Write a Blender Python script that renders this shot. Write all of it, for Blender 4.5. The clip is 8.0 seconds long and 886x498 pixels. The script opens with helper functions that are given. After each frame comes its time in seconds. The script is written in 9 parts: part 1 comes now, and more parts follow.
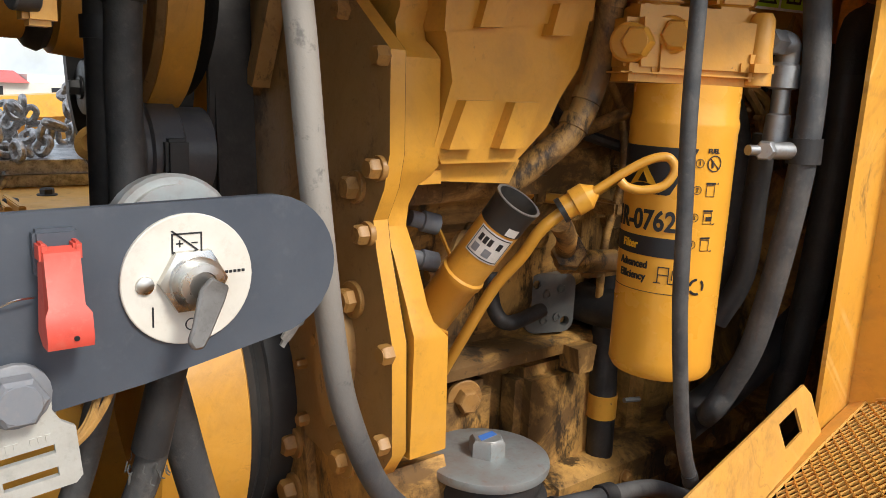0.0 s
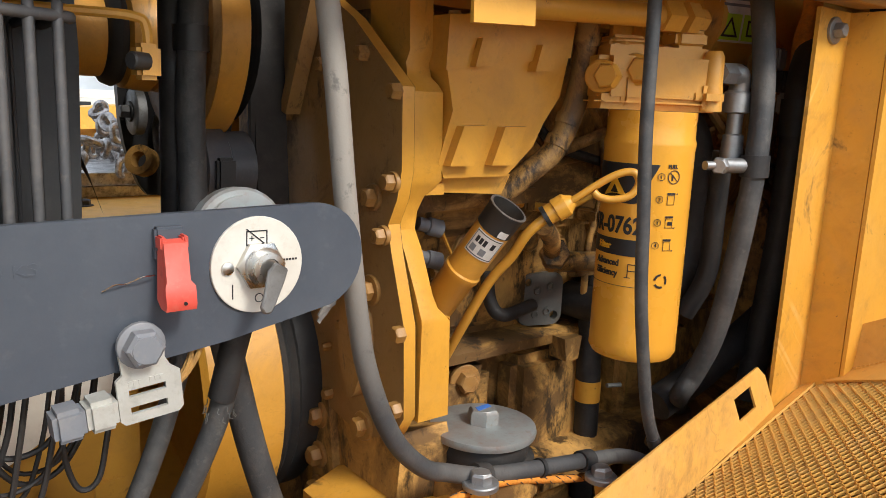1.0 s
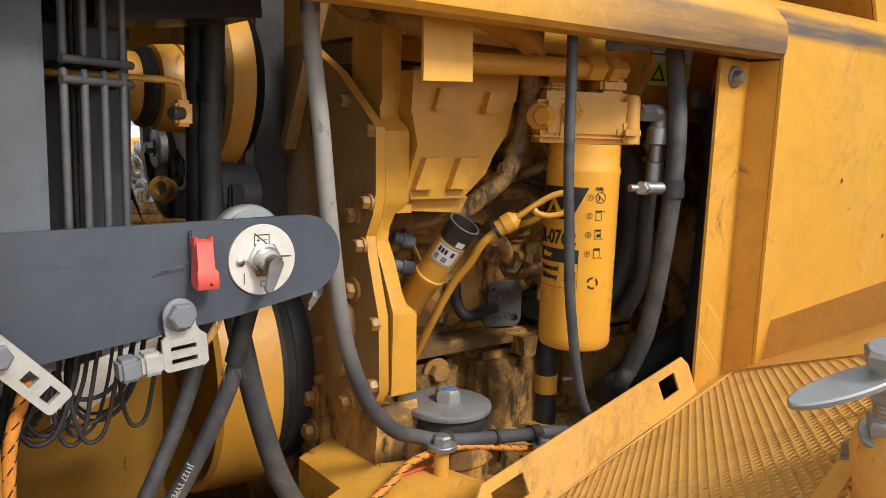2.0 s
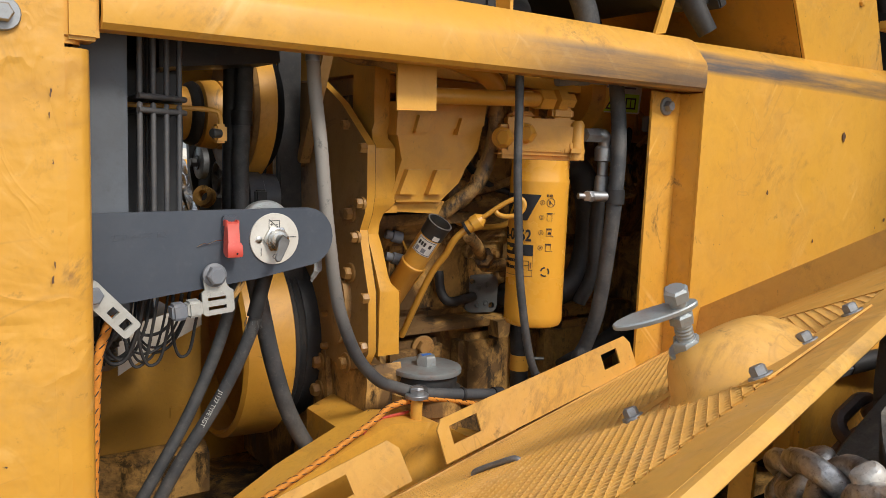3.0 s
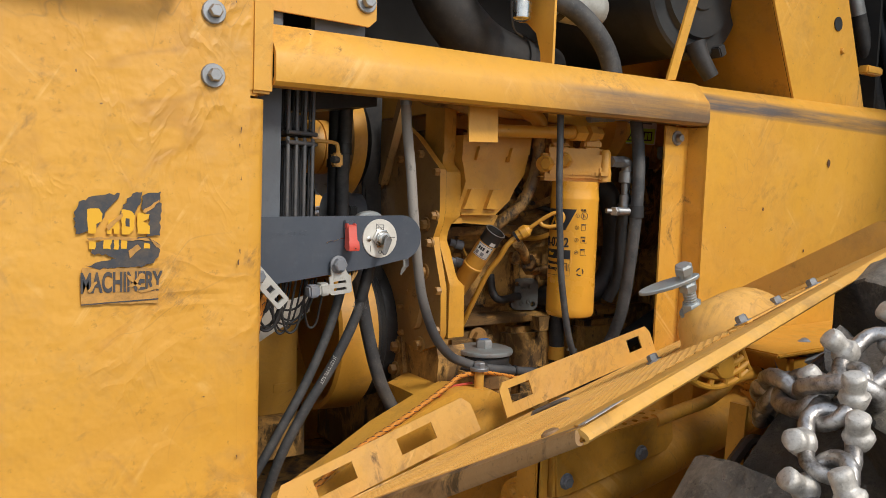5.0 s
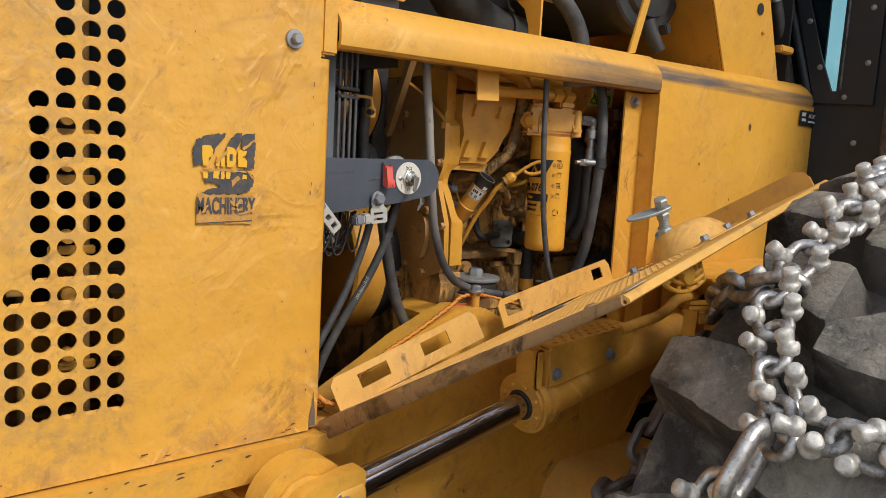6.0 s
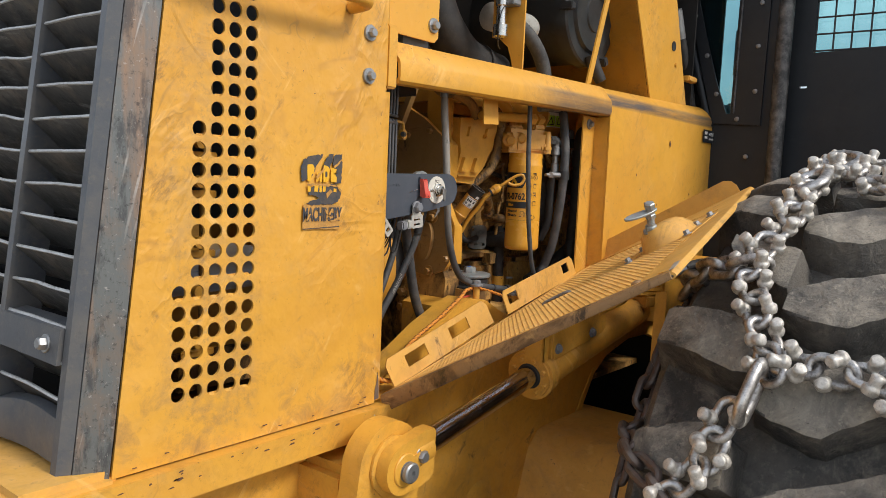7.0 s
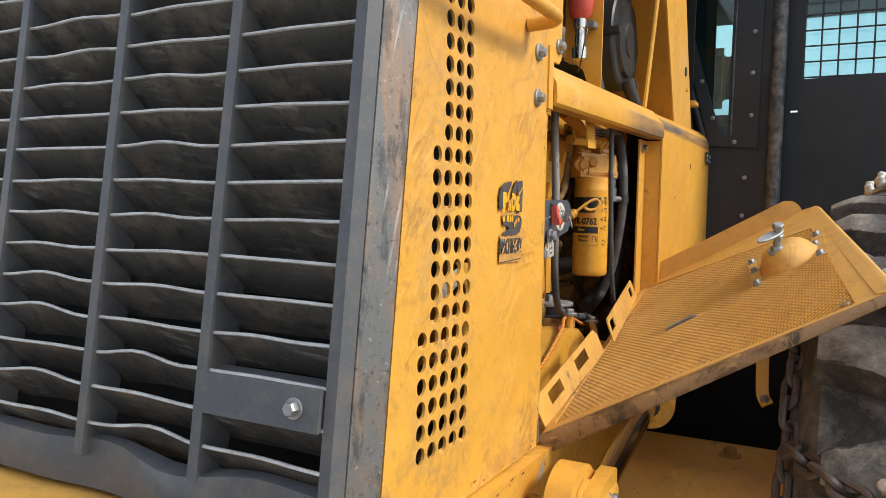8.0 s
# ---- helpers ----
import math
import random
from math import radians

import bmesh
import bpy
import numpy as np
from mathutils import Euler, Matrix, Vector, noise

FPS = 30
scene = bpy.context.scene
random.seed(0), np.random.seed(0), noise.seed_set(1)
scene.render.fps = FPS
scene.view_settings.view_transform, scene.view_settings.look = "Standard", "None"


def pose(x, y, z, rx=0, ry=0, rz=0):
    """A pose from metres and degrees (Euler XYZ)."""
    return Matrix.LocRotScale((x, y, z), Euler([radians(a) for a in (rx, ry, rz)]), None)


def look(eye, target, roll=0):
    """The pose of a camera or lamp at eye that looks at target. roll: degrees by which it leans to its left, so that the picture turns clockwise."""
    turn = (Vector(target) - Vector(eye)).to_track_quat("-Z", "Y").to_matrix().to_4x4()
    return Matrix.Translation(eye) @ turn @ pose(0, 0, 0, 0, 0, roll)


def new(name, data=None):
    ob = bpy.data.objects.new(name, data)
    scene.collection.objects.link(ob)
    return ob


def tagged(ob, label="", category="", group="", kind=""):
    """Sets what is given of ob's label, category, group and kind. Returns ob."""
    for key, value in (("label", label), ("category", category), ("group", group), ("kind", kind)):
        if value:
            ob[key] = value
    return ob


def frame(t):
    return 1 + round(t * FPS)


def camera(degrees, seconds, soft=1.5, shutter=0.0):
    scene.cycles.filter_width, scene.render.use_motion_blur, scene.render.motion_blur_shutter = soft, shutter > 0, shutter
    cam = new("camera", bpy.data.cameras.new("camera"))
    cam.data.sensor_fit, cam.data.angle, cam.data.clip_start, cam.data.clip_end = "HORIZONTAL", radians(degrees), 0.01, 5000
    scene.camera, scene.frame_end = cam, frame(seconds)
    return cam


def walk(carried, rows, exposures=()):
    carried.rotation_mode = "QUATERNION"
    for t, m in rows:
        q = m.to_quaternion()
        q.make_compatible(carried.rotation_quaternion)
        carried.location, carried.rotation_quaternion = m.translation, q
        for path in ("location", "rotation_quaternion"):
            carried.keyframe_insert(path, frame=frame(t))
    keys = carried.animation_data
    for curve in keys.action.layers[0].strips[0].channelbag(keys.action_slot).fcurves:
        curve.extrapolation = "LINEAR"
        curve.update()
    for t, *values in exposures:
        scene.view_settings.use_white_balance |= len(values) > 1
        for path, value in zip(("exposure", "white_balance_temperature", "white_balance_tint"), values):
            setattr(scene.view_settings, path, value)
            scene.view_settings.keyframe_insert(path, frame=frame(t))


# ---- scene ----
cam = camera(59.8, 8.0, soft=0.8)
METRES, EYE, TILT, LEAN, TURN = 2.5, 1.75, 0.0, 0.0, -39.2
ROWS = [
    (0.0, 0.0, 0.0, 0.0, 0.54, -11.61, -2.63),
    (0.5, 0.0001, -0.025, 0.0019, 0.9, -11.4, -2.36),
    (1.0, 0.0016, -0.0544, 0.0064, 0.95, -10.81, -2.45),
    (1.5, 0.0063, -0.0904, 0.0105, 0.6, -9.55, -2.18),
    (3.0, 0.0594, -0.2357, 0.0067, 3.74, -6.9, -2.22),
    (3.5, 0.0705, -0.2939, 0.0086, 5.26, -5.88, -2.37),
    (4.0, 0.0648, -0.3169, 0.0091, 5.87, -5.03, -2.18),
    (5.5, 0.0017, -0.4122, -0.0135, 2.97, -4.33, -1.92),
    (6.0, -0.0417, -0.4815, -0.0184, -1.78, -6.91, -3.09),
    (6.5, -0.079, -0.5522, -0.017, -7.47, -7.35, -3.6),
    (7.0, -0.2011, -0.5849, -0.0235, -12.17, -5.49, -2.55),
    (7.5, -0.315, -0.5592, -0.0243, -16.06, -3.99, -1.7),
    (8.0, -0.4262, -0.4698, -0.0305, -22.84, -3.21, -1.25),
]
walk(cam, [(t, pose(0, 0, EYE, TILT, LEAN, TURN) @ pose(METRES * x, METRES * y, METRES * z, 90 + pitch, roll, yaw)) for t, x, y, z, yaw, pitch, roll in ROWS],
     exposures=[(0.0, 0.4), (1.5, 0.35), (3.0, 0.0), (4.2, -0.1), (5.5, -0.15), (7.2, -0.02), (8.0, 0.2)])

# ---- world, sun ----
world = bpy.data.worlds.new("overcast_sky")
scene.world = world
world.use_nodes = True
wn = world.node_tree.nodes
wl = world.node_tree.links
sky = wn.new("ShaderNodeTexSky")
sky.sky_type = "NISHITA"
sky.sun_disc = False
sky.sun_elevation = radians(42)
sky.sun_rotation = radians(172)
sky.air_density, sky.dust_density, sky.ozone_density = 1.0, 2.0, 1.0
# broken cloud over the blue
wtc = wn.new("ShaderNodeTexCoord")
wnz = wn.new("ShaderNodeTexNoise")
wnz.inputs["Scale"].default_value = 2.6
wnz.inputs["Detail"].default_value = 7.0
wnz.inputs["Roughness"].default_value = 0.55
wrm = wn.new("ShaderNodeValToRGB")
wrm.color_ramp.elements[0].position, wrm.color_ramp.elements[1].position = 0.36, 0.62
wmx = wn.new("ShaderNodeMix")
wmx.data_type = "RGBA"
wmx.inputs["B"].default_value = (7.0, 7.6, 8.4, 1)
wl.new(wtc.outputs["Generated"], wnz.inputs["Vector"])
wl.new(wnz.outputs["Fac"], wrm.inputs["Fac"])
wl.new(wrm.outputs["Color"], wmx.inputs["Factor"])
wl.new(sky.outputs["Color"], wmx.inputs["A"])
wl.new(wmx.outputs["Result"], wn["Background"].inputs["Color"])
wn["Background"].inputs["Strength"].default_value = 0.165

sun = new("sun", bpy.data.lights.new("sun", "SUN"))
sun.data.energy = 2.6
sun.data.angle = radians(12)
sun.data.color = (1.0, 0.95, 0.87)
sun.matrix_world = look((0.5, -3.4, 3.1), (0, 0, 0))


# ---- materials ----
class Mat:
    """A small wrapper round a node material: layers of colour by masks, roughness and bump."""

    def __init__(self, name, base, rough=0.5, metal=0.0, coat=0.0, spec=0.5):
        self.m = bpy.data.materials.new(name)
        self.m.use_nodes = True
        self.n, self.l = self.m.node_tree.nodes, self.m.node_tree.links
        self.b = self.n["Principled BSDF"]
        self.b.inputs["Roughness"].default_value = rough
        self.b.inputs["Metallic"].default_value = metal
        self.b.inputs["Coat Weight"].default_value = coat
        self.b.inputs["Specular IOR Level"].default_value = spec
        self.tc = self.n.new("ShaderNodeTexCoord")
        rgb = self.n.new("ShaderNodeRGB")
        rgb.outputs[0].default_value = base
        self.col = rgb.outputs[0]
        self.rough = None
        self.bump = None
        self.base_rough = rough
        self.wire()

    def wire(self):
        self.l.new(self.col, self.b.inputs["Base Color"])
        if self.rough:
            self.l.new(self.rough, self.b.inputs["Roughness"])
        if self.bump:
            self.l.new(self.bump, self.b.inputs["Normal"])
        return self

    def coords(self, stretch=(1, 1, 1), turn=(0, 0, 0)):
        mp = self.n.new("ShaderNodeMapping")
        mp.vector_type = "TEXTURE"
        mp.inputs["Scale"].default_value = tuple(1 / s for s in stretch)
        mp.inputs["Rotation"].default_value = turn
        self.l.new(self.tc.outputs["Object"], mp.inputs["Vector"])
        return mp.outputs["Vector"]

    def noise(self, scale, detail=4, rough=0.55, stretch=(1, 1, 1), lo=0.4, hi=0.6, turn=(0, 0, 0), warp=0.0):
        nz = self.n.new("ShaderNodeTexNoise")
        nz.inputs["Scale"].default_value = scale
        nz.inputs["Detail"].default_value = detail
        nz.inputs["Roughness"].default_value = rough
        nz.inputs["Distortion"].default_value = warp
        self.l.new(self.coords(stretch, turn), nz.inputs["Vector"])
        mr = self.n.new("ShaderNodeMapRange")
        mr.inputs["From Min"].default_value, mr.inputs["From Max"].default_value = lo, hi
        self.l.new(nz.outputs["Fac"], mr.inputs["Value"])
        return mr.outputs["Result"]

    def crackle(self, scale, width, stretch=(1, 1, 1)):
        """Thin lines, for scratches and cracks."""
        nz = self.n.new("ShaderNodeTexNoise")
        nz.inputs["Scale"].default_value = scale
        nz.inputs["Detail"].default_value = 3
        nz.inputs["Distortion"].default_value = 1.2
        self.l.new(self.coords(stretch), nz.inputs["Vector"])
        a = self.n.new("ShaderNodeMath")
        a.operation = "SUBTRACT"
        a.inputs[1].default_value = 0.5
        self.l.new(nz.outputs["Fac"], a.inputs[0])
        b = self.n.new("ShaderNodeMath")
        b.operation = "ABSOLUTE"
        self.l.new(a.outputs[0], b.inputs[0])
        mr = self.n.new("ShaderNodeMapRange")
        mr.inputs["From Min"].default_value, mr.inputs["From Max"].default_value = width, 0.0
        self.l.new(b.outputs[0], mr.inputs["Value"])
        return mr.outputs["Result"]

    def times(self, a, b):
        m = self.n.new("ShaderNodeMath")
        m.operation = "MULTIPLY"
        for i, v in enumerate((a, b)):
            if isinstance(v, (int, float)):
                m.inputs[i].default_value = v
            else:
                self.l.new(v, m.inputs[i])
        m.use_clamp = True
        return m.outputs[0]

    def layer(self, colour, mask, amount=1.0):
        mx = self.n.new("ShaderNodeMix")
        mx.data_type = "RGBA"
        mx.clamp_factor = True
        self.l.new(self.times(mask, amount), mx.inputs["Factor"])
        self.l.new(self.col, mx.inputs["A"])
        mx.inputs["B"].default_value = colour
        self.col = mx.outputs["Result"]
        return self.wire()

    def band(self, axis, a, b, soft):
        """1 between a and b along an axis of the object, fading out over soft."""
        sp = self.n.new("ShaderNodeSeparateXYZ")
        self.l.new(self.tc.outputs["Object"], sp.inputs[0])
        out = None
        for lo, hi in ((a - soft, a), (b + soft, b)):
            mr = self.n.new("ShaderNodeMapRange")
            mr.inputs["From Min"].default_value, mr.inputs["From Max"].default_value = lo, hi
            self.l.new(sp.outputs[axis], mr.inputs["Value"])
            out = mr.outputs["Result"] if out is None else self.times(out, mr.outputs["Result"])
        return out

    def island(self, amount=0.15):
        """Each loose piece a little lighter or darker."""
        oi = self.n.new("ShaderNodeObjectInfo")
        mr = self.n.new("ShaderNodeMapRange")
        mr.inputs["To Min"].default_value, mr.inputs["To Max"].default_value = 1 - amount, 1 + amount
        self.l.new(oi.outputs["Random"], mr.inputs["Value"])
        hs = self.n.new("ShaderNodeHueSaturation")
        self.l.new(mr.outputs["Result"], hs.inputs["Value"])
        self.l.new(self.col, hs.inputs["Color"])
        self.col = hs.outputs["Color"]
        return self.wire()

    def gloss(self, mask, to):
        mx = self.n.new("ShaderNodeMix")
        if self.rough:
            self.l.new(self.rough, mx.inputs["A"])
        else:
            mx.inputs["A"].default_value = self.base_rough
        mx.inputs["B"].default_value = to
        mx.clamp_factor = True
        self.l.new(mask, mx.inputs["Factor"])
        self.rough = mx.outputs["Result"]
        return self.wire()

    def relief(self, mask, strength=0.2, dist=0.002):
        bp = self.n.new("ShaderNodeBump")
        bp.inputs["Strength"].default_value = strength
        bp.inputs["Distance"].default_value = dist
        self.l.new(mask, bp.inputs["Height"])
        if self.bump:
            self.l.new(self.bump, bp.inputs["Normal"])
        self.bump = bp.outputs["Normal"]
        return self.wire()


YEL = (0.70, 0.352, 0.045, 1)
DUST = (0.36, 0.24, 0.12, 1)
GRIME = (0.10, 0.052, 0.018, 1)
OIL = (0.022, 0.014, 0.008, 1)


def paint(name, dirt, grime, rough=0.38, scratches=0.5, base=YEL, vents=False, rubbed=None):
    a = Mat(name, base, rough, coat=0.0)
    dark = (base[0] * 0.70, base[1] * 0.60, base[2] * 0.6, 1)
    a.layer((base[0] * 0.88, base[1] * 0.83, base[2] * 0.8, 1), a.noise(3.0, 8, 0.62, lo=0.42, hi=0.68), 0.7)
    a.layer((min(base[0] * 1.08, 1), base[1] * 1.16, base[2] * 2.1, 1), a.noise(8.0, 8, 0.7, lo=0.5, hi=0.72, warp=0.8), 0.5)
    if dirt:
        # dust film, brown smears and a fine sprinkle
        a.layer(DUST, a.noise(9.0, 9, 0.72, lo=0.52, hi=0.80), dirt)
        a.layer((0.20, 0.11, 0.035, 1), a.noise(13.0, 9, 0.74, lo=0.58, hi=0.70, warp=0.6), dirt * 0.8)
        a.layer(GRIME, a.noise(75.0, 5, 0.72, lo=0.62, hi=0.70), dirt * 0.7)
    if grime:
        # baked film, dark patches and runs of oil
        a.layer((0.24, 0.125, 0.04, 1), a.noise(16.0, 9, 0.72, lo=0.50 - 0.1 * grime, hi=0.66, warp=0.5), 0.75 * grime + 0.1)
        a.layer(GRIME, a.noise(8.0, 9, 0.70, lo=0.66 - 0.22 * grime, hi=0.74 - 0.2 * grime, warp=0.9), 0.85)
        a.layer(OIL, a.noise(20.0, 9, 0.72, lo=0.70 - 0.17 * grime, hi=0.75 - 0.15 * grime, stretch=(1, 1, 0.4)), 0.9)
        a.layer(OIL, a.noise(110.0, 4, 0.7, lo=0.60, hi=0.70), 0.5 * grime)
        a.gloss(a.noise(20.0, 9, 0.72, lo=0.60 - 0.1 * grime, hi=0.70 - 0.1 * grime, stretch=(1, 1, 0.4)), 0.28)
    if scratches:
        # bundles of fine scratches, brown smears and chips down to the metal
        for turn, sc, col in ((0.55, 75.0, (0.88, 0.56, 0.20, 1)), (-0.8, 60.0, (0.88, 0.56, 0.20, 1)), (0.95, 55.0, dark), (-0.35, 65.0, (0.40, 0.21, 0.06, 1))):
            a.layer(col, a.times(a.noise(sc, 3, 0.5, lo=0.60, hi=0.68, stretch=(1, 0.3, 0.03), turn=(0, turn, 0)), a.noise(6.0 + turn, 6, 0.65, lo=0.52, hi=0.64)), scratches * 0.6)
        a.layer((0.27, 0.14, 0.045, 1), a.times(a.noise(60.0, 6, 0.75, lo=0.46, hi=0.62, stretch=(1, 1, 0.35), turn=(0, 0.7, 0)), a.noise(6.5, 6, 0.66, lo=0.56, hi=0.66, warp=0.8)), scratches)
        a.layer((0.34, 0.18, 0.055, 1), a.times(a.crackle(4.0, 0.006), a.noise(2.9, 3, lo=0.52, hi=0.64)), scratches * 0.7)
        a.layer((0.07, 0.045, 0.035, 1), a.noise(52.0, 5, 0.72, lo=0.705, hi=0.715), 1.0)
    if vents:
        # paint rubbed thin and greyed round the vent holes, soot above the lower edge
        v = a.times(a.band("X", -0.205, -0.045, 0.03), a.band("Z", 0.05, 0.75, 0.2))
        a.layer((0.42, 0.25, 0.09, 1), a.times(v, a.noise(22.0, 8, 0.72, lo=0.46, hi=0.66)), 0.5)
        a.layer((0.24, 0.15, 0.08, 1), a.times(v, a.noise(60.0, 6, 0.75, lo=0.54, hi=0.66)), 0.4)
        a.layer((0.34, 0.19, 0.07, 1), a.times(a.band("Z", -0.02, 0.09, 0.12), a.noise(17.0, 9, 0.74, lo=0.50, hi=0.66, warp=0.6)), 0.6)
    if vents:
        # creases and shallow dents of a sheet that has been knocked about
        a.relief(a.times(a.crackle(5.0, 0.05), a.noise(3.1, 4, 0.6, lo=0.50, hi=0.64)), 0.40, 0.005)
        a.relief(a.times(a.crackle(13.0, 0.05, (1, 1, 0.6)), a.noise(4.3, 4, 0.6, lo=0.52, hi=0.64)), 0.35, 0.003)
        a.relief(a.noise(8.0, 4, 0.55, lo=0.25, hi=0.75), 0.55, 0.010)
        a.layer((0.40, 0.19, 0.05, 1), a.times(a.crackle(2.6, 0.022, (1, 1, 1.3)), a.noise(3.7, 5, 0.7, lo=0.50, hi=0.62)), 0.45)
    if rubbed:
        # a rubbed, smeared streak along the folded edge
        x0, x1, z0, z1, soft, tone, amount = rubbed
        v = a.times(a.band("X", x0, x1, 0.18), a.band("Z", z0, z1, soft))
        a.layer((0.30, 0.16, 0.06, 1), a.times(v, a.noise(14.0, 8, 0.7, stretch=(0.15, 1, 1), lo=0.34, hi=0.60)), 0.8 * amount)
        a.layer(tone, a.times(v, a.noise(30.0, 7, 0.7, stretch=(0.06, 1, 1), lo=0.36, hi=0.60)), amount)
    a.gloss(a.noise(6.0, 6, lo=0.4, hi=0.7), min(rough + 0.25, 0.8))
    a.relief(a.noise(150.0, 4, lo=0.2, hi=0.8), 0.10 + 0.25 * grime, 0.001)
    a.relief(a.noise(9.0, 5, lo=0.2, hi=0.8), 0.25, 0.004)
    return a.m


M_PANEL = paint("painted_sheet_yellow", 0.40, 0.0, 0.42, 0.95, vents=True)
M_PLATE = paint("painted_hood_plate", 0.40, 0.0, 0.42, 0.8)
M_BEAM = paint("painted_beam_yellow", 0.40, 0.10, 0.38, 0.75)
M_RAIL = paint("painted_rail_yellow", 0.28, 0.06, 0.36, 0.5, rubbed=(0.22, 0.52, 0.008, 0.050, 0.014, (0.11, 0.085, 0.07, 1), 0.8))
M_REAR = paint("painted_rear_panel", 0.22, 0.04, 0.36, 0.5, rubbed=(-0.46, 0.42, 0.634, 0.660, 0.010, (0.085, 0.075, 0.075, 1), 0.95))
M_DOOR = paint("painted_door_yellow", 0.45, 0.14, 0.46, 0.6, base=(0.70, 0.375, 0.075, 1))
M_ENGINE = paint("engine_paint_yellow", 0.26, 0.18, 0.32, 0.2, base=(0.66, 0.325, 0.042, 1))
M_CAST = paint("cast_engine_paint", 0.6, 1.0, 0.55, 0.0, base=(0.60, 0.335, 0.09, 1))
# brown of road film, darkened further for the plate's shaded front
M_COVER = paint("cover_film_and_shade_paint", 0.6, 0.45, 0.5, 0.0, base=(0.36, 0.205, 0.07, 1))
# yellow taken down to hold the shade round the lower tank
M_TANK = paint("shade_darkened_tank_paint", 0.10, 0.35, 0.5, 0.0, base=(0.46, 0.235, 0.03, 1))
M_FRAME = paint("chassis_paint_yellow", 0.4, 0.22, 0.42, 0.5)
M_CLEAN = paint("clean_filter_yellow", 0.10, 0.0, 0.22, 0.0, base=(0.78, 0.375, 0.04, 1))
M_TAN = paint("tan_wrapped_hose", 0.7, 0.8, 0.6, 0.0, base=(0.42, 0.235, 0.065, 1))


def plain(name, base, rough, metal=0.0, dirt=None, amount=0.5, scale=12.0, bump=0.1, fine=220.0, spec=0.5):
    a = Mat(name, base, rough, metal, spec=spec)
    if dirt:
        a.layer(dirt, a.noise(scale, 7, 0.65, lo=0.42, hi=0.7), amount)
        a.layer(dirt, a.noise(scale * 5, 5, 0.7, lo=0.56, hi=0.68), amount * 0.7)
        a.layer((base[0] * 0.45, base[1] * 0.45, base[2] * 0.45, 1), a.noise(scale * 2.2, 8, 0.72, lo=0.56, hi=0.70), amount * 0.7)
    a.gloss(a.noise(scale * 0.7, 6, lo=0.35, hi=0.7), min(rough + 0.2, 0.95))
    if bump:
        a.relief(a.noise(fine, 4, lo=0.2, hi=0.8), bump, 0.001)
    return a.m


M_BRACKET = plain("charcoal_powder_coat", (0.055, 0.066, 0.085, 1), 0.38, 0, (0.13, 0.14, 0.155, 1), 0.3, 9.0, 0.06)
M_RADSIDE = plain("grey_radiator_tank_paint", (0.11, 0.125, 0.145, 1), 0.5, 0, (0.05, 0.045, 0.04, 1), 0.4, 7.0)
M_BLACK = plain("black_paint", (0.02, 0.021, 0.023, 1), 0.42, 0, (0.075, 0.068, 0.06, 1), 0.4, 8.0)
M_GUARD = plain("dusty_grey_wire", (0.085, 0.087, 0.092, 1), 0.4, 0.2, (0.2, 0.18, 0.16, 1), 0.5, 20.0, 0.1)
M_CAB = plain("black_cab_paint", (0.017, 0.019, 0.022, 1), 0.42, 0, (0.035, 0.034, 0.033, 1), 0.4, 5.0, 0.05, spec=0.3)
M_POST = plain("scuffed_black_post", (0.03, 0.03, 0.031, 1), 0.4, 0.2, (0.22, 0.21, 0.20, 1), 0.7, 22.0, 0.2)
M_GRILLE = plain("charcoal_grille_paint", (0.08, 0.085, 0.095, 1), 0.36, 0, (0.17, 0.145, 0.115, 1), 0.55, 14.0, 0.15)
M_RUBBER = plain("grey_rubber_hose", (0.045, 0.047, 0.05, 1), 0.52, 0, (0.16, 0.15, 0.135, 1), 0.5, 20.0, 0.3)
def pale_top_hose():
    a = Mat("pale_topped_rubber", (0.062, 0.063, 0.066, 1), 0.6)
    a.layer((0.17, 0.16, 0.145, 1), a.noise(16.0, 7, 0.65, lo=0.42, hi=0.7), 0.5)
    # paler over the upper part of the hose, fading out downwards
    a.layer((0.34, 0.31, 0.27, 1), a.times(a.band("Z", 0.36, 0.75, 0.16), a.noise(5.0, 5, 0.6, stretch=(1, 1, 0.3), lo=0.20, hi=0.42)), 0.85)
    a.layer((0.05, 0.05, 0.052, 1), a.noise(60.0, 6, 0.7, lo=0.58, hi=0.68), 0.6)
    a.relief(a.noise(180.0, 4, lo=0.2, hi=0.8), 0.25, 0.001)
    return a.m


M_PALEHOSE = pale_top_hose()
M_BLKHOSE = plain("black_rubber", (0.018, 0.018, 0.019, 1), 0.5, 0, (0.07, 0.062, 0.055, 1), 0.5, 18.0, 0.2)
M_PLASTIC = plain("black_plastic", (0.02, 0.021, 0.022, 1), 0.4, 0, (0.06, 0.055, 0.05, 1), 0.4, 12.0, 0.08)
M_ZINC = plain("zinc_plated_steel", (0.36, 0.37, 0.38, 1), 0.38, 0.8, (0.22, 0.2, 0.17, 1), 0.5, 30.0, 0.12)
M_DULLBOLT = plain("dull_steel_bolt", (0.27, 0.275, 0.28, 1), 0.45, 0.6, (0.14, 0.12, 0.1, 1), 0.6, 60.0, 0.2)
M_DISC = plain("dull_galvanised_steel", (0.33, 0.36, 0.36, 1), 0.36, 0.5, (0.30, 0.19, 0.14, 1), 0.5, 26.0, 0.1)
M_PLATEGREY = plain("dull_grey_steel_plate", (0.12, 0.128, 0.125, 1), 0.42, 0.4, (0.22, 0.20, 0.17, 1), 0.4, 30.0, 0.1)
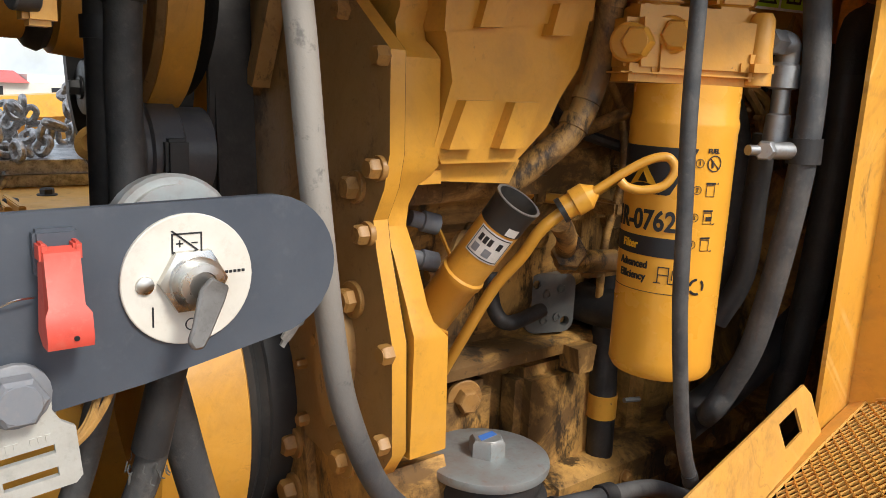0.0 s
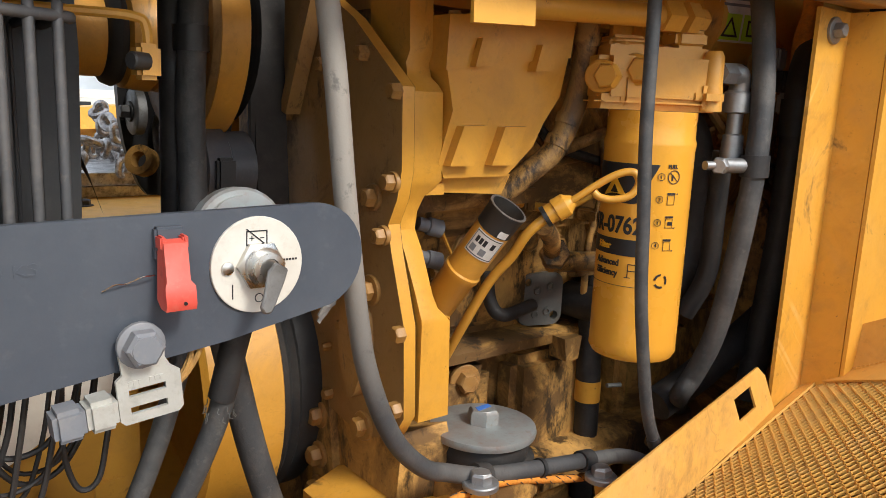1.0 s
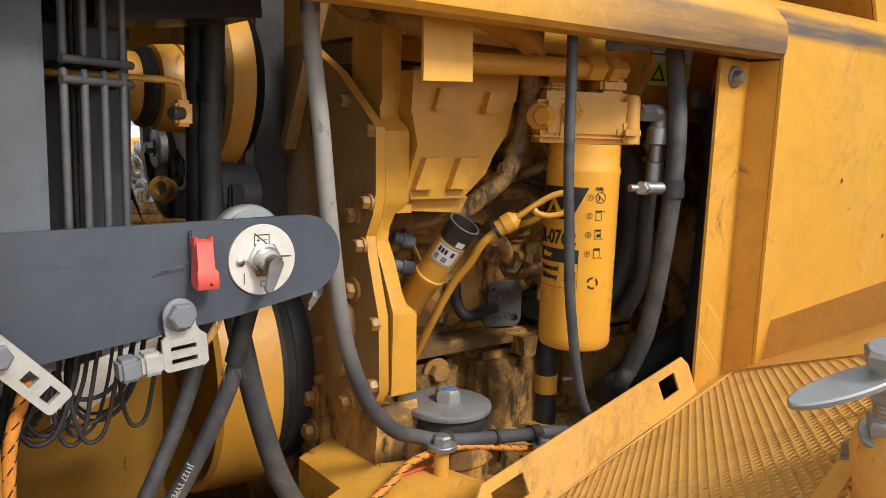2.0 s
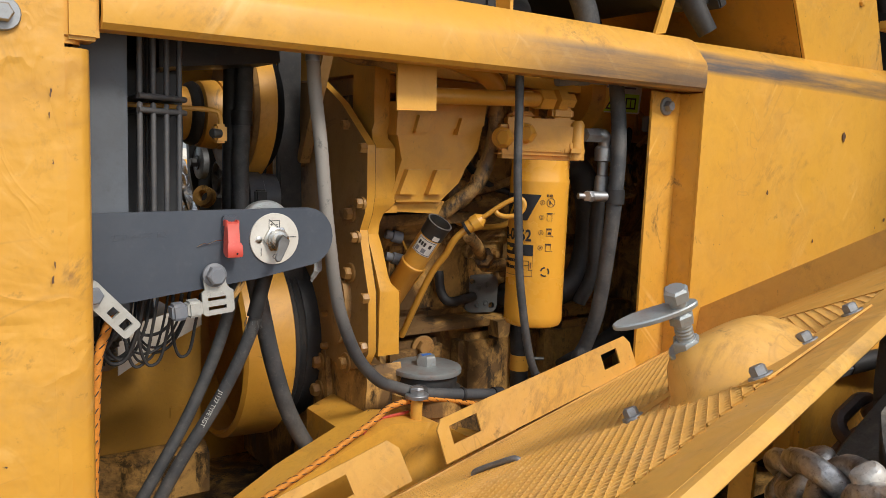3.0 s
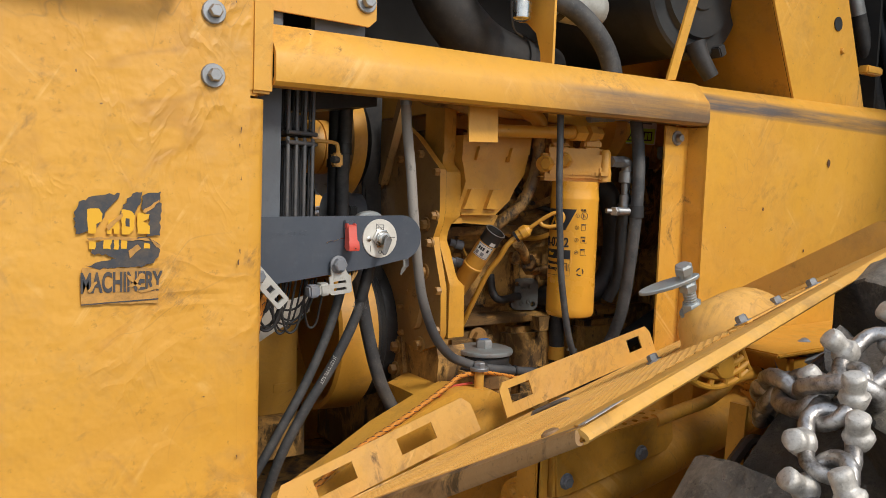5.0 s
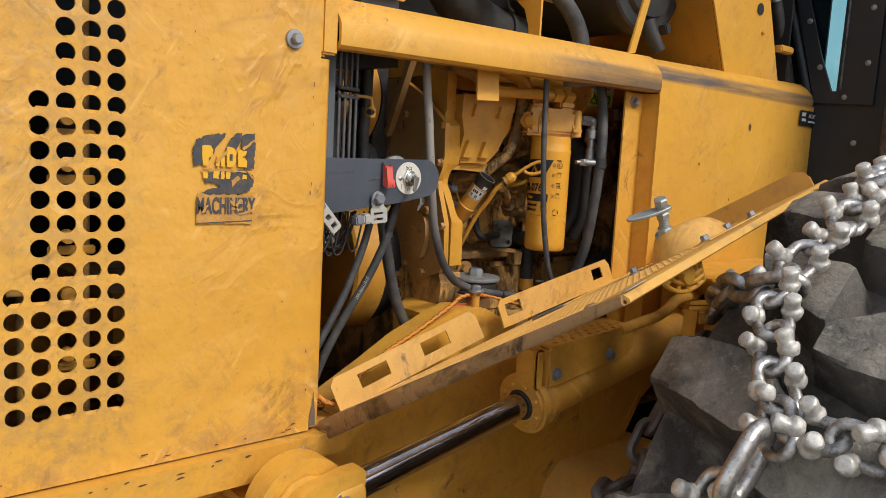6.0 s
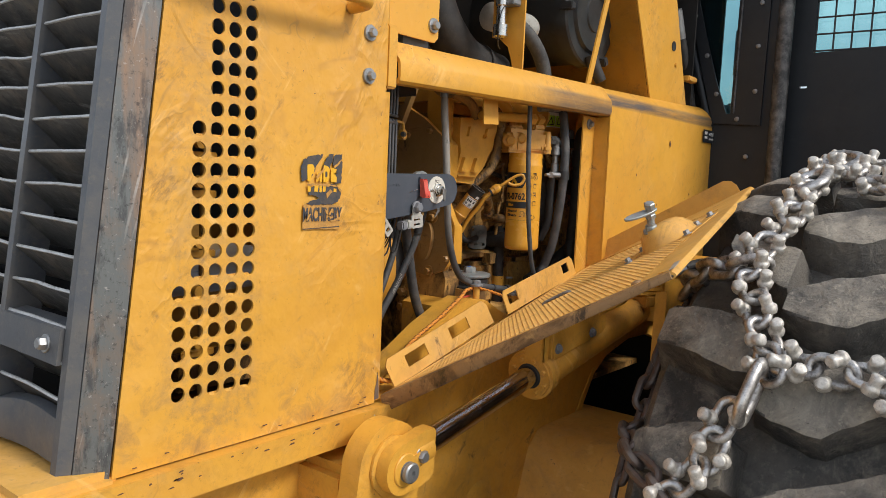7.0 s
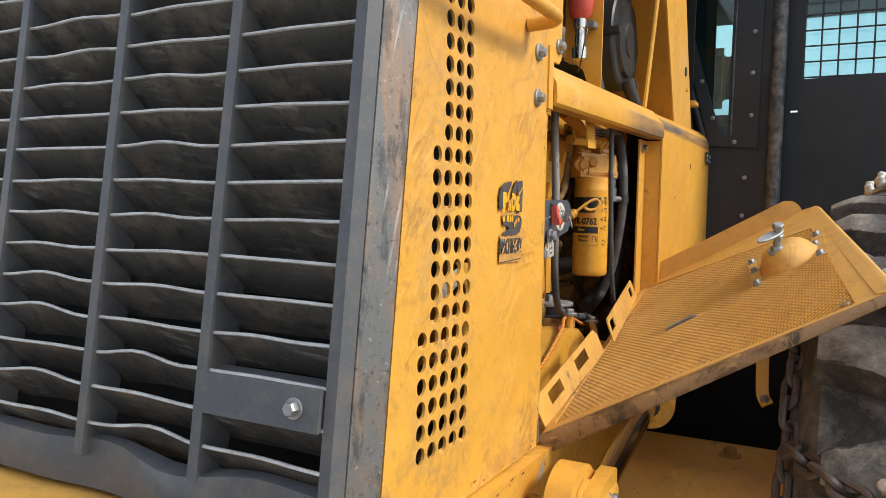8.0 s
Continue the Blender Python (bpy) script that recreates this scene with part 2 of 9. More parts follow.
M_BOLTY = paint("painted_bolt", 0.8, 0.5, 0.42, 0.0, base=(0.38, 0.195, 0.05, 1))
def chrome_material():
    a = Mat("polished_chrome_rod", (0.50, 0.50, 0.51, 1), 0.12, 1.0)
    a.layer((0.16, 0.155, 0.15, 1), a.noise(20.0, 6, 0.6, lo=0.50, hi=0.66, stretch=(0.3, 1, 1)), 0.5)
    a.gloss(a.noise(35.0, 6, 0.65, lo=0.54, hi=0.70), 0.22)
    return a.m


M_CHROME = chrome_material()
M_NICKEL = plain("bright_nickel", (0.62, 0.61, 0.58, 1), 0.18, 1.0, (0.4, 0.38, 0.34, 1), 0.4, 60.0, 0.03)
M_WHITE = plain("white_plastic_plate", (0.66, 0.63, 0.56, 1), 0.42, 0, (0.42, 0.35, 0.27, 1), 0.35, 22.0, 0.04)
M_GREYPL = plain("pale_grey_bracket", (0.52, 0.52, 0.48, 1), 0.42, 0.3, (0.3, 0.27, 0.22, 1), 0.5, 30.0, 0.08)
M_RED = plain("red_plastic", (0.60, 0.075, 0.05, 1), 0.42, 0, (0.52, 0.14, 0.10, 1), 0.6, 30.0, 0.05)
M_ORANGE = plain("orange_braid", (0.74, 0.27, 0.03, 1), 0.7, 0, (0.35, 0.14, 0.03, 1), 0.6, 140.0, 0.5, 400.0)
M_STEEL = plain("worn_chain_steel", (0.58, 0.55, 0.52, 1), 0.32, 0.9, (0.085, 0.07, 0.058, 1), 0.9, 45.0, 0.8, 120.0)
M_STUD = plain("ground_stud_steel", (0.62, 0.585, 0.53, 1), 0.45, 0.5, (0.18, 0.15, 0.12, 1), 0.7, 60.0, 0.6, 160.0)
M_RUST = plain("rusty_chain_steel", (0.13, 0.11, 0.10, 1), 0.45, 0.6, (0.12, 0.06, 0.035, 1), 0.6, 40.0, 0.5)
# near-black for seams and for sheets that stand in for shade
M_VOID = plain("seam_and_shade_black", (0.010, 0.009, 0.008, 1), 0.8)
M_RUB = plain("rubbed_dirty_paint", (0.15, 0.115, 0.095, 1), 0.45, 0.2, (0.36, 0.17, 0.05, 1), 0.75, 16.0, 0.3)
M_CHIP = plain("rusty_paint_chip", (0.10, 0.05, 0.028, 1), 0.6, 0, (0.22, 0.10, 0.04, 1), 0.5, 90.0, 0.2)
M_RUBDOOR = paint("rubbed_door_rim", 1.0, 0.75, 0.42, 0.9, base=(0.29, 0.17, 0.075, 1))
M_STKBASE = plain("stained_sticker", (0.56, 0.28, 0.06, 1), 0.6, 0, (0.20, 0.12, 0.05, 1), 0.7, 45.0, 0.2)
M_FADED = plain("faded_sticker_ink", (0.045, 0.048, 0.056, 1), 0.5, 0, (0.16, 0.11, 0.06, 1), 0.55, 40.0, 0.15)
M_KEY = plain("worn_zinc_key", (0.20, 0.195, 0.185, 1), 0.4, 0.5, (0.10, 0.09, 0.08, 1), 0.5, 60.0, 0.15)
# seat grey raised to stand in for sky haze on the glass
M_SEAT = plain("glass_haze_seat_fabric", (0.36, 0.36, 0.37, 1), 0.85, 0, (0.2, 0.2, 0.21, 1), 0.5, 14.0, 0.3)
M_TAPE = plain("weathered_tape", (0.25, 0.25, 0.245, 1), 0.6, 0, (0.5, 0.48, 0.45, 1), 0.5, 120.0, 0.4)
M_DECAL = plain("decal_ink_black", (0.016, 0.017, 0.02, 1), 0.4)
M_INKY = plain("decal_yellow", (0.76, 0.40, 0.02, 1), 0.4)
M_GREEN = plain("warning_label_green", (0.42, 0.66, 0.04, 1), 0.45)
M_PALELAB = plain("silver_label", (0.70, 0.69, 0.66, 1), 0.45, 0.1, (0.5, 0.45, 0.38, 1), 0.4, 60.0)
M_BLUE = plain("blue_marker", (0.05, 0.16, 0.5, 1), 0.5)
M_CONN = plain("slate_connector_plastic", (0.17, 0.185, 0.21, 1), 0.5, 0, (0.3, 0.27, 0.24, 1), 0.4, 30.0)


def corner_material():
    """Bare steel corner: grey scale with rust runs and bright scratches along its length."""
    a = Mat("worn_corner_steel", (0.16, 0.165, 0.16, 1), 0.42, 0.4)
    a.layer((0.34, 0.20, 0.12, 1), a.noise(26.0, 6, 0.6, lo=0.50, hi=0.64, stretch=(1, 1, 0.10)), 0.65)
    a.layer((0.05, 0.05, 0.052, 1), a.noise(40.0, 7, 0.7, lo=0.52, hi=0.62, stretch=(1, 1, 0.3)), 0.7)
    a.layer((0.52, 0.50, 0.47, 1), a.times(a.noise(70.0, 3, 0.5, lo=0.60, hi=0.66, stretch=(1, 1, 0.05), turn=(0, 0.25, 0)), a.noise(9.0, 5, lo=0.45, hi=0.6)), 0.7)
    a.layer((0.30, 0.18, 0.10, 1), a.noise(9.0, 8, 0.7, lo=0.5, hi=0.7), 0.5)
    a.layer((0.035, 0.034, 0.034, 1), a.noise(95.0, 7, 0.75, lo=0.56, hi=0.66), 0.7)
    a.layer((0.48, 0.44, 0.40, 1), a.noise(140.0, 4, 0.7, lo=0.62, hi=0.70), 0.6)
    a.relief(a.noise(60.0, 5, lo=0.2, hi=0.8, stretch=(1, 1, 0.3)), 0.3, 0.002)
    return a.m


def slat_material():
    """Dark louvre steel with brown dust and long pale scuffs."""
    a = Mat("scuffed_grille_slat", (0.085, 0.082, 0.078, 1), 0.34, 0.1)
    a.layer((0.25, 0.20, 0.15, 1), a.noise(11.0, 8, 0.7, lo=0.48, hi=0.68), 0.7)
    a.layer((0.40, 0.38, 0.35, 1), a.times(a.noise(60.0, 5, 0.6, lo=0.54, hi=0.68, stretch=(1, 0.06, 1), turn=(0.25, 0, 0)), a.noise(7.0, 6, 0.65, lo=0.46, hi=0.62)), 0.8)
    a.layer((0.02, 0.019, 0.018, 1), a.noise(34.0, 8, 0.75, lo=0.52, hi=0.64), 0.7)
    a.gloss(a.noise(9.0, 6, lo=0.4, hi=0.65), 0.6)
    a.relief(a.noise(80.0, 5, lo=0.2, hi=0.8), 0.3, 0.002)
    return a.m


M_SLAT = slat_material()
M_CORNER = corner_material()
M_LIP = plain("rubbed_steel_lip", (0.52, 0.51, 0.49, 1), 0.4, 0.4, (0.2, 0.16, 0.13, 1), 0.5, 30.0, 0.2)


def tyre_material(name, dust):
    """Black rubber under caked dust: pale trodden patches, dark pits and a crumbled grain."""
    a = Mat(name, (0.032, 0.031, 0.030, 1), 0.66)
    a.layer((0.20, 0.175, 0.145, 1), a.noise(5.0, 9, 0.68, lo=0.42 - 0.20 * dust, hi=0.64), 0.55 + 0.4 * dust)
    a.layer((0.40, 0.345, 0.27, 1), a.noise(11.0, 9, 0.74, lo=0.60 - 0.22 * dust, hi=0.74 - 0.08 * dust, warp=0.5), 0.35 + 0.5 * dust)
    a.layer((0.46, 0.40, 0.31, 1), a.noise(70.0, 6, 0.75, lo=0.54, hi=0.68), 0.55 * dust)
    a.layer((0.030, 0.028, 0.026, 1), a.noise(26.0, 8, 0.75, lo=0.60, hi=0.68, warp=1.2), 0.75)
    a.layer((0.020, 0.018, 0.016, 1), a.noise(120.0, 5, 0.75, lo=0.62, hi=0.68), 0.6)
    a.relief(a.noise(120.0, 6, 0.7, lo=0.2, hi=0.8), 0.5, 0.003)
    a.relief(a.noise(34.0, 7, 0.7, lo=0.2, hi=0.8, warp=0.8), 0.6, 0.008)
    a.relief(a.noise(11.0, 5, lo=0.2, hi=0.8), 0.5, 0.014)
    return a.m


def ground_material():
    a = Mat("packed_dirt", (0.26, 0.225, 0.18, 1), 0.9)
    a.layer((0.36, 0.32, 0.26, 1), a.noise(0.6, 8, 0.6, lo=0.4, hi=0.65), 0.8)
    a.layer((0.12, 0.10, 0.075, 1), a.noise(14.0, 8, 0.7, lo=0.52, hi=0.7), 0.7)
    a.relief(a.noise(20.0, 6, lo=0.2, hi=0.8), 0.7, 0.03)
    return a.m


def glass_material():
    m = bpy.data.materials.new("tinted_cab_glass")
    m.use_nodes = True
    b = m.node_tree.nodes["Principled BSDF"]
    b.inputs["Base Color"].default_value = (0.30, 0.56, 0.57, 1)
    b.inputs["Roughness"].default_value = 0.03
    b.inputs["Transmission Weight"].default_value = 1.0
    b.inputs["IOR"].default_value = 1.45
    return m


M_TYRE = tyre_material("dusty_tyre_rubber", 0.30)
M_LUG = tyre_material("worn_dusty_lug_rubber", 0.95)
M_GROUND = ground_material()
M_GLASS = glass_material()

# ---- small tools for shapes ----
ORIGIN = {}


def thing(name, at, label, category, group=""):
    """A thing made of parts: an Empty at its base."""
    ob = new(name)
    ob.empty_display_size = 0.05
    ob.location = at
    ORIGIN[ob.name] = Vector(at)
    return tagged(ob, label, category, group)


def to_mesh(name, bm, mat, at, angle=38, smooth=True):
    bmesh.ops.recalc_face_normals(bm, faces=bm.faces)
    bmesh.ops.translate(bm, verts=bm.verts, vec=-Vector(at))
    me = bpy.data.meshes.new(name)
    bm.to_mesh(me)
    bm.free()
    me.materials.append(mat)
    if smooth:
        me.shade_smooth()
        me.set_sharp_from_angle(angle=radians(angle))
    return me


def part(name, bm, mat, parent, label="", smooth=True):
    at = ORIGIN[parent.name]
    ob = new(name, to_mesh(name, bm, mat, at, smooth=smooth))
    ob.parent = parent
    ORIGIN[ob.name] = at
    return tagged(ob, label)


def solid(name, bm, mat, label, category, at=None, group="", kind="", smooth=True):
    """A thing of one mesh."""
    if at is None:
        lo = [min(v.co[i] for v in bm.verts) for i in range(3)]
        hi = [max(v.co[i] for v in bm.verts) for i in range(3)]
        at = ((lo[0] + hi[0]) / 2, (lo[1] + hi[1]) / 2, lo[2])
    ob = new(name, to_mesh(name, bm, mat, at, smooth=smooth))
    ob.location = at
    ORIGIN[ob.name] = Vector(at)
    return tagged(ob, label, category, group, kind)


def B():
    return bmesh.new()


def soften(bm, verts, bevel, seg=2):
    es = {e for v in verts for e in v.link_edges if e.is_valid and len(e.link_faces) == 2 and e.calc_face_angle(0) > 0.5}
    if bevel:
        bmesh.ops.bevel(bm, geom=list(es), offset=bevel, segments=seg, affect="EDGES", clamp_overlap=True)


def box(bm, lo, hi, bevel=0.0, m=None, seg=2):
    """A box between two corners, in the frame m."""
    c = [(lo[i] + hi[i]) / 2 for i in range(3)]
    s = [abs(hi[i] - lo[i]) for i in range(3)]
    t = (m if m is not None else Matrix()) @ Matrix.Translation(c) @ Matrix.Diagonal((*s, 1))
    vs = bmesh.ops.create_cube(bm, size=1, matrix=t)["verts"]
    soften(bm, vs, bevel, seg)
    return bm


def prism(bm, outline, axis, a, b, bevel=0.0, seg=2):
    """A polygon swept along an axis from a to b. outline: pairs in the two other axes, in xyz order."""
    i = "xyz".index(axis)

    def at(p, v):
        q = list(p)
        q.insert(i, v)
        return q
    lo = [bm.verts.new(at(p, a)) for p in outline]
    hi = [bm.verts.new(at(p, b)) for p in outline]
    n = len(outline)
    bm.faces.new(lo)
    bm.faces.new(list(reversed(hi)))
    for k in range(n):
        bm.faces.new((lo[k], lo[(k + 1) % n], hi[(k + 1) % n], hi[k]))
    soften(bm, lo + hi, bevel, seg)
    return bm


def frame_of(p, d):
    return Matrix.Translation(p) @ Vector(d).normalized().to_track_quat("Z", "Y").to_matrix().to_4x4()


def lathe(bm, p, d, profile, seg=24, caps=True):
    """Turned shape round the axis d through p; profile: pairs of (height along d, radius)."""
    m = frame_of(p, d)
    rings = []
    for h, r in profile:
        rings.append([bm.verts.new(m @ Vector((r * math.cos(2 * math.pi * k / seg), r * math.sin(2 * math.pi * k / seg), h))) for k in range(seg)])
    for a, b in zip(rings, rings[1:]):
        for k in range(seg):
            bm.faces.new((a[k], a[(k + 1) % seg], b[(k + 1) % seg], b[k]))
    if caps:
        bm.faces.new(list(reversed(rings[0])))
        bm.faces.new(rings[-1])
    return bm


def rod(bm, a, b, r, seg=16, chamfer=0.0):
    a, b = Vector(a), Vector(b)
    h = (b - a).length
    c = chamfer
    prof = [(0, r), (h, r)] if not c else [(0, r - c), (c, r), (h - c, r), (h, r - c)]
    return lathe(bm, a, b - a, prof, seg)


def spline(pts, n=8):
    """Points along a smooth line through pts."""
    P = [Vector(p) for p in pts]
    P = [P[0] * 2 - P[1]] + P + [P[-1] * 2 - P[-2]]
    out = []
    for i in range(1, len(P) - 2):
        a, b, c, d = P[i - 1:i + 3]
        for k in range(n):
            t = k / n
            out.append(0.5 * (2 * b + (c - a) * t + (2 * a - 5 * b + 4 * c - d) * t * t + (3 * b - a - 3 * c + d) * t ** 3))
    out.append(P[-2])
    return out


def sweep(bm, pts, r, seg=14, n=8, flat=None, closed=False):
    """A tube along a smooth line. r: a number or a function of 0..1. flat: (w, h) for a strip."""
    L = spline(pts, n) if n > 1 else [Vector(p) for p in pts]
    ref = Vector((0.12, 0.31, 0.94)).normalized()
    rings = []
    up = None
    for i, p in enumerate(L):
        d = (L[min(i + 1, len(L) - 1)] - L[max(i - 1, 0)]).normalized()
        if up is None:
            up = ref if abs(d.dot(ref)) < 0.9 else Vector((1, 0, 0))
        up = (up - d * up.dot(d)).normalized()
        side = d.cross(up)
        rr = r(i / (len(L) - 1)) if callable(r) else r
        if flat:
            w, h = flat
            rings.append([bm.verts.new(p + side * x * w / 2 + up * y * h / 2) for x, y in ((-1, -1), (1, -1), (1, 1), (-1, 1))])
        else:
            rings.append([bm.verts.new(p + side * rr * math.cos(2 * math.pi * k / seg) + up * rr * math.sin(2 * math.pi * k / seg)) for k in range(seg)])
    for a, b in zip(rings, rings[1:]):
        s = len(a)
        for k in range(s):
            bm.faces.new((a[k], a[(k + 1) % s], b[(k + 1) % s], b[k]))
    bm.faces.new(list(reversed(rings[0])))
    bm.faces.new(rings[-1])
    return bm


def hexbolt(bm, p, d, r=0.009, h=0.008, washer=0.0, thick=0.0025):
    """A hexagon head on an optional washer, standing on p towards d."""
    z = 0.0
    if washer:
        lathe(bm, p, d, [(-0.002, washer), (thick * 0.7, washer), (thick, washer * 0.94)], 20)
        z = thick
    lathe(bm, p, d, [(z - 0.001, r * 1.02), (z + h * 0.8, r * 1.02), (z + h, r * 0.86)], 6)
    lathe(bm, p, d, [(z + h - 0.0005, r * 0.8), (z + h + 0.0006, r * 0.74)], 14)
    return bm


def lettering(name, text, size, m, mat, parent=None, label="", depth=0.0004, align="CENTER", wide=1.0, heavy=0.0):
    """Raised letters in Blender's own font, as a mesh."""
    cu = bpy.data.curves.new(name, "FONT")
    cu.body, cu.size, cu.extrude, cu.align_x, cu.align_y = text, size, depth, align, "CENTER"
    cu.offset = heavy
    tmp = bpy.data.objects.new(name, cu)
    scene.collection.objects.link(tmp)
    dg = bpy.context.evaluated_depsgraph_get()
    me = bpy.data.meshes.new_from_object(tmp.evaluated_get(dg))
    bpy.data.objects.remove(tmp)
    me.transform(m @ Matrix.Diagonal((wide, 1, 1, 1)))
    if parent is not None:
        me.transform(Matrix.Translation(-ORIGIN[parent.name]))
    me.materials.clear()
    me.materials.append(mat)
    ob = new(name, me)
    if parent is not None:
        ob.parent = parent
        ORIGIN[ob.name] = ORIGIN[parent.name]
    return tagged(ob, label)


def facing(p, normal, up=(0, 0, 1)):
    """A frame at p whose z is the normal and whose y is up: for labels and flat marks."""
    z = Vector(normal).normalized()
    x = Vector(up).cross(z).normalized()
    y = z.cross(x)
    return Matrix(((x.x, y.x, z.x, p[0]), (x.y, y.y, z.y, p[1]), (x.z, y.z, z.z, p[2]), (0, 0, 0, 1)))


def sheet(bm, outline, holes, place, thick):
    """A flat plate with holes. outline and holes: loops of (u, v); place: (u, v) to the world."""
    es = []
    for loop in [outline] + holes:
        vs = [bm.verts.new(place(u, v)) for u, v in loop]
        es += [bm.edges.new((vs[i], vs[(i + 1) % len(vs)])) for i in range(len(vs))]
    n = (Vector(place(1, 0)) - Vector(place(0, 0))).cross(Vector(place(0, 1)) - Vector(place(0, 0))).normalized()
    fs = [f for f in bmesh.ops.triangle_fill(bm, use_beauty=True, use_dissolve=False, edges=es, normal=n)["geom"] if isinstance(f, bmesh.types.BMFace)]
    bmesh.ops.solidify(bm, geom=fs, thickness=thick)
    return bm


def ring(u, v, r, seg=18, r2=None):
    return [(u + r * math.cos(2 * math.pi * k / seg), v + (r2 or r) * math.sin(2 * math.pi * k / seg)) for k in range(seg)]


def rect(u0, v0, u1, v1, c=0.0):
    if not c:
        return [(u0, v0), (u1, v0), (u1, v1), (u0, v1)]
    out = []
    for cx, cy, a in ((u1 - c, v0 + c, -90), (u1 - c, v1 - c, 0), (u0 + c, v1 - c, 90), (u0 + c, v0 + c, 180)):
        out += [(cx + c * math.cos(radians(a + k * 30)), cy + c * math.sin(radians(a + k * 30))) for k in range(4)]
    return out


# ---- ground and yard ----
GROUND = -0.28


def build_ground():
    bm = B()
    n = 60
    vs = {}
    for i in range(n + 1):
        for j in range(n + 1):
            x = (i / n * 2 - 1)
            y = (j / n * 2 - 1)
            X, Y = 300 * x * abs(x) ** 1.5, 300 * y * abs(y) ** 1.5
            vs[i, j] = bm.verts.new((X, Y, GROUND + 0.03 * noise.noise((X * 0.5, Y * 0.5, 0)) * (abs(X) < 80)))
    for i in range(n):
        for j in range(n):
            bm.faces.new((vs[i, j], vs[i + 1, j], vs[i + 1, j + 1], vs[i, j + 1]))
    solid("ground", bm, M_GROUND, "packed brown dirt of an equipment yard", "ground", (0, 0, GROUND), kind="structure")


build_ground()


# ---- hood: perforated side panel ----
Y0 = 0.31


def front_x(z):
    return -0.709 + 0.1126 * (z - 1.196)


def build_side_panel():
    t = thing("engine_cowling", (-0.4, 0.33, 1.19), "scuffed yellow steel engine side panel with rows of round vent holes", "panel")
    outline = [(-0.709, 1.19), (-0.112, 1.19), (-0.112, 2.32), (front_x(2.32), 2.32)]
    holes = []
    pitch = 0.0344
    for col, rows in ((0, 30), (1, 30), (2, 30), (3, 14), (4, 6)):
        for k in range(rows):
            z = 1.303 + pitch * k
            if z < 2.28:
                holes.append(ring(-0.455 - pitch * col, z, 0.0132, 18))
    bm = sheet(B(), outline, holes, lambda u, v: (u, Y0 + 0.0025 * math.sin(9 * u + 2) * math.sin(5 * v), v), 0.005)
    part("perforated_sheet", bm, M_PANEL, t)
    # rounded fold along the opening
    prof = [(-0.113, Y0), (-0.097, Y0 + 0.001), (-0.09, Y0 + 0.006), (-0.086, Y0 + 0.016), (-0.086, Y0 + 0.05), (-0.092, Y0 + 0.05), (-0.092, Y0 + 0.018), (-0.096, Y0 + 0.01), (-0.113, Y0 + 0.006)]
    part("folded_edge", prism(B(), prof, "z", 1.195, 1.86), M_PANEL, t)
    part("upper_edge", prism(B(), [(p[0] - 0.008, p[1] + 0.002) for p in prof], "z", 1.864, 2.32), M_PANEL, t)
    for z in (1.971, 1.885):
        b = part("bolt", hexbolt(B(), (-0.166, Y0 - 0.003, z), (0, -1, 0), 0.0095, 0.010, 0.0165, 0.004), M_ZINC, t, "zinc plated flange bolt")
    # grab bar above the vent holes
    bm = sweep(B(), [(-0.62, 0.25, 2.02), (-0.5, 0.243, 2.018), (-0.33, 0.243, 2.016), (-0.275, 0.243, 2.015), (-0.245, 0.245, 2.014), (-0.226, 0.262, 2.012), (-0.222, 0.305, 2.01)], 0.0125, 14, 5)
    part("grab_bar", bm, M_BEAM, t, "bent tubular grab bar in worn yellow paint")
    # torn sticker: what is left of a dark field with heavy yellow blocks
    rs = random.Random(4)

    def torn(u0, v0, u1, v1, n=9, a=0.003):
        L = []
        for (p, q) in (((u0, v0), (u1, v0)), ((u1, v0), (u1, v1)), ((u1, v1), (u0, v1)), ((u0, v1), (u0, v0))):
            for k in range(n):
                f = k / n
                L.append((p[0] + (q[0] - p[0]) * f + rs.uniform(-a, a), p[1] + (q[1] - p[1]) * f + rs.uniform(-a, a)))
        return L

    def scrap(outline, depth, name, mat, parent, label="", rough=0.0012, cell=0.00081):
        """A torn flat scrap: corners counted in cells from the sticker's foot, edges broken at random."""
        L = []
        n = len(outline)
        for i in range(n):
            (x0, z0), (x1, z1) = outline[i], outline[(i + 1) % n]
            m = max(1, int(math.hypot(x1 - x0, z1 - z0) / 5))
            for k in range(m):
                f = k / m
                j = rough if k else rough * 0.4
                L.append((-0.333 + cell * (x0 + (x1 - x0) * f) + rs.uniform(-j, j), 1.574 + cell * (z0 + (z1 - z0) * f) + rs.uniform(-j, j)))
        return part(name, sheet(B(), L, [], lambda u, v: (u, Y0 - depth, v), 0.0004), mat, parent, label, smooth=False)
    st = scrap([(0, 3), (118, 0), (119, 58), (60, 60), (2, 62)], 0.0050, "sticker", M_STKBASE, t, "torn, stained dealer sticker in black and yellow")
    for o in ([(-10, 150), (-4, 166), (22, 176), (57, 181), (50, 168), (35, 150), (22, 125), (4, 118), (-8, 116)],
              [(58, 153), (68, 172), (82, 184), (92, 184), (90, 168), (82, 155), (76, 128), (60, 134)],
              [(90, 158), (92, 178), (100, 183), (121, 185), (120, 112), (110, 113), (98, 110), (104, 138), (96, 150)],
              [(16, 102), (60, 106), (98, 109), (119, 98), (119, 82), (110, 68), (96, 62), (70, 60), (22, 60), (8, 63), (24, 70), (52, 76), (40, 81), (14, 85)]):
        scrap(o, 0.0056, "sticker_scrap", M_FADED, st, "faded near-black ink", 0.0016)
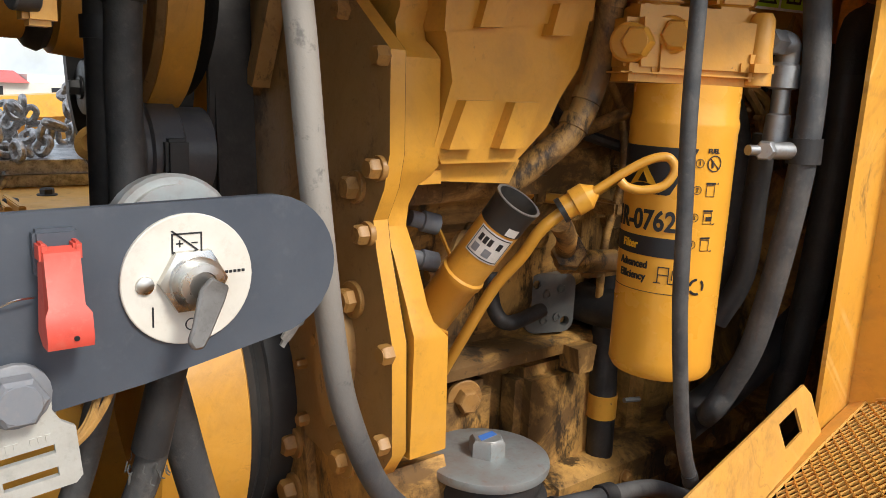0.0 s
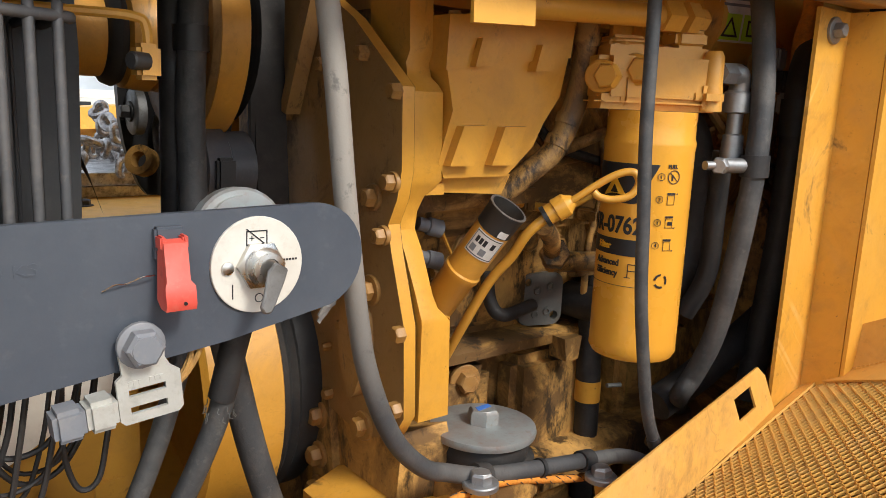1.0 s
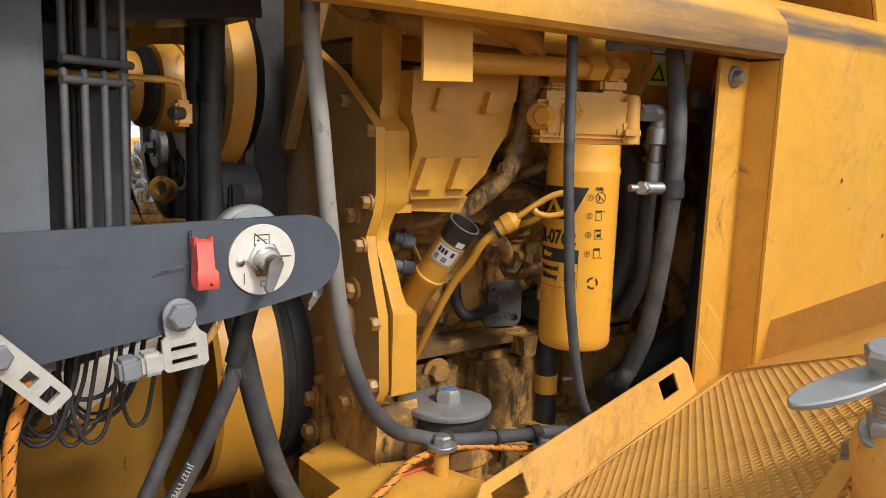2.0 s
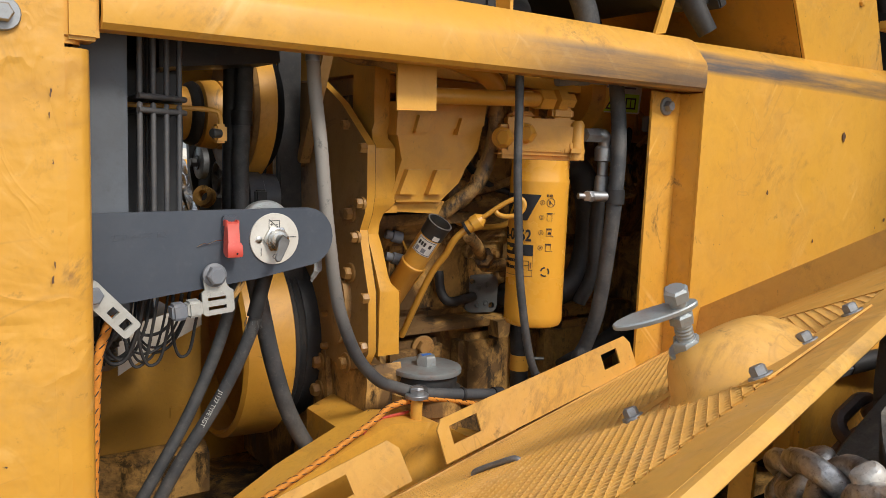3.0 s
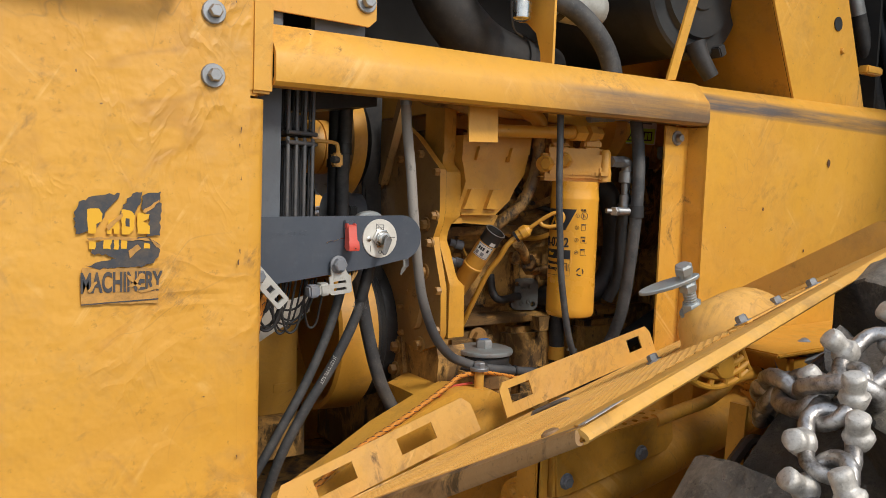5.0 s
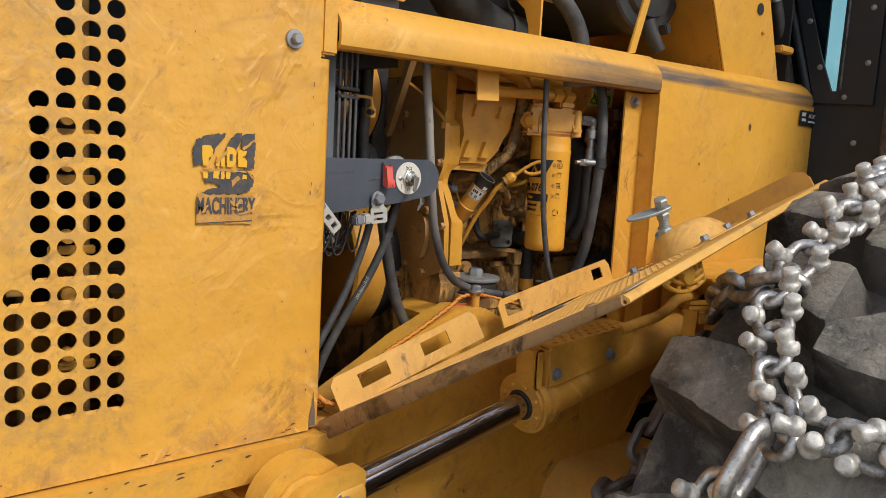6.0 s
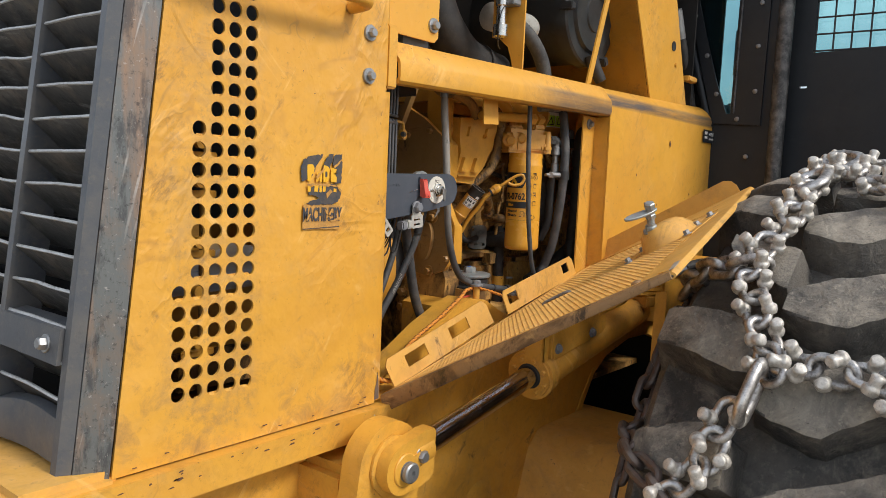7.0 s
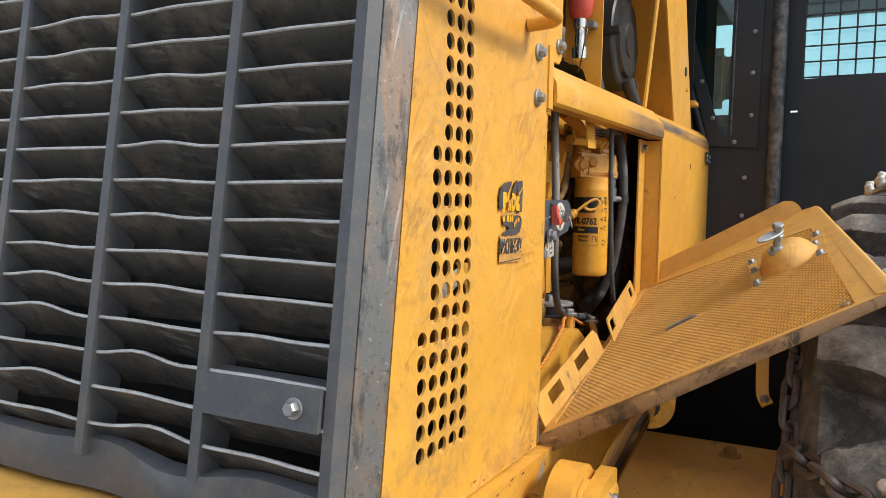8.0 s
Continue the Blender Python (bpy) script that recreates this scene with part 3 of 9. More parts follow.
    # broken heavy yellow blocks in two rows
    for o in ([(9, 155), (26, 156), (31, 148), (30, 136), (22, 131), (21, 116), (10, 117)],
              [(40, 138), (55, 141), (56, 115), (48, 116), (47, 126), (44, 115), (38, 116)],
              [(59, 155), (74, 153), (80, 144), (79, 124), (72, 115), (60, 115)],
              [(84, 150), (103, 148), (101, 140), (93, 136), (104, 128), (103, 115), (84, 116)],
              [(11, 104), (21, 103), (20, 91), (11, 92)], [(33, 106), (45, 106), (43, 91), (32, 92)],
              [(49, 107), (56, 107), (55, 90), (48, 91)], [(60, 106), (68, 106), (67, 91), (59, 92)], [(95, 101), (104, 99), (104, 91), (94, 92)]):
        scrap(o, 0.0062, "sticker_block", M_INKY, st, "", 0.0008)
    scrap([(66, 141), (72, 140), (72, 127), (66, 128)], 0.0066, "sticker_scrap", M_FADED, st, "", 0.0005)
    # scratches that bared the panel again
    for o in ([(36, 128), (60, 150), (62, 145), (40, 121)], [(8, 110), (60, 111), (100, 108), (104, 104), (60, 106), (10, 105)], [(92, 152), (118, 172), (119, 168), (96, 149)], [(70, 88), (84, 98), (90, 92), (80, 84), (72, 76)], [(104, 108), (120, 96), (120, 92), (110, 98)]):
        scrap(o, 0.0070, "torn_strip", M_STKBASE, st, "", 0.0012)
    lettering("sticker_text", "MACHINERY", 0.036, facing((-0.284, Y0 - 0.0060, 1.603), (0, -1, 0)), M_FADED, st, "heavy black lettering, partly scraped off", wide=0.50, heavy=0.0011)
    for o in ([(8, 25), (20, 40), (24, 38), (12, 22)], [(66, 52), (90, 30), (86, 24), (76, 36)], [(84, 22), (118, 30), (118, 24), (90, 18)], [(70, 30), (92, 52), (96, 48), (76, 28)]):
        scrap(o, 0.0068, "torn_strip", M_STKBASE, st, "", 0.0014)
    scrap([(0, 4), (118, 8), (118, 6), (0, 2)], 0.0058, "sticker_line", M_FADED, st, "", 0.0002)
    # raised seam where the sheet meets the folded edge
    part("edge_seam", sweep(B(), [(-0.129, Y0 + 0.0012, 1.86), (-0.127, Y0 + 0.0010, 1.55), (-0.121, Y0 + 0.0012, 1.21)], 0.0021, 8, 6), M_PANEL, t)

    # bare worn corner at the foot of the fold and small chips along the edges
    part("worn_corner", sheet(B(), [(-0.1125, 1.197), (-0.0985, 1.198), (-0.0995, 1.222), (-0.1035, 1.262), (-0.1065, 1.235), (-0.111, 1.22)], [], lambda u, v: (u, Y0 - 0.0012, v), 0.0006), M_RUB, t, "paint worn to grey steel", smooth=False)
    for k in range(16):
        u = -0.127 + rs.uniform(-0.003, 0.003) if k < 7 else rs.uniform(-0.69, -0.15)
        v = rs.uniform(1.25, 1.85) if k < 7 else 1.196 + rs.uniform(0, 0.02)
        w, h = (rs.uniform(0.001, 0.002), rs.uniform(0.003, 0.009)) if k < 7 else (rs.uniform(0.004, 0.011), rs.uniform(0.0012, 0.0028))
        part("paint_chip", sheet(B(), torn(u, v, u + w, v + h, 3, 0.0007), [], lambda p, q: (p, Y0 - 0.0058, q), 0.0003), M_CHIP, t, smooth=False)


build_side_panel()


# ---- hood: top rail over the opening, and the rear panel ----
def build_top_rail():
    t = thing("hood_rail", (0.4, 0.36, 1.886), "yellow folded steel rail over the engine opening with rubbed edges", "rail")
    prof = [(0.345, 1.977), (0.334, 1.972), (0.312, 1.944), (0.3035, 1.934), (0.300, 1.926), (0.2985, 1.900), (0.300, 1.889), (0.307, 1.883), (0.345, 1.884), (0.345, 1.890), (0.312, 1.890), (0.306, 1.897), (0.308, 1.926), (0.318, 1.942), (0.338, 1.967), (0.348, 1.971)]
    bm = B()
    # slight rise towards the cab
    L0 = [bm.verts.new((-0.078, y, z - 0.002)) for y, z in prof]
    L1 = [bm.verts.new((0.9, y - 0.004, z + 0.012)) for y, z in prof]
    n = len(prof)
    bm.faces.new(L0), bm.faces.new(list(reversed(L1)))
    for k in range(n):
        bm.faces.new((L0[k], L0[(k + 1) % n], L1[(k + 1) % n], L1[k]))
    part("lower_fold", bm, M_RAIL, t)
    prof = [(0.346, 1.974), (0.37, 1.978), (0.5, 1.98), (0.5, 1.974), (0.37, 1.971), (0.349, 1.968)]
    part("inner_ledge", prism(B(), prof, "x", -0.078, 0.899), M_BEAM, t)
    # worn corner plate against the panel edge
    part("end_plate", box(B(), (-0.112, 0.306, 1.868), (-0.079, 0.35, 2.0), 0.004), M_BEAM, t)


build_top_rail()


def build_rear_panel():
    t = thing("rear_cowling", (1.36, 0.33, 1.3), "yellow rear engine side panel with rubbed dark upper edge and scratches", "panel")
    # face with a soft fold at the top
    prof = [(0.299, 1.20), (0.299, 1.915), (0.302, 1.928), (0.318, 1.952), (0.345, 1.972), (0.5, 1.98), (0.5, 1.974), (0.348, 1.966), (0.322, 1.948), (0.306, 1.927), (0.304, 1.91), (0.304, 1.20)]
    bm = B()
    n = len(prof)
    A = [bm.verts.new((0.903, y, z + (0.014 if z > 1.5 else 0))) for y, z in prof]
    Bv = [bm.verts.new((1.845, y + 0.004, z + (0.036 if z > 1.5 else 0))) for y, z in prof]
    bm.faces.new(A), bm.faces.new(list(reversed(Bv)))
    for k in range(n):
        bm.faces.new((A[k], A[(k + 1) % n], Bv[(k + 1) % n], Bv[k]))
    part("panel_skin", bm, M_REAR, t)
    # front return and post flange of the opening
    prof = [(0.9042, 0.3055), (0.9042, 0.352), (0.83, 0.352), (0.83, 0.357), (0.9095, 0.357), (0.9095, 0.3055)]
    part("post_flange", prism(B(), prof, "z", 1.2, 1.893), M_BEAM, t)
    part("bolt", hexbolt(B(), (0.866, 0.351, 1.869), (0, -1, 0), 0.0095, 0.010, 0.016, 0.003), M_ZINC, t, "zinc flange bolt")
    rs = random.Random(12)
    for u, v, k in ((1.386, 1.839, 0.008), (1.12, 1.72, 0.004), (1.6, 1.66, 0.004), (1.3, 1.62, 0.003)):
        o = [(u + k * rs.uniform(0.5, 1.1) * math.cos(a), v + 1.5 * k * rs.uniform(0.5, 1.1) * math.sin(a)) for a in [0.7 * i for i in range(9)]]
        part("paint_chip", sheet(B(), o, [], lambda p, q: (p, 0.2985, q), 0.0005), M_CHIP, t, smooth=False)
    lab = part("engine_label", sheet(B(), rect(1.70, 1.865, 1.825, 1.915, 0.003), [], lambda u, v: (u, 0.2965, v), 0.001), M_DECAL, t, "black engine badge sticker")
    part("badge_mark", sheet(B(), [(1.712, 1.896), (1.735, 1.896), (1.742, 1.908), (1.712, 1.908)], [], lambda u, v: (u, 0.2952, v), 0.0006), M_PALELAB, lab)
    part("badge_bar", sheet(B(), rect(1.712, 1.88, 1.742, 1.889), [], lambda u, v: (u, 0.2952, v), 0.0006), M_PALELAB, lab)
    lettering("badge_text", "ACERT", 0.019, facing((1.785, 0.2955, 1.898), (0, -1, 0)), M_PALELAB, lab, "pale lettering", wide=0.85)
    part("badge_bar", sheet(B(), rect(1.76, 1.877, 1.812, 1.883), [], lambda u, v: (u, 0.2952, v), 0.0006), M_PALELAB, lab)


build_rear_panel()


# ---- hood: front grille ----
def grille_x(z):
    return -0.757 + 0.128 * (z - 1.40)


def build_grille():
    t = thing("radiator_grille", (-0.72, 0.85, 1.2), "charcoal steel radiator grille with bent horizontal louvres, front of the hood", "grille")
    Y1 = 1.39
    bars = [0.58, 0.825, 1.085]
    rs = random.Random(11)
    secs = [(0.362, 0.58), (0.58, 0.825), (0.825, 1.085), (1.085, Y1)]
    for si, (a, b) in enumerate(secs):
        for k in range(19):
            z0 = 1.319 + 0.0545 * k
            amp = (0.002, 0.008, 0.007, 0.004)[si] * rs.uniform(0.1, 1.6) * (1.5 if k < 5 else 0.8)
            ph = rs.uniform(-0.22, 0.22)
            tilt = rs.uniform(-0.004, 0.004)
            bm = B()
            n = 9
            rows = []
            for i in range(n + 1):
                f = i / n
                y = a + (b - a) * f
                dz = amp * math.sin(math.pi * f) ** 2 * math.sin(ph * 2 * math.pi + 3 * f) + tilt * (f - 0.5)
                dx = amp * 0.6 * math.sin(math.pi * f + ph)
                x = grille_x(z0) + dx
                pts = [(x, z0 + dz), (x + 0.060, z0 - 0.0575 + dz * 0.4), (x + 0.063, z0 - 0.0545 + dz * 0.4), (x + 0.003, z0 + 0.004 + dz)]
                rows.append([bm.verts.new((px, y, pz)) for px, pz in pts])
            for r0, r1 in zip(rows, rows[1:]):
                for q in range(4):
                    bm.faces.new((r0[q], r0[(q + 1) % 4], r1[(q + 1) % 4], r1[q]))
            bm.faces.new(rows[0]), bm.faces.new(list(reversed(rows[-1])))
            lv = part("louvre", bm, M_SLAT, t, smooth=False)
            # rubbed bright front lip
            bm = B()
            rows = []
            for i in range(n + 1):
                v = None
                f = i / n
                y = a + (b - a) * f
                dz = amp * math.sin(math.pi * f) ** 2 * math.sin(ph * 2 * math.pi + 3 * f) + tilt * (f - 0.5)
                x = grille_x(z0) + amp * 0.6 * math.sin(math.pi * f + ph)
                rows.append([bm.verts.new((x + px, y, z0 + dz + pz)) for px, pz in ((-0.0012, 0.0006), (0.001, -0.0012), (0.0036, 0.0042), (0.0002, 0.0042))])
            for r0, r1 in zip(rows, rows[1:]):
                for q in range(4):
                    bm.faces.new((r0[q], r0[(q + 1) % 4], r1[(q + 1) % 4], r1[q]))
            part("louvre_lip", bm, M_LIP, lv, "rubbed bare edge")
    for y in bars:
        prof = [(grille_x(1.27) - 0.006, 1.27), (grille_x(1.27) + 0.055, 1.27), (grille_x(2.34) + 0.055, 2.34), (grille_x(2.34) - 0.006, 2.34)]
        bm = B()
        lo = [bm.verts.new((x, y - 0.0095, z)) for x, z in prof]
        hi = [bm.verts.new((x, y + 0.0095, z)) for x, z in prof]
        bm.faces.new(lo), bm.faces.new(list(reversed(hi)))
        for k in range(4):
            bm.faces.new((lo[k], lo[(k + 1) % 4], hi[(k + 1) % 4], hi[k]))
        soften(bm, lo + hi, 0.002, 1)
        part("upright_bar", bm, M_GRILLE, t)
    # worn bright corner: chamfer and dark inner edge
    def corner(p, mat, name, lab):
        bm = B()
        lo = [bm.verts.new((front_x(1.19) + x, y, 1.19)) for x, y in p]
        hi = [bm.verts.new((front_x(2.34) + x, y, 2.34)) for x, y in p]
        n = len(p)
        bm.faces.new(lo), bm.faces.new(list(reversed(hi)))
        for k in range(n):
            bm.faces.new((lo[k], lo[(k + 1) % n], hi[(k + 1) % n], hi[k]))
        soften(bm, lo + hi, 0.003, 2)
        part(name, bm, mat, t, lab)
    corner([(-0.004, 0.309), (-0.052, 0.332), (-0.052, 0.348), (-0.004, 0.342)], M_CORNER, "corner_chamfer", "bare rubbed corner of the grille frame")
    corner([(-0.053, 0.334), (-0.072, 0.345), (-0.072, 0.363), (-0.01, 0.363), (-0.01, 0.35), (-0.053, 0.35)], M_GRILLE, "frame_edge", "")
    # bent lower apron
    bm = B()
    rows = []
    n = 24
    for i in range(n + 1):
        y = 0.345 + (Y1 - 0.345) * i / n
        w = 0.012 * math.sin(i * 0.75) * math.exp(-((i - 7) / 5) ** 2)
        prof = [(-0.772 + w, 1.215), (-0.775 + 1.6 * w, 1.25), (-0.769 + w, 1.287 + w), (-0.745, 1.291 + w), (-0.745, 1.285 + w), (-0.763 + w, 1.281 + w), (-0.769 + 1.6 * w, 1.25), (-0.766 + w, 1.215)]
        rows.append([bm.verts.new((x, y, z)) for x, z in prof])
    for r0, r1 in zip(rows, rows[1:]):
        for q in range(8):
            bm.faces.new((r0[q], r0[(q + 1) % 8], r1[(q + 1) % 8], r1[q]))
    part("lower_apron", bm, M_GRILLE, t, "dented dark lower apron")
    pl = part("latch_plate", prism(B(), [(grille_x(1.372) - 0.008, 1.372), (grille_x(1.372) + 0.01, 1.372), (grille_x(1.428) + 0.03, 1.434), (grille_x(1.428) - 0.008, 1.428)], "y", 0.366, 0.582, 0.002), M_GRILLE, t, "flat charcoal latch plate")
    part("bolt", hexbolt(B(), (grille_x(1.4) - 0.008, 0.407, 1.40), (-1, 0, 0.12), 0.0105, 0.011, 0.015, 0.003), M_ZINC, pl)
    # radiator core behind the louvres, near-black to hold the shade in there
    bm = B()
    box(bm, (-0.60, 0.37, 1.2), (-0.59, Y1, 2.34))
    core = part("radiator_core", bm, M_VOID, t, "near-black radiator core")


build_grille()


def build_hood_shell():
    """Plain sheets added to close and darken the hood: roof, far side and firewall."""
    t = thing("hood_shell", (0.6, 1.39, 1.2), "added hood sheets closing the engine bay, yellow and shade-black", "hood")
    part("roof_sheet", box(B(), (-0.6, 0.34, 2.62), (1.8, 1.42, 2.63)), M_BEAM, t)
    # far front sheet and firewall are black: the bay's shade as colour
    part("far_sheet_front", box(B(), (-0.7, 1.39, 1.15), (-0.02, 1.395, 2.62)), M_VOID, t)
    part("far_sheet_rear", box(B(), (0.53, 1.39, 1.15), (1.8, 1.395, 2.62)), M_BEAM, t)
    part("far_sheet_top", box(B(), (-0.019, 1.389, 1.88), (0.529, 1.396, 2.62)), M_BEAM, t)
    part("firewall", box(B(), (1.70, 0.36, 1.0), (1.71, 1.39, 2.62)), M_VOID, t, "firewall coloured black for the shade of the bay")


build_hood_shell()


# ---- chassis ----
def build_chassis():
    t = thing("chassis_frame", (0.5, 0.42, 0.2), "yellow painted steel machine frame, oily and dusty", "chassis")
    bm = B()
    arch = [(0.80, 0.35), (0.82, 0.72), (0.90, 0.90), (0.98, 1.0), (1.13, 1.09), (1.30, 1.125), (1.47, 1.12), (1.62, 1.07), (1.75, 0.98), (1.85, 0.8), (1.88, 0.35)]
    sheet(bm, [(-0.80, 0.35)] + arch + [(2.4, 0.35), (2.4, 1.25), (0.95, 1.30), (0.75, 1.27), (0.1, 1.17), (-0.80, 1.15)], [], lambda u, v: (u, 0.40, v), -0.03)
    part("side_plate", bm, M_FRAME, t)
    # ledge under the side panel
    part("ledge", prism(B(), [(-0.80, 1.128), (-0.16, 1.128), (-0.13, 1.145), (-0.03, 1.145), (-0.03, 1.186), (-0.80, 1.186)], "y", 0.285, 0.402, 0.004), M_FRAME, t)
    rs = random.Random(31)
    part("worn_patch", sheet(B(), [(-0.178, 1.136), (-0.15, 1.158), (-0.135, 1.176), (-0.132, 1.152), (-0.15, 1.14)], [], lambda u, v: (u, 0.2838, v), 0.0006), M_LIP, t, "paint worn to bare steel", smooth=False)
    for k in range(18):
        u, v = rs.uniform(-0.72, -0.18), 1.186 - abs(rs.gauss(0, 0.012)) - 0.004
        w, h = rs.uniform(0.004, 0.016), rs.uniform(0.0015, 0.0035)
        out = [(u, v), (u + w * 0.4, v + h * rs.uniform(-0.6, 0.1)), (u + w, v + h * 0.3), (u + w * 0.8, v + h), (u + w * 0.3, v + h * rs.uniform(0.6, 1.2))]
        part("paint_chip", sheet(B(), out, [], lambda a, b: (a, 0.2838, b), 0.0005), M_CHIP, t, smooth=False)
    part("ledge_bar", box(B(), (-0.03, 0.315, 1.15), (0.02, 0.40, 1.19), 0.003), M_FRAME, t)
    part("front_bumper", box(B(), (-0.86, 0.30, 0.55), (-0.70, 1.45, 1.205), 0.012), M_DOOR, t)
    # black wall added as the wheel well's shade, hiding the bright ground behind
    part("well_shade_wall", box(B(), (1.55, -0.05, -0.1), (1.57, 0.949, 1.24)), M_VOID, t, "added black wall for the shade in the wheel well")
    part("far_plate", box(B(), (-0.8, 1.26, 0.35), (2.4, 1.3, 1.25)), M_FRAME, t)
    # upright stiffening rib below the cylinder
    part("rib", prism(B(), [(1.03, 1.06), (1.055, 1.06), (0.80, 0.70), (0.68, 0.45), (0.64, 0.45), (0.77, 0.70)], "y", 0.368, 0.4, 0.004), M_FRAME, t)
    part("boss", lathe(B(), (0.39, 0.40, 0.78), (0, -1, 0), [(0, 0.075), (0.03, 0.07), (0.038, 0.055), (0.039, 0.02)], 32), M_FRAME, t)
    # black wall and sheet added to stand in for shade inside the frame
    part("frame_shade_wall", box(B(), (-0.6, 0.95, -0.1), (2.3, 0.97, 0.97)), M_VOID, t, "added black wall for the shade inside the frame")
    part("belly_shade_sheet", box(B(), (-0.6, 0.43, 0.3), (2.3, 0.95, 0.33)), M_VOID, t, "added black sheet for the shade under the bay")
    # bay floor and inner pan
    part("bay_floor", box(B(), (-0.7, 0.44, 0.98), (1.7, 1.26, 1.0)), M_CAST, t)
    # axle housing lid behind the wheel
    part("axle_beam", prism(B(), [(0.52, 0.45), (0.55, 0.62), (0.64, 0.88), (0.69, 0.925), (0.74, 0.93), (1.03, 0.93), (1.03, 0.45)], "y", -0.12, 0.398, 0.012), M_DOOR, t)
    part("bolt", hexbolt(B(), (0.895, 0.06, 0.93), (0, 0, 1), 0.021, 0.02, 0.034, 0.006), M_BOLTY, t)
    part("axle_neck", rod(B(), (0.94, -0.12, 0.74), (0.94, -0.36, 0.74), 0.17, 28), M_FRAME, t)


build_chassis()


# ---- access door, folded down ----
A0 = Vector((-0.085, 0.312, 1.198))
UD = (Vector((0.83, 0.347, 1.398)) - A0).normalized()
VD = Vector((-0.042, -0.317, 1.545)) - A0
VD = (VD - UD * VD.dot(UD)).normalized()
ND = UD.cross(VD).normalized()
if ND.z < 0:
    ND = -ND


def D(u, v, w=0.0):
    # the sheet is sprung a little out of flat
    return A0 + UD * u + VD * v + ND * (w + 0.024 * u * v + 0.006 * math.sin(3 * u) * v)


def build_access_door():
    t = thing("access_door", A0, "yellow perforated engine access door folded open, dusty with scraped edges", "access door")
    P = Vector((-0.055, -0.312, 1.543)) - A0
    Q = Vector((0.918, -0.145, 1.70)) - A0
    pu, pv = P.dot(UD), P.dot(VD)
    qu, qv = Q.dot(UD), Q.dot(VD)
    ru = 1.05
    # outer outline, counter-clockwise
    out = [(0, 0), (ru - 0.03, 0.0), (ru, 0.04), (qu + 0.02, qv - 0.08), (qu + 0.008, qv - 0.03), (qu - 0.03, qv), (pu, pv)]
    # mesh field: a quad inside, filled by small diamond openings
    f0, f1, f2, f3 = (0.05, 0.02), (1.02, 0.02), (0.80, 0.555), (0.10, 0.640)
    part("border", sheet(B(), out, [[f0, f1, f2, f3]], lambda u, v: D(u, v), 0.003), M_DOOR, t)

    def inside(u, v):
        L = (f0, f1, f2, f3)
        return all((b[0] - a[0]) * (v - a[1]) - (b[1] - a[1]) * (u - a[0]) > 0 for a, b in zip(L, L[1:] + L[:1]))
    # expanded mesh: diamond openings between flat strands, row by row
    bm = B()
    s, sv = 0.0175, 0.0065
    nv, nu = int(0.75 / sv), int(1.08 / s)
    vert = {}

    def bow(u, v):
        return 0.003 * math.sin(3 * u) * math.sin(4 * v) - 0.0005

    def vv(a, b):
        k = (round(a, 5), round(b, 5))
        if k not in vert:
            vert[k] = bm.verts.new(D(k[0], k[1], bow(k[0], k[1]) + 0.0008))
        return vert[k]
    q = 0.82
    dia = ((-0.5, 0), (0, -1), (0.5, 0), (0, 1))
    for j in range(nv):
        off = s / 2 if j % 2 else 0.0
        for i in range(nu):
            u, v = i * s + off, j * sv
            if not inside(u, v):
                continue
            o = [vv(u + a * s, v + b * sv) for a, b in dia]
            h = [bm.verts.new(D(u + a * s * q, v + b * sv * q, bow(u, v) - 0.0002 - 0.0017 * b)) for a, b in dia]
            h2 = [bm.verts.new(D(u + a * s * q, v + b * sv * q, bow(u, v) - 0.0024 - 0.0010 * b)) for a, b in dia]
            for k in range(4):
                bm.faces.new((o[k], o[(k + 1) % 4], h[(k + 1) % 4], h[k]))
                bm.faces.new((h[k], h[(k + 1) % 4], h2[(k + 1) % 4], h2[k]))
    tagged(part("perforated_field", bm, M_DOOR, t, "fine expanded metal mesh", smooth=False), kind="stuff")
    # rolled rims along the front and outer edges
    def rim(a, b, h, name, lab="", mat=M_DOOR, tip=1.0):
        bm = B()
        a, b = Vector(a), Vector(b)
        d = (b - a).normalized()
        nrm = Vector((d.y, -d.x))

        def secs_at(h):
            e = min(0.010, h * 0.5)
            return [(0.014, 0.004), (0.003, 0.0045), (-0.003, 0.003), (-0.0065, -0.002), (-0.008, -e), (-0.0075, -h * 0.8), (-0.004, -h), (0.001, -h), (0.001, -h + 0.002), (-0.003, -h * 0.8), (-0.003, -e), (0.0, -0.003), (0.014, -0.003)]
        secs = secs_at(h)
        r0 = [bm.verts.new(D(*(a - nrm * x), w)) for x, w in secs_at(h * tip)]
        r1 = [bm.verts.new(D(*(b - nrm * x), w)) for x, w in secs]
        n = len(secs)
        bm.faces.new(r0), bm.faces.new(list(reversed(r1)))
        for k in range(n):
            bm.faces.new((r0[k], r0[(k + 1) % n], r1[(k + 1) % n], r1[k]))
        part(name, bm, mat, t, lab)
    rim((pu - 0.0, pv), (0, 0), 0.034, "front_rim", "scraped folded rim, paint rubbed to brown metal", M_RUBDOOR, 0.28)
    rim((qu - 0.03, qv), (pu, pv), 0.010, "outer_rim")
    rim((ru, 0.04), (qu + 0.02, qv - 0.08), 0.02, "rear_rim")
    part("worn_tip", sheet(B(), [(0.0, -0.004), (0.055, -0.006), (0.06, 0.004), (0.03, 0.007), (0.0, 0.006)], [], lambda a, b: D(pu + 0.004 + a * 0.985, pv + 0.002 - a * 0.155 + b, 0.0052), 0.0008), M_LIP, t, "bare scraped tip of the rim", smooth=False)
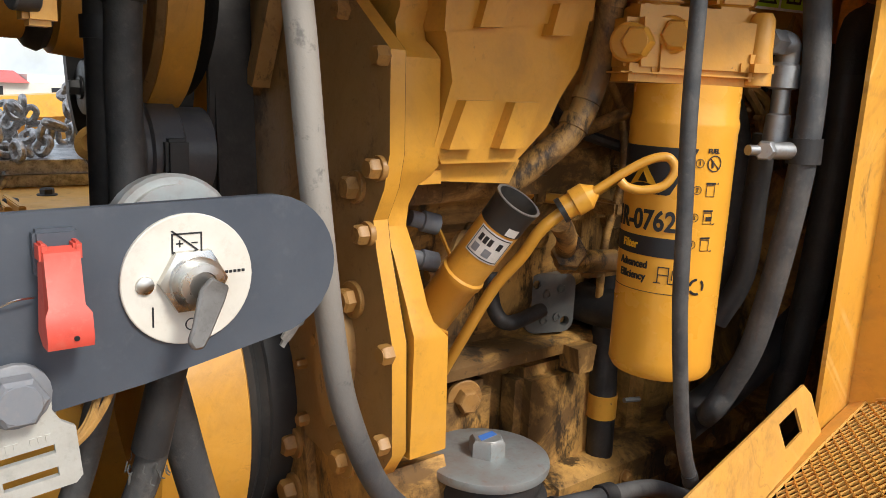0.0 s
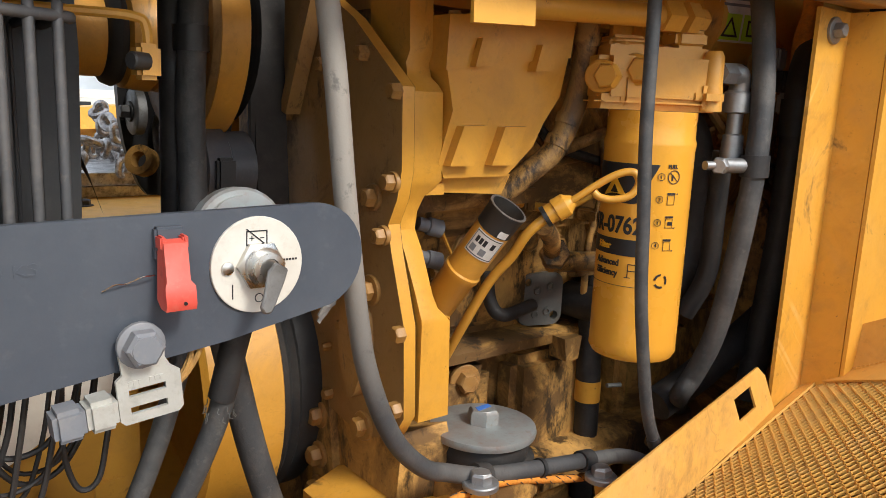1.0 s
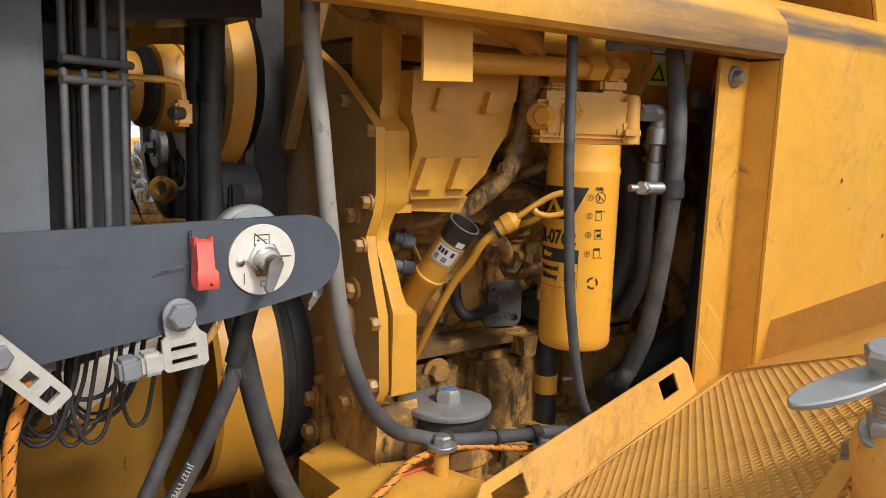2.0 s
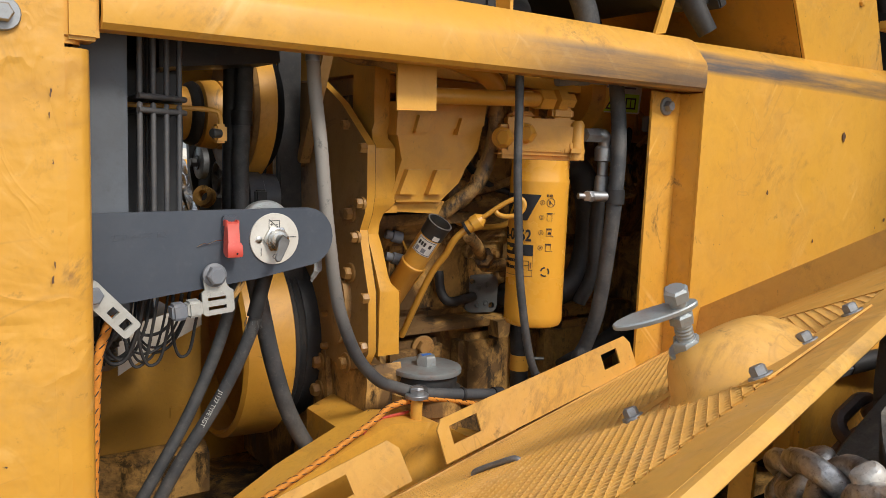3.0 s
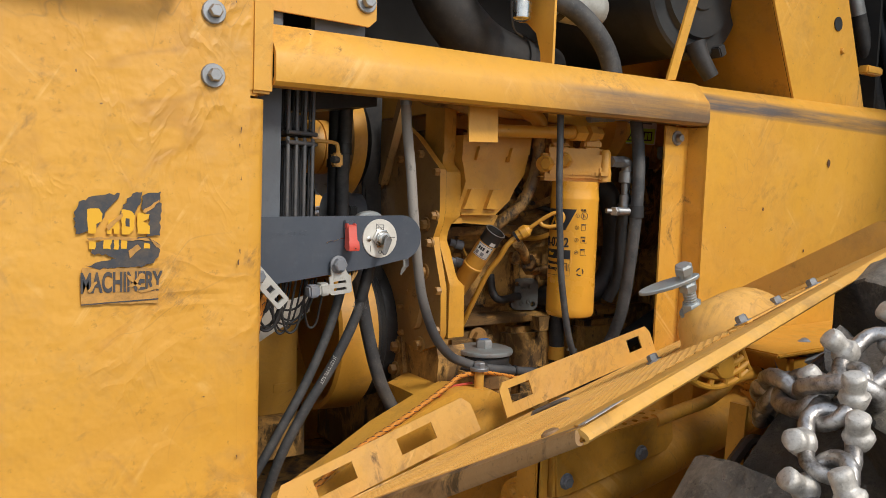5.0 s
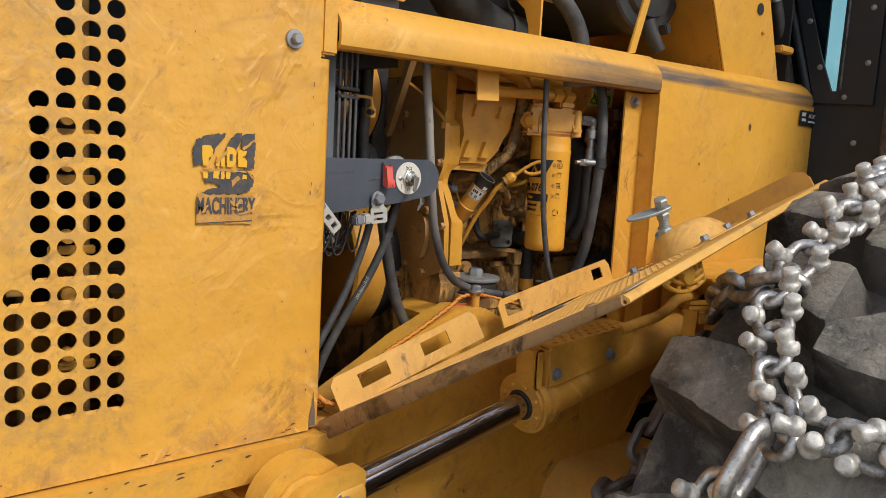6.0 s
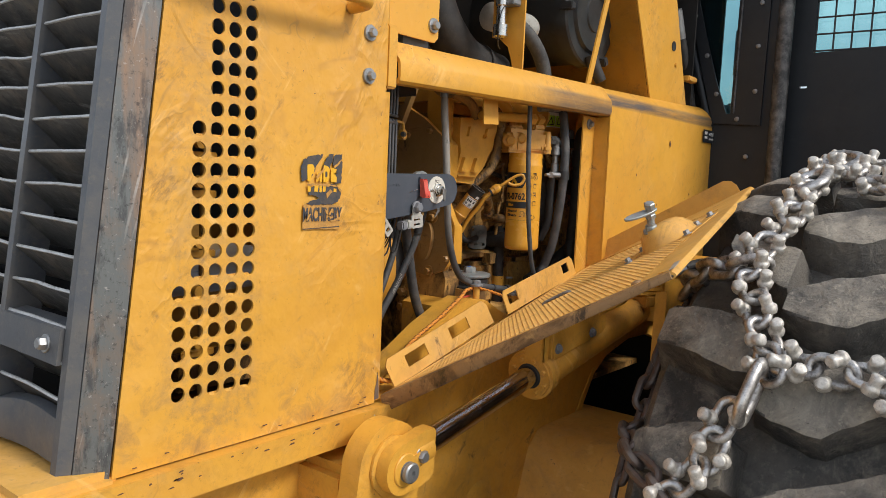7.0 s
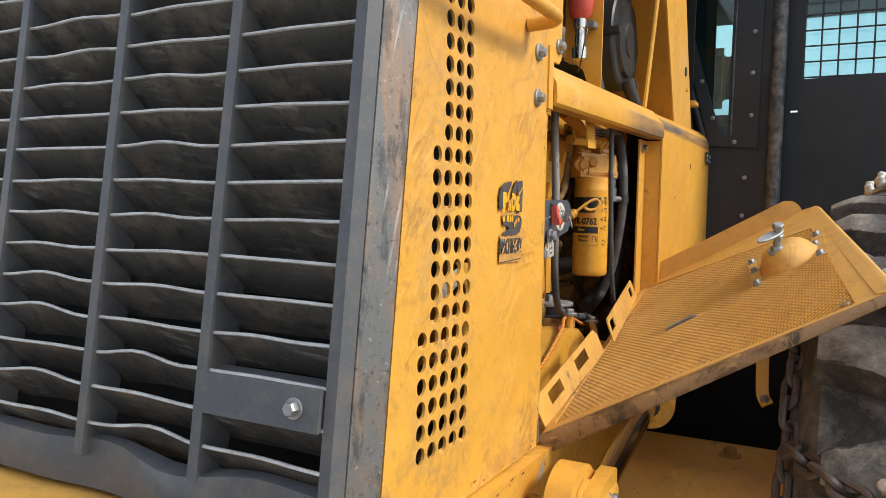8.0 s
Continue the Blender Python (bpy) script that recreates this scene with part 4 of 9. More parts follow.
    # rear kick-up flange seen against the panel
    bm = sheet(B(), [(0, 0), (0.5, 0), (0.495, 0.025), (0.485, 0.04), (0.465, 0.05), (0.06, 0.05)], [], lambda a, b: D(ru - 0.012 + (qu + 0.01 - ru) * a / 0.5 + 0.45 * b, 0.02 + (qv - 0.06) * a / 0.5, b), 0.003)
    part("rear_flange", bm, M_DOOR, t)
    # slotted flaps along the hinge edge
    def flap(p0, p1, h, slots, name):
        p0, p1 = Vector(p0), Vector(p1)
        L = (p1 - p0).length
        d = (p1 - p0).normalized()
        up = (Vector((0.0, 0.32, 0.95)) - d * Vector((0.0, 0.32, 0.95)).dot(d)).normalized()
        hs = [rect(a, h * 0.34, b, h * 0.78) for a, b in slots]
        bm = sheet(B(), [(0, 0), (L, 0), (L, h * 0.75), (L - 0.012, h), (0.012, h), (0, h * 0.8)], hs, lambda u, v: p0 + d * u + up * v, 0.003)
        part(name, bm, M_DOOR, t, "slotted steel hinge flap")
    flap((-0.035, 0.318, 1.207), (0.315, 0.296, 1.318), 0.066, [(0.06, 0.13), (0.215, 0.285)], "hinge_flap")
    flap((0.366, 0.286, 1.335), (0.83, 0.345, 1.40), 0.062, [(0.022, 0.078), (0.385, 0.43)], "hinge_flap")
    # raised cup with the latch screw and handle
    cu = Vector((0.418, -0.128, 1.556)) - A0
    cu, cv = cu.dot(UD), cu.dot(VD)
    bm = B()
    seg = 36
    rings = []
    for h, s0, sh in ((-0.003, 1.10, 0.0), (0.002, 1.0, 0.0), (0.008, 0.92, -0.001), (0.022, 0.84, -0.004), (0.036, 0.72, -0.008), (0.045, 0.58, -0.012), (0.049, 0.40, -0.014), (0.050, 0.2, -0.015)):
        rings.append([bm.verts.new(D(cu + 0.024 + sh + 0.094 * s0 * math.cos(2 * math.pi * k / seg), cv - 0.014 + sh * 0.4 + 0.070 * s0 * math.sin(2 * math.pi * k / seg), h)) for k in range(seg)])
    for a, b in zip(rings, rings[1:]):
        for k in range(seg):
            bm.faces.new((a[k], a[(k + 1) % seg], b[(k + 1) % seg], b[k]))
    bm.faces.new(rings[-1])
    cup = part("latch_cup", bm, M_DOOR, t, "pressed steel cup round the latch")
    base = D(cu - 0.026, cv - 0.024, 0.042)
    tip = Vector((0.354, -0.088, 1.643))
    ax = (tip - base).normalized()
    bm = rod(B(), base - ax * 0.01, tip, 0.0085, 14)
    for f in range(9):
        lathe(bm, base + ax * (0.012 + f * 0.004), ax, [(0, 0.0086), (0.0015, 0.0092), (0.003, 0.0086)], 14)
    part("latch_screw", bm, M_DISC, t, "threaded zinc latch screw")
    bm = hexbolt(B(), base, ax, 0.014, 0.013, 0.019, 0.004)
    hexbolt(bm, tip - ax * 0.03, ax, 0.0125, 0.01)
    hexbolt(bm, tip - ax * 0.004, ax, 0.0125, 0.011)
    part("latch_nut", bm, M_DISC, t)
    hd = Vector((-0.80, 0.55, -0.24)).normalized()
    mm = facing(tip - ax * 0.012, ax, hd)
    outl = []
    for k in range(24):
        a = 2 * math.pi * k / 24
        outl.append((0.0125 * math.cos(a), 0.043 * math.sin(a) + 0.024))
    bm = sheet(B(), outl, [ring(0, 0.0, 0.006, 10)], lambda u, v: mm @ Vector((u, v, 0)), 0.006)
    soften(bm, list(bm.verts), 0.0012, 1)
    part("latch_handle", bm, M_DISC, t, "flat oval zinc latch handle")
    for u, v in ((0.701, 0.403), (0.598, 0.418), (0.478, 0.434), (0.690, 0.572), (0.600, 0.570), (0.500, 0.582)):
        part("bolt", hexbolt(B(), D(u, v, 0.003), ND, 0.0078, 0.008, 0.0115, 0.003), M_DULLBOLT, t)
    part("rivet", lathe(B(), D(0.118, 0.622, 0.001), ND, [(0, 0.010), (0.003, 0.009), (0.005, 0.005)], 14), M_RUBDOOR, t)
    part("bolt_strip", sheet(B(), [(0.470, 0.424), (0.715, 0.390), (0.718, 0.412), (0.474, 0.447)], [], lambda a, b: D(a, b, 0.0022), 0.0022), M_DOOR, t)
    part("bolt_strip", sheet(B(), [(0.485, 0.566), (0.705, 0.556), (0.706, 0.586), (0.487, 0.598)], [], lambda a, b: D(a, b, 0.0022), 0.0022), M_DOOR, t)
    part("edge_strip", sheet(B(), [(1.058, 0.541), (1.050, 0.566), (0.090, 0.702), (0.105, 0.676)], [], lambda a, b: D(a, b, 0.0030), 0.0015), M_DOOR, t, "welded reinforcing strip")
    # small recessed pull
    pu_, pv_ = 0.419, 0.248
    bm = B()
    sweep(bm, [D(pu_ - 0.010, pv_ - 0.037, 0.001), D(pu_ - 0.009, pv_ - 0.035, 0.004), D(pu_ - 0.006, pv_ - 0.025, 0.006), D(pu_ + 0.006, pv_ + 0.025, 0.006), D(pu_ + 0.009, pv_ + 0.035, 0.004), D(pu_ + 0.010, pv_ + 0.037, 0.001)], 0.0036, 10, 5)
    part("pull_wire", bm, M_DULLBOLT, t, "rusty steel pull loop")
    part("pull_recess", sheet(B(), ring(0, 0, 0.055, 24, 0.018), [], lambda a, b: D(pu_ + a * 0.25 - b, pv_ + a + b * 0.25, 0.0012), 0.001), M_DOOR, t)


build_access_door()


# ---- steering cylinder and its pivot ----
def build_cylinder():
    ax0, ax1 = Vector((-0.16, 0.175, 1.118)), Vector((0.34, 0.19, 1.197))
    d = (ax1 - ax0).normalized()
    t = thing("blade_cylinder", ax0, "hydraulic lift cylinder with a chromed rod and yellow barrel", "hydraulic cylinder")
    part("chrome_rod", rod(B(), ax0 + d * 0.03, ax1 + d * 0.03, 0.0265, 32), M_CHROME, t, "polished chrome piston rod")
    bm = B()
    p = ax1 - d * 0.012
    lathe(bm, p, d, [(0, 0.03), (0.0, 0.058), (0.03, 0.061), (0.034, 0.056), (0.04, 0.056), (0.045, 0.061), (0.058, 0.061), (0.062, 0.052), (0.9, 0.052), (0.905, 0.045)], 36)
    part("barrel", bm, M_FRAME, t)
    bm = B()
    lathe(bm, p - d * 0.002, d, [(0.0, 0.027), (0.0, 0.033), (0.006, 0.033)], 32)
    part("wiper_seal", bm, M_BLKHOSE, t, "black wiper seal")
    up = (Vector((0, 0, 1)) - d * d.z).normalized()
    sd = d.cross(up)
    for k in range(8):
        a = 2 * math.pi * (k + 0.5) / 8
        part("collar_bolt", hexbolt(B(), p - d * 0.001 + (up * math.cos(a) + sd * math.sin(a)) * 0.046, -d, 0.0062, 0.006), M_FRAME, t)
    part("collar_ring", lathe(B(), p + d * 0.006, d, [(0, 0.061), (0.001, 0.0655), (0.014, 0.0655), (0.016, 0.061)], 36), M_FRAME, t)
    part("guard_tab", box(B(), (0.318, 0.142, 1.238), (0.340, 0.150, 1.322), 0.004), M_FRAME, t)
    part("guard_tab", box(B(), (0.318, 0.150, 1.238), (0.324, 0.20, 1.318), 0.002), M_FRAME, t)
    # guard box on the barrel: bolted side plate, pierced top
    out = [(0.354, 1.244), (0.348, 1.318), (0.36, 1.326), (0.625, 1.341), (0.643, 1.332), (0.648, 1.292), (0.63, 1.275), (0.38, 1.244)]
    gd = part("saddle_guard", sheet(B(), out, [], lambda u, v: (u, 0.136 + 0.03 * (u - 0.36), v), 0.007), M_FRAME, t, "bolted yellow guard plate")
    hl = []
    for i in range(9):
        for j in range(3):
            hl.append(ring(0.385 + i * 0.028 + (j % 2) * 0.014, 0.155 + j * 0.02, 0.0062, 10))
    top = sheet(B(), [(0.356, 0.137), (0.638, 0.145), (0.638, 0.225), (0.356, 0.225)], hl, lambda u, v: (u, v, 1.328 + 0.055 * (u - 0.36)), 0.006)
    part("saddle_top", top, M_FRAME, gd, "pierced top sheet")
    part("saddle_end", sheet(B(), [(0.138, 1.245), (0.225, 1.25), (0.225, 1.32), (0.138, 1.32)], [], lambda u, v: (0.35, u, v), 0.006), M_FRAME, gd)
    for u, v in ((0.372, 1.268), (0.552, 1.286)):
        part("bolt", hexbolt(B(), (u, 0.135, v), (0, -1, 0), 0.0105, 0.006, 0.0135, 0.002), M_CONN, gd)
    part("supply_pipe", sweep(B(), [(0.60, 0.15, 1.333), (0.68, 0.15, 1.343), (0.752, 0.15, 1.352), (0.80, 0.15, 1.37), (0.83, 0.152, 1.384), (0.93, 0.165, 1.386)], 0.0125, 14, 6), M_FRAME, t)
    fl = part("port_flange", prism(B(), [(0.905, 0.16), (0.985, 0.125), (1.005, 0.165), (0.98, 0.205), (0.925, 0.215)], "z", 1.362, 1.372, 0.002), M_FRAME, t, "bolted port flange")
    part("port_flange", prism(B(), [(0.907, 0.162), (0.983, 0.129), (1.002, 0.165), (0.978, 0.202), (0.927, 0.212)], "z", 1.350, 1.360, 0.002), M_FRAME, t)
    part("port_block", box(B(), (0.92, 0.14, 1.31), (0.985, 0.20, 1.349), 0.006), M_FRAME, t)
    for p in ((0.973, 0.188, 1.372), (0.972, 0.158, 1.372)):
        part("bolt", hexbolt(B(), p, (0, 0, 1), 0.0105, 0.009, 0.0145, 0.003), M_BLACK, fl)
    # clevis on the frame
    e = thing("cylinder_pivot", (-0.2, 0.2, 0.95), "yellow cast clevis with a pinned rod eye on the machine frame", "clevis")
    pin = Vector((-0.19, 1.107))
    arc = [(pin.x + 0.088 * math.cos(radians(a)), pin.y + 0.088 * math.sin(radians(a))) for a in range(20, 176, 12)]
    part("ear", prism(B(), [(-0.10, 0.90), (-0.101, 1.05)] + arc + [(-0.285, 1.06), (-0.335, 0.90)], "y", 0.185, 0.235, 0.008, 3), M_FRAME, e)
    # rounded rod eye with a square shank
    eye = [(pin.x + 0.052 * math.cos(radians(a)), pin.y + 0.052 * math.sin(radians(a))) for a in range(100, 281, 15)]
    part("rod_eye", prism(B(), eye + [(-0.135, 1.058), (-0.104, 1.068), (-0.098, 1.08), (-0.096, 1.165), (-0.104, 1.173), (-0.13, 1.172)], "y", 0.146, 0.176, 0.006, 3), M_FRAME, e)
    part("thrust_washer", lathe(B(), (pin.x, 0.184, pin.y), (0, -1, 0), [(0, 0.062), (0.006, 0.062), (0.0075, 0.058)], 12), M_FRAME, e)
    part("hub", lathe(B(), (-0.189, 0.15, 1.106), (0, -1, 0), [(0, 0.034), (0.006, 0.034), (0.008, 0.032), (0.0082, 0.022)], 28), M_FRAME, e)
    part("pin", lathe(B(), (-0.187, 0.15, 1.103), (0, -1, 0), [(0, 0.021), (0.010, 0.021), (0.0105, 0.0185), (0.0130, 0.0185), (0.0135, 0.021), (0.021, 0.021), (0.024, 0.018), (0.024, 0.0055), (0.017, 0.005)], 28), M_ZINC, e, "bare steel pivot pin")
    part("retaining_bolt", hexbolt(B(), (-0.141, 0.148, 1.122), (0, -1, 0), 0.013, 0.012, 0.018, 0.003), M_ZINC, e)
    part("keeper", prism(B(), [(-0.2, 1.125), (-0.13, 1.135), (-0.13, 1.11), (-0.2, 1.10)], "y", 0.142, 0.149, 0.001), M_FRAME, e)
    part("rod_socket", lathe(B(), ax0 + d * 0.015, d, [(0, 0.036), (0.045, 0.036), (0.05, 0.032)], 28), M_FRAME, e)
    # far frame part the clevis is welded to
    part("weld_block", box(B(), (-0.27, 0.23, 0.85), (-0.115, 0.402, 1.10), 0.02), M_FRAME, e)


build_cylinder()


# ---- engine ----
def build_engine():
    t = thing("engine", (0.8, 0.85, 1.0), "yellow painted diesel engine, dusty with oily grime on the block", "engine")
    # block with ledges
    bm = B()
    box(bm, (0.40, 0.66, 1.05), (1.5, 1.15, 1.62), 0.01)
    box(bm, (0.47, 0.640, 1.47), (0.95, 0.67, 1.72), 0.008)
    block = part("block", bm, M_CAST, t, "grimy cast block")
    bm = prism(B(), [(0.612, 1.436), (0.612, 1.449), (0.620, 1.453), (0.67, 1.457), (0.67, 1.430)], "x", 0.44, 1.45, 0.003)
    part("pan_flange", bm, M_CAST, t)
    for x0, x1, z0, z1 in ((0.46, 0.60, 1.12, 1.42), (0.64, 0.80, 1.13, 1.42), (0.87, 1.05, 1.12, 1.42)):
        part("pan_rib", box(B(), (x0, 0.618, z0), (x1, 0.67, z1), 0.014), M_CAST, t)
    part("lower_rail", prism(B(), [(0.575, 1.235), (0.575, 1.275), (0.59, 1.285), (0.66, 1.285), (0.66, 1.225)], "x", 0.55, 1.5, 0.004), M_CAST, t)
    part("flange_boss", prism(B(), [(0.70, 1.448), (0.735, 1.448), (0.73, 1.415), (0.705, 1.415)], "y", 0.588, 0.62, 0.004), M_CAST, t)
    part("bolt", hexbolt(B(), (0.548, 0.622, 1.408), (-0.25, -1, 0), 0.0145, 0.013, 0.022, 0.004), M_BOLTY, t)
    part("bolt", hexbolt(B(), (0.60, 0.64, 1.648), (0, -1, 0), 0.006, 0.006, 0.0095, 0.003), M_BOLTY, t)
    part("bolt", hexbolt(B(), (0.725, 0.638, 1.575), (0, -1, 0), 0.008, 0.008, 0.012, 0.003), M_BOLTY, t)
    # side casting over the block: stepped ledge, face, pads
    f = 0.503
    bm = prism(B(), [(0.402, 1.80), (0.575, 1.822), (0.565, 1.777), (0.542, 1.748), (0.528, 1.722), (0.49, 1.690), (0.404, 1.690), (0.396, 1.706), (0.412, 1.758)], "y", f, 0.66, 0.006)
    head = part("side_housing", bm, M_ENGINE, t, "cast yellow side housing")
    part("housing_step", prism(B(), [(0.398, 1.797), (0.40, 1.85), (0.58, 1.87), (0.574, 1.82)], "y", f - 0.004, 0.64, 0.005), M_ENGINE, head)
    for x0, dx in ((0.402, 0.0), (0.458, 0.0)):
        q = [(x0, 1.703), (x0 + 0.031, 1.703), (x0 + 0.047, 1.744), (x0 + 0.016, 1.743)]
        part("pad", prism(B(), q, "y", f - 0.012, f + 0.01, 0.004), M_ENGINE, head)
    for x0 in (0.428, 0.512):
        q = [(x0, 1.802), (x0 + 0.026, 1.804), (x0 + 0.032, 1.832), (x0 + 0.008, 1.83)]
        part("pad", prism(B(), q, "y", f - 0.013, f + 0.008, 0.004), M_ENGINE, head)
    for x0 in (0.412, 0.46, 0.505, 0.55):
        part("cap_screw", lathe(B(), (x0, f + 0.004, 1.838), (0, 0, 1), [(0, 0.0065), (0.016, 0.0065), (0.017, 0.0055)], 12), M_BOLTY, head)
    part("housing_lip", prism(B(), [(0.385, 1.675), (0.50, 1.668), (0.512, 1.69), (0.40, 1.694)], "y", 0.52, 0.66, 0.006), M_ENGINE, head)
    part("gallery_ledge", prism(B(), [(0.39, 1.64), (0.62, 1.645), (0.62, 1.664), (0.39, 1.660)], "y", 0.585, 0.66, 0.005), M_CAST, head)
    # rocker cover and head, mostly behind the rail
    part("rocker_cover", box(B(), (0.40, 0.56, 1.87), (1.45, 0.95, 2.02), 0.03), M_ENGINE, t)
    part("cylinder_head", box(B(), (0.42, 0.62, 1.60), (1.45, 1.05, 1.88), 0.012), M_CAST, t)
    for x, z, r in ((0.60, 1.70, 0.03), (0.585, 1.742, 0.022), (0.60, 1.775, 0.02)):
        part("gallery_boss", lathe(B(), (x, 0.64, z), (-0.3, -1, 0), [(0, r), (0.07, r), (0.085, r * 0.8), (0.09, r * 0.4)], 18), M_CAST, t)
    # exhaust-side tank-like housing behind the filter
    part("aftercooler_pipe", lathe(B(), (0.86, 0.60, 1.90), (1, 0.06, 0), [(0, 0.07), (0.02, 0.088), (0.5, 0.088), (0.52, 0.07)], 32), M_ENGINE, t, "large yellow cross pipe")
    # small wired sensors
    for p in ((0.44, 0.592, 1.628), (0.445, 0.598, 1.588)):
        s = part("sensor", lathe(B(), p, (0.95, -0.25, -0.25), [(0, 0.008), (0.012, 0.008), (0.013, 0.0105), (0.03, 0.0105), (0.032, 0.007)], 12), M_CONN, t, "slate grey wired sensor plug")
        q = Vector(p) + Vector((0.028, -0.008, -0.008))
        part("wire", sweep(B(), [q, q + Vector((0.02, 0.005, -0.03)), q + Vector((0.035, 0.01, -0.045)), q + Vector((0.06, 0.012, -0.02))], 0.0022, 6, 6), M_ENGINE, s)
    part("wire_loom", sweep(B(), [(0.47, 0.60, 1.565), (0.495, 0.60, 1.57), (0.515, 0.605, 1.6), (0.53, 0.61, 1.6)], 0.006, 8, 6), M_TAN, t)
    # steel blanking plate
    m = facing((0.692, 0.632, 1.497), (-0.30, -0.95, 0))
    bm = sheet(B(), rect(-0.034, -0.038, 0.034, 0.038, 0.014), [ring(-0.021, 0.025, 0.0055, 12), ring(0.022, -0.024, 0.0065, 12)], lambda u, v: m @ Vector((u, v, 0)), 0.012)
    pl = part("blanking_plate", bm, M_PLATEGREY, t, "grey steel blanking plate with bolts")
    part("plate_seat", box(B(), (-0.033, -0.037, -0.03), (0.033, 0.037, -0.013), 0.004, m), M_CAST, t)
    for u, v in ((-0.006, 0.012), (0.014, 0.018), (-0.008, -0.022), (0.010, -0.018)):
        part("bolt", lathe(B(), m @ Vector((u, v, 0.0)), m.to_3x3() @ Vector((0, 0, 1)), [(0, 0.0058), (0.0022, 0.0055), (0.0022, 0.0032), (0.0008, 0.003)], 14), M_PLATEGREY, pl)
    part("oil_pipe", sweep(B(), [(0.58, 0.625, 1.55), (0.583, 0.618, 1.51), (0.60, 0.61, 1.492), (0.66, 0.616, 1.497)], 0.009, 12, 6), M_BLKHOSE, t, "oil-black pipe")
    # brass and steel fittings beside the filter
    bm = B()
    sweep(bm, [(0.556, 0.505, 1.63), (0.585, 0.52, 1.612), (0.62, 0.55, 1.59), (0.655, 0.585, 1.565)], 0.011, 12, 5)
    hexbolt(bm, (0.628, 0.552, 1.585), (0.6, 0.6, -0.45), 0.019, 0.022)
    rod(bm, (0.65, 0.58, 1.565), (0.73, 0.57, 1.56), 0.014, 12)
    part("pipe_fitting", bm, M_CAST, t)
    bm = lathe(B(), (0.715, 0.60, 1.545), (1, -0.05, -0.02), [(0, 0.012), (0.05, 0.012), (0.05, 0.018), (0.075, 0.018)], 6)
    part("pipe_fitting", bm, M_TAN, t)
    part("fuel_line", sweep(B(), [(0.62, 0.6, 1.70), (0.68, 0.6, 1.71), (0.74, 0.58, 1.735)], 0.008, 10, 5), M_CAST, t)
    part("fuel_line", sweep(B(), [(0.60, 0.6, 1.68), (0.67, 0.62, 1.69), (0.75, 0.62, 1.70)], 0.007, 10, 5), M_CAST, t)
    # bolts along the pan flange and the lower rail, with small pipes clipped to the block
    for k in range(9):
        part("bolt", hexbolt(B(), (0.60 + k * 0.10, 0.575, 1.255), (0, -1, 0), 0.008, 0.007, 0.0115, 0.002), M_BOLTY, t)
    part("oil_line", sweep(B(), [(0.53, 0.62, 1.70), (0.57, 0.605, 1.665), (0.62, 0.60, 1.64), (0.70, 0.60, 1.635), (0.78, 0.605, 1.66), (0.86, 0.61, 1.70)], 0.006, 10, 6), M_ENGINE, t)
    part("oil_line", sweep(B(), [(0.70, 0.605, 1.80), (0.74, 0.59, 1.74), (0.75, 0.585, 1.66), (0.735, 0.59, 1.58), (0.745, 0.60, 1.50)], 0.005, 10, 6), M_CAST, t)
    part("wire_loom", sweep(B(), [(0.62, 0.61, 1.76), (0.66, 0.60, 1.72), (0.73, 0.60, 1.70), (0.80, 0.59, 1.69), (0.88, 0.60, 1.72)], 0.007, 8, 6), M_BLKHOSE, t)
    for p in ((0.62, 0.60, 1.64), (0.78, 0.605, 1.66), (0.745, 0.588, 1.62)):
        part("pipe_clip", box(B(), Vector(p) - Vector((0.009, 0.009, 0.009)), Vector(p) + Vector((0.009, 0.03, 0.009)), 0.003), M_CAST, t)
    for p, r in (((0.555, 0.64, 1.60), 0.012), ((0.66, 0.64, 1.585), 0.016), ((0.80, 0.64, 1.60), 0.018)):
        part("core_plug", lathe(B(), p, (0, -1, 0), [(0, r), (0.012, r), (0.014, r * 0.85), (0.010, r * 0.8), (0.010, r * 0.2)], 18), M_CAST, t)
    # bell housing and shadowy rear lump
    part("bell_housing", lathe(B(), (1.12, 0.80, 1.40), (1, 0, 0), [(0, 0.25), (0.05, 0.31), (0.4, 0.33)], 36), M_CAST, t)


build_engine()


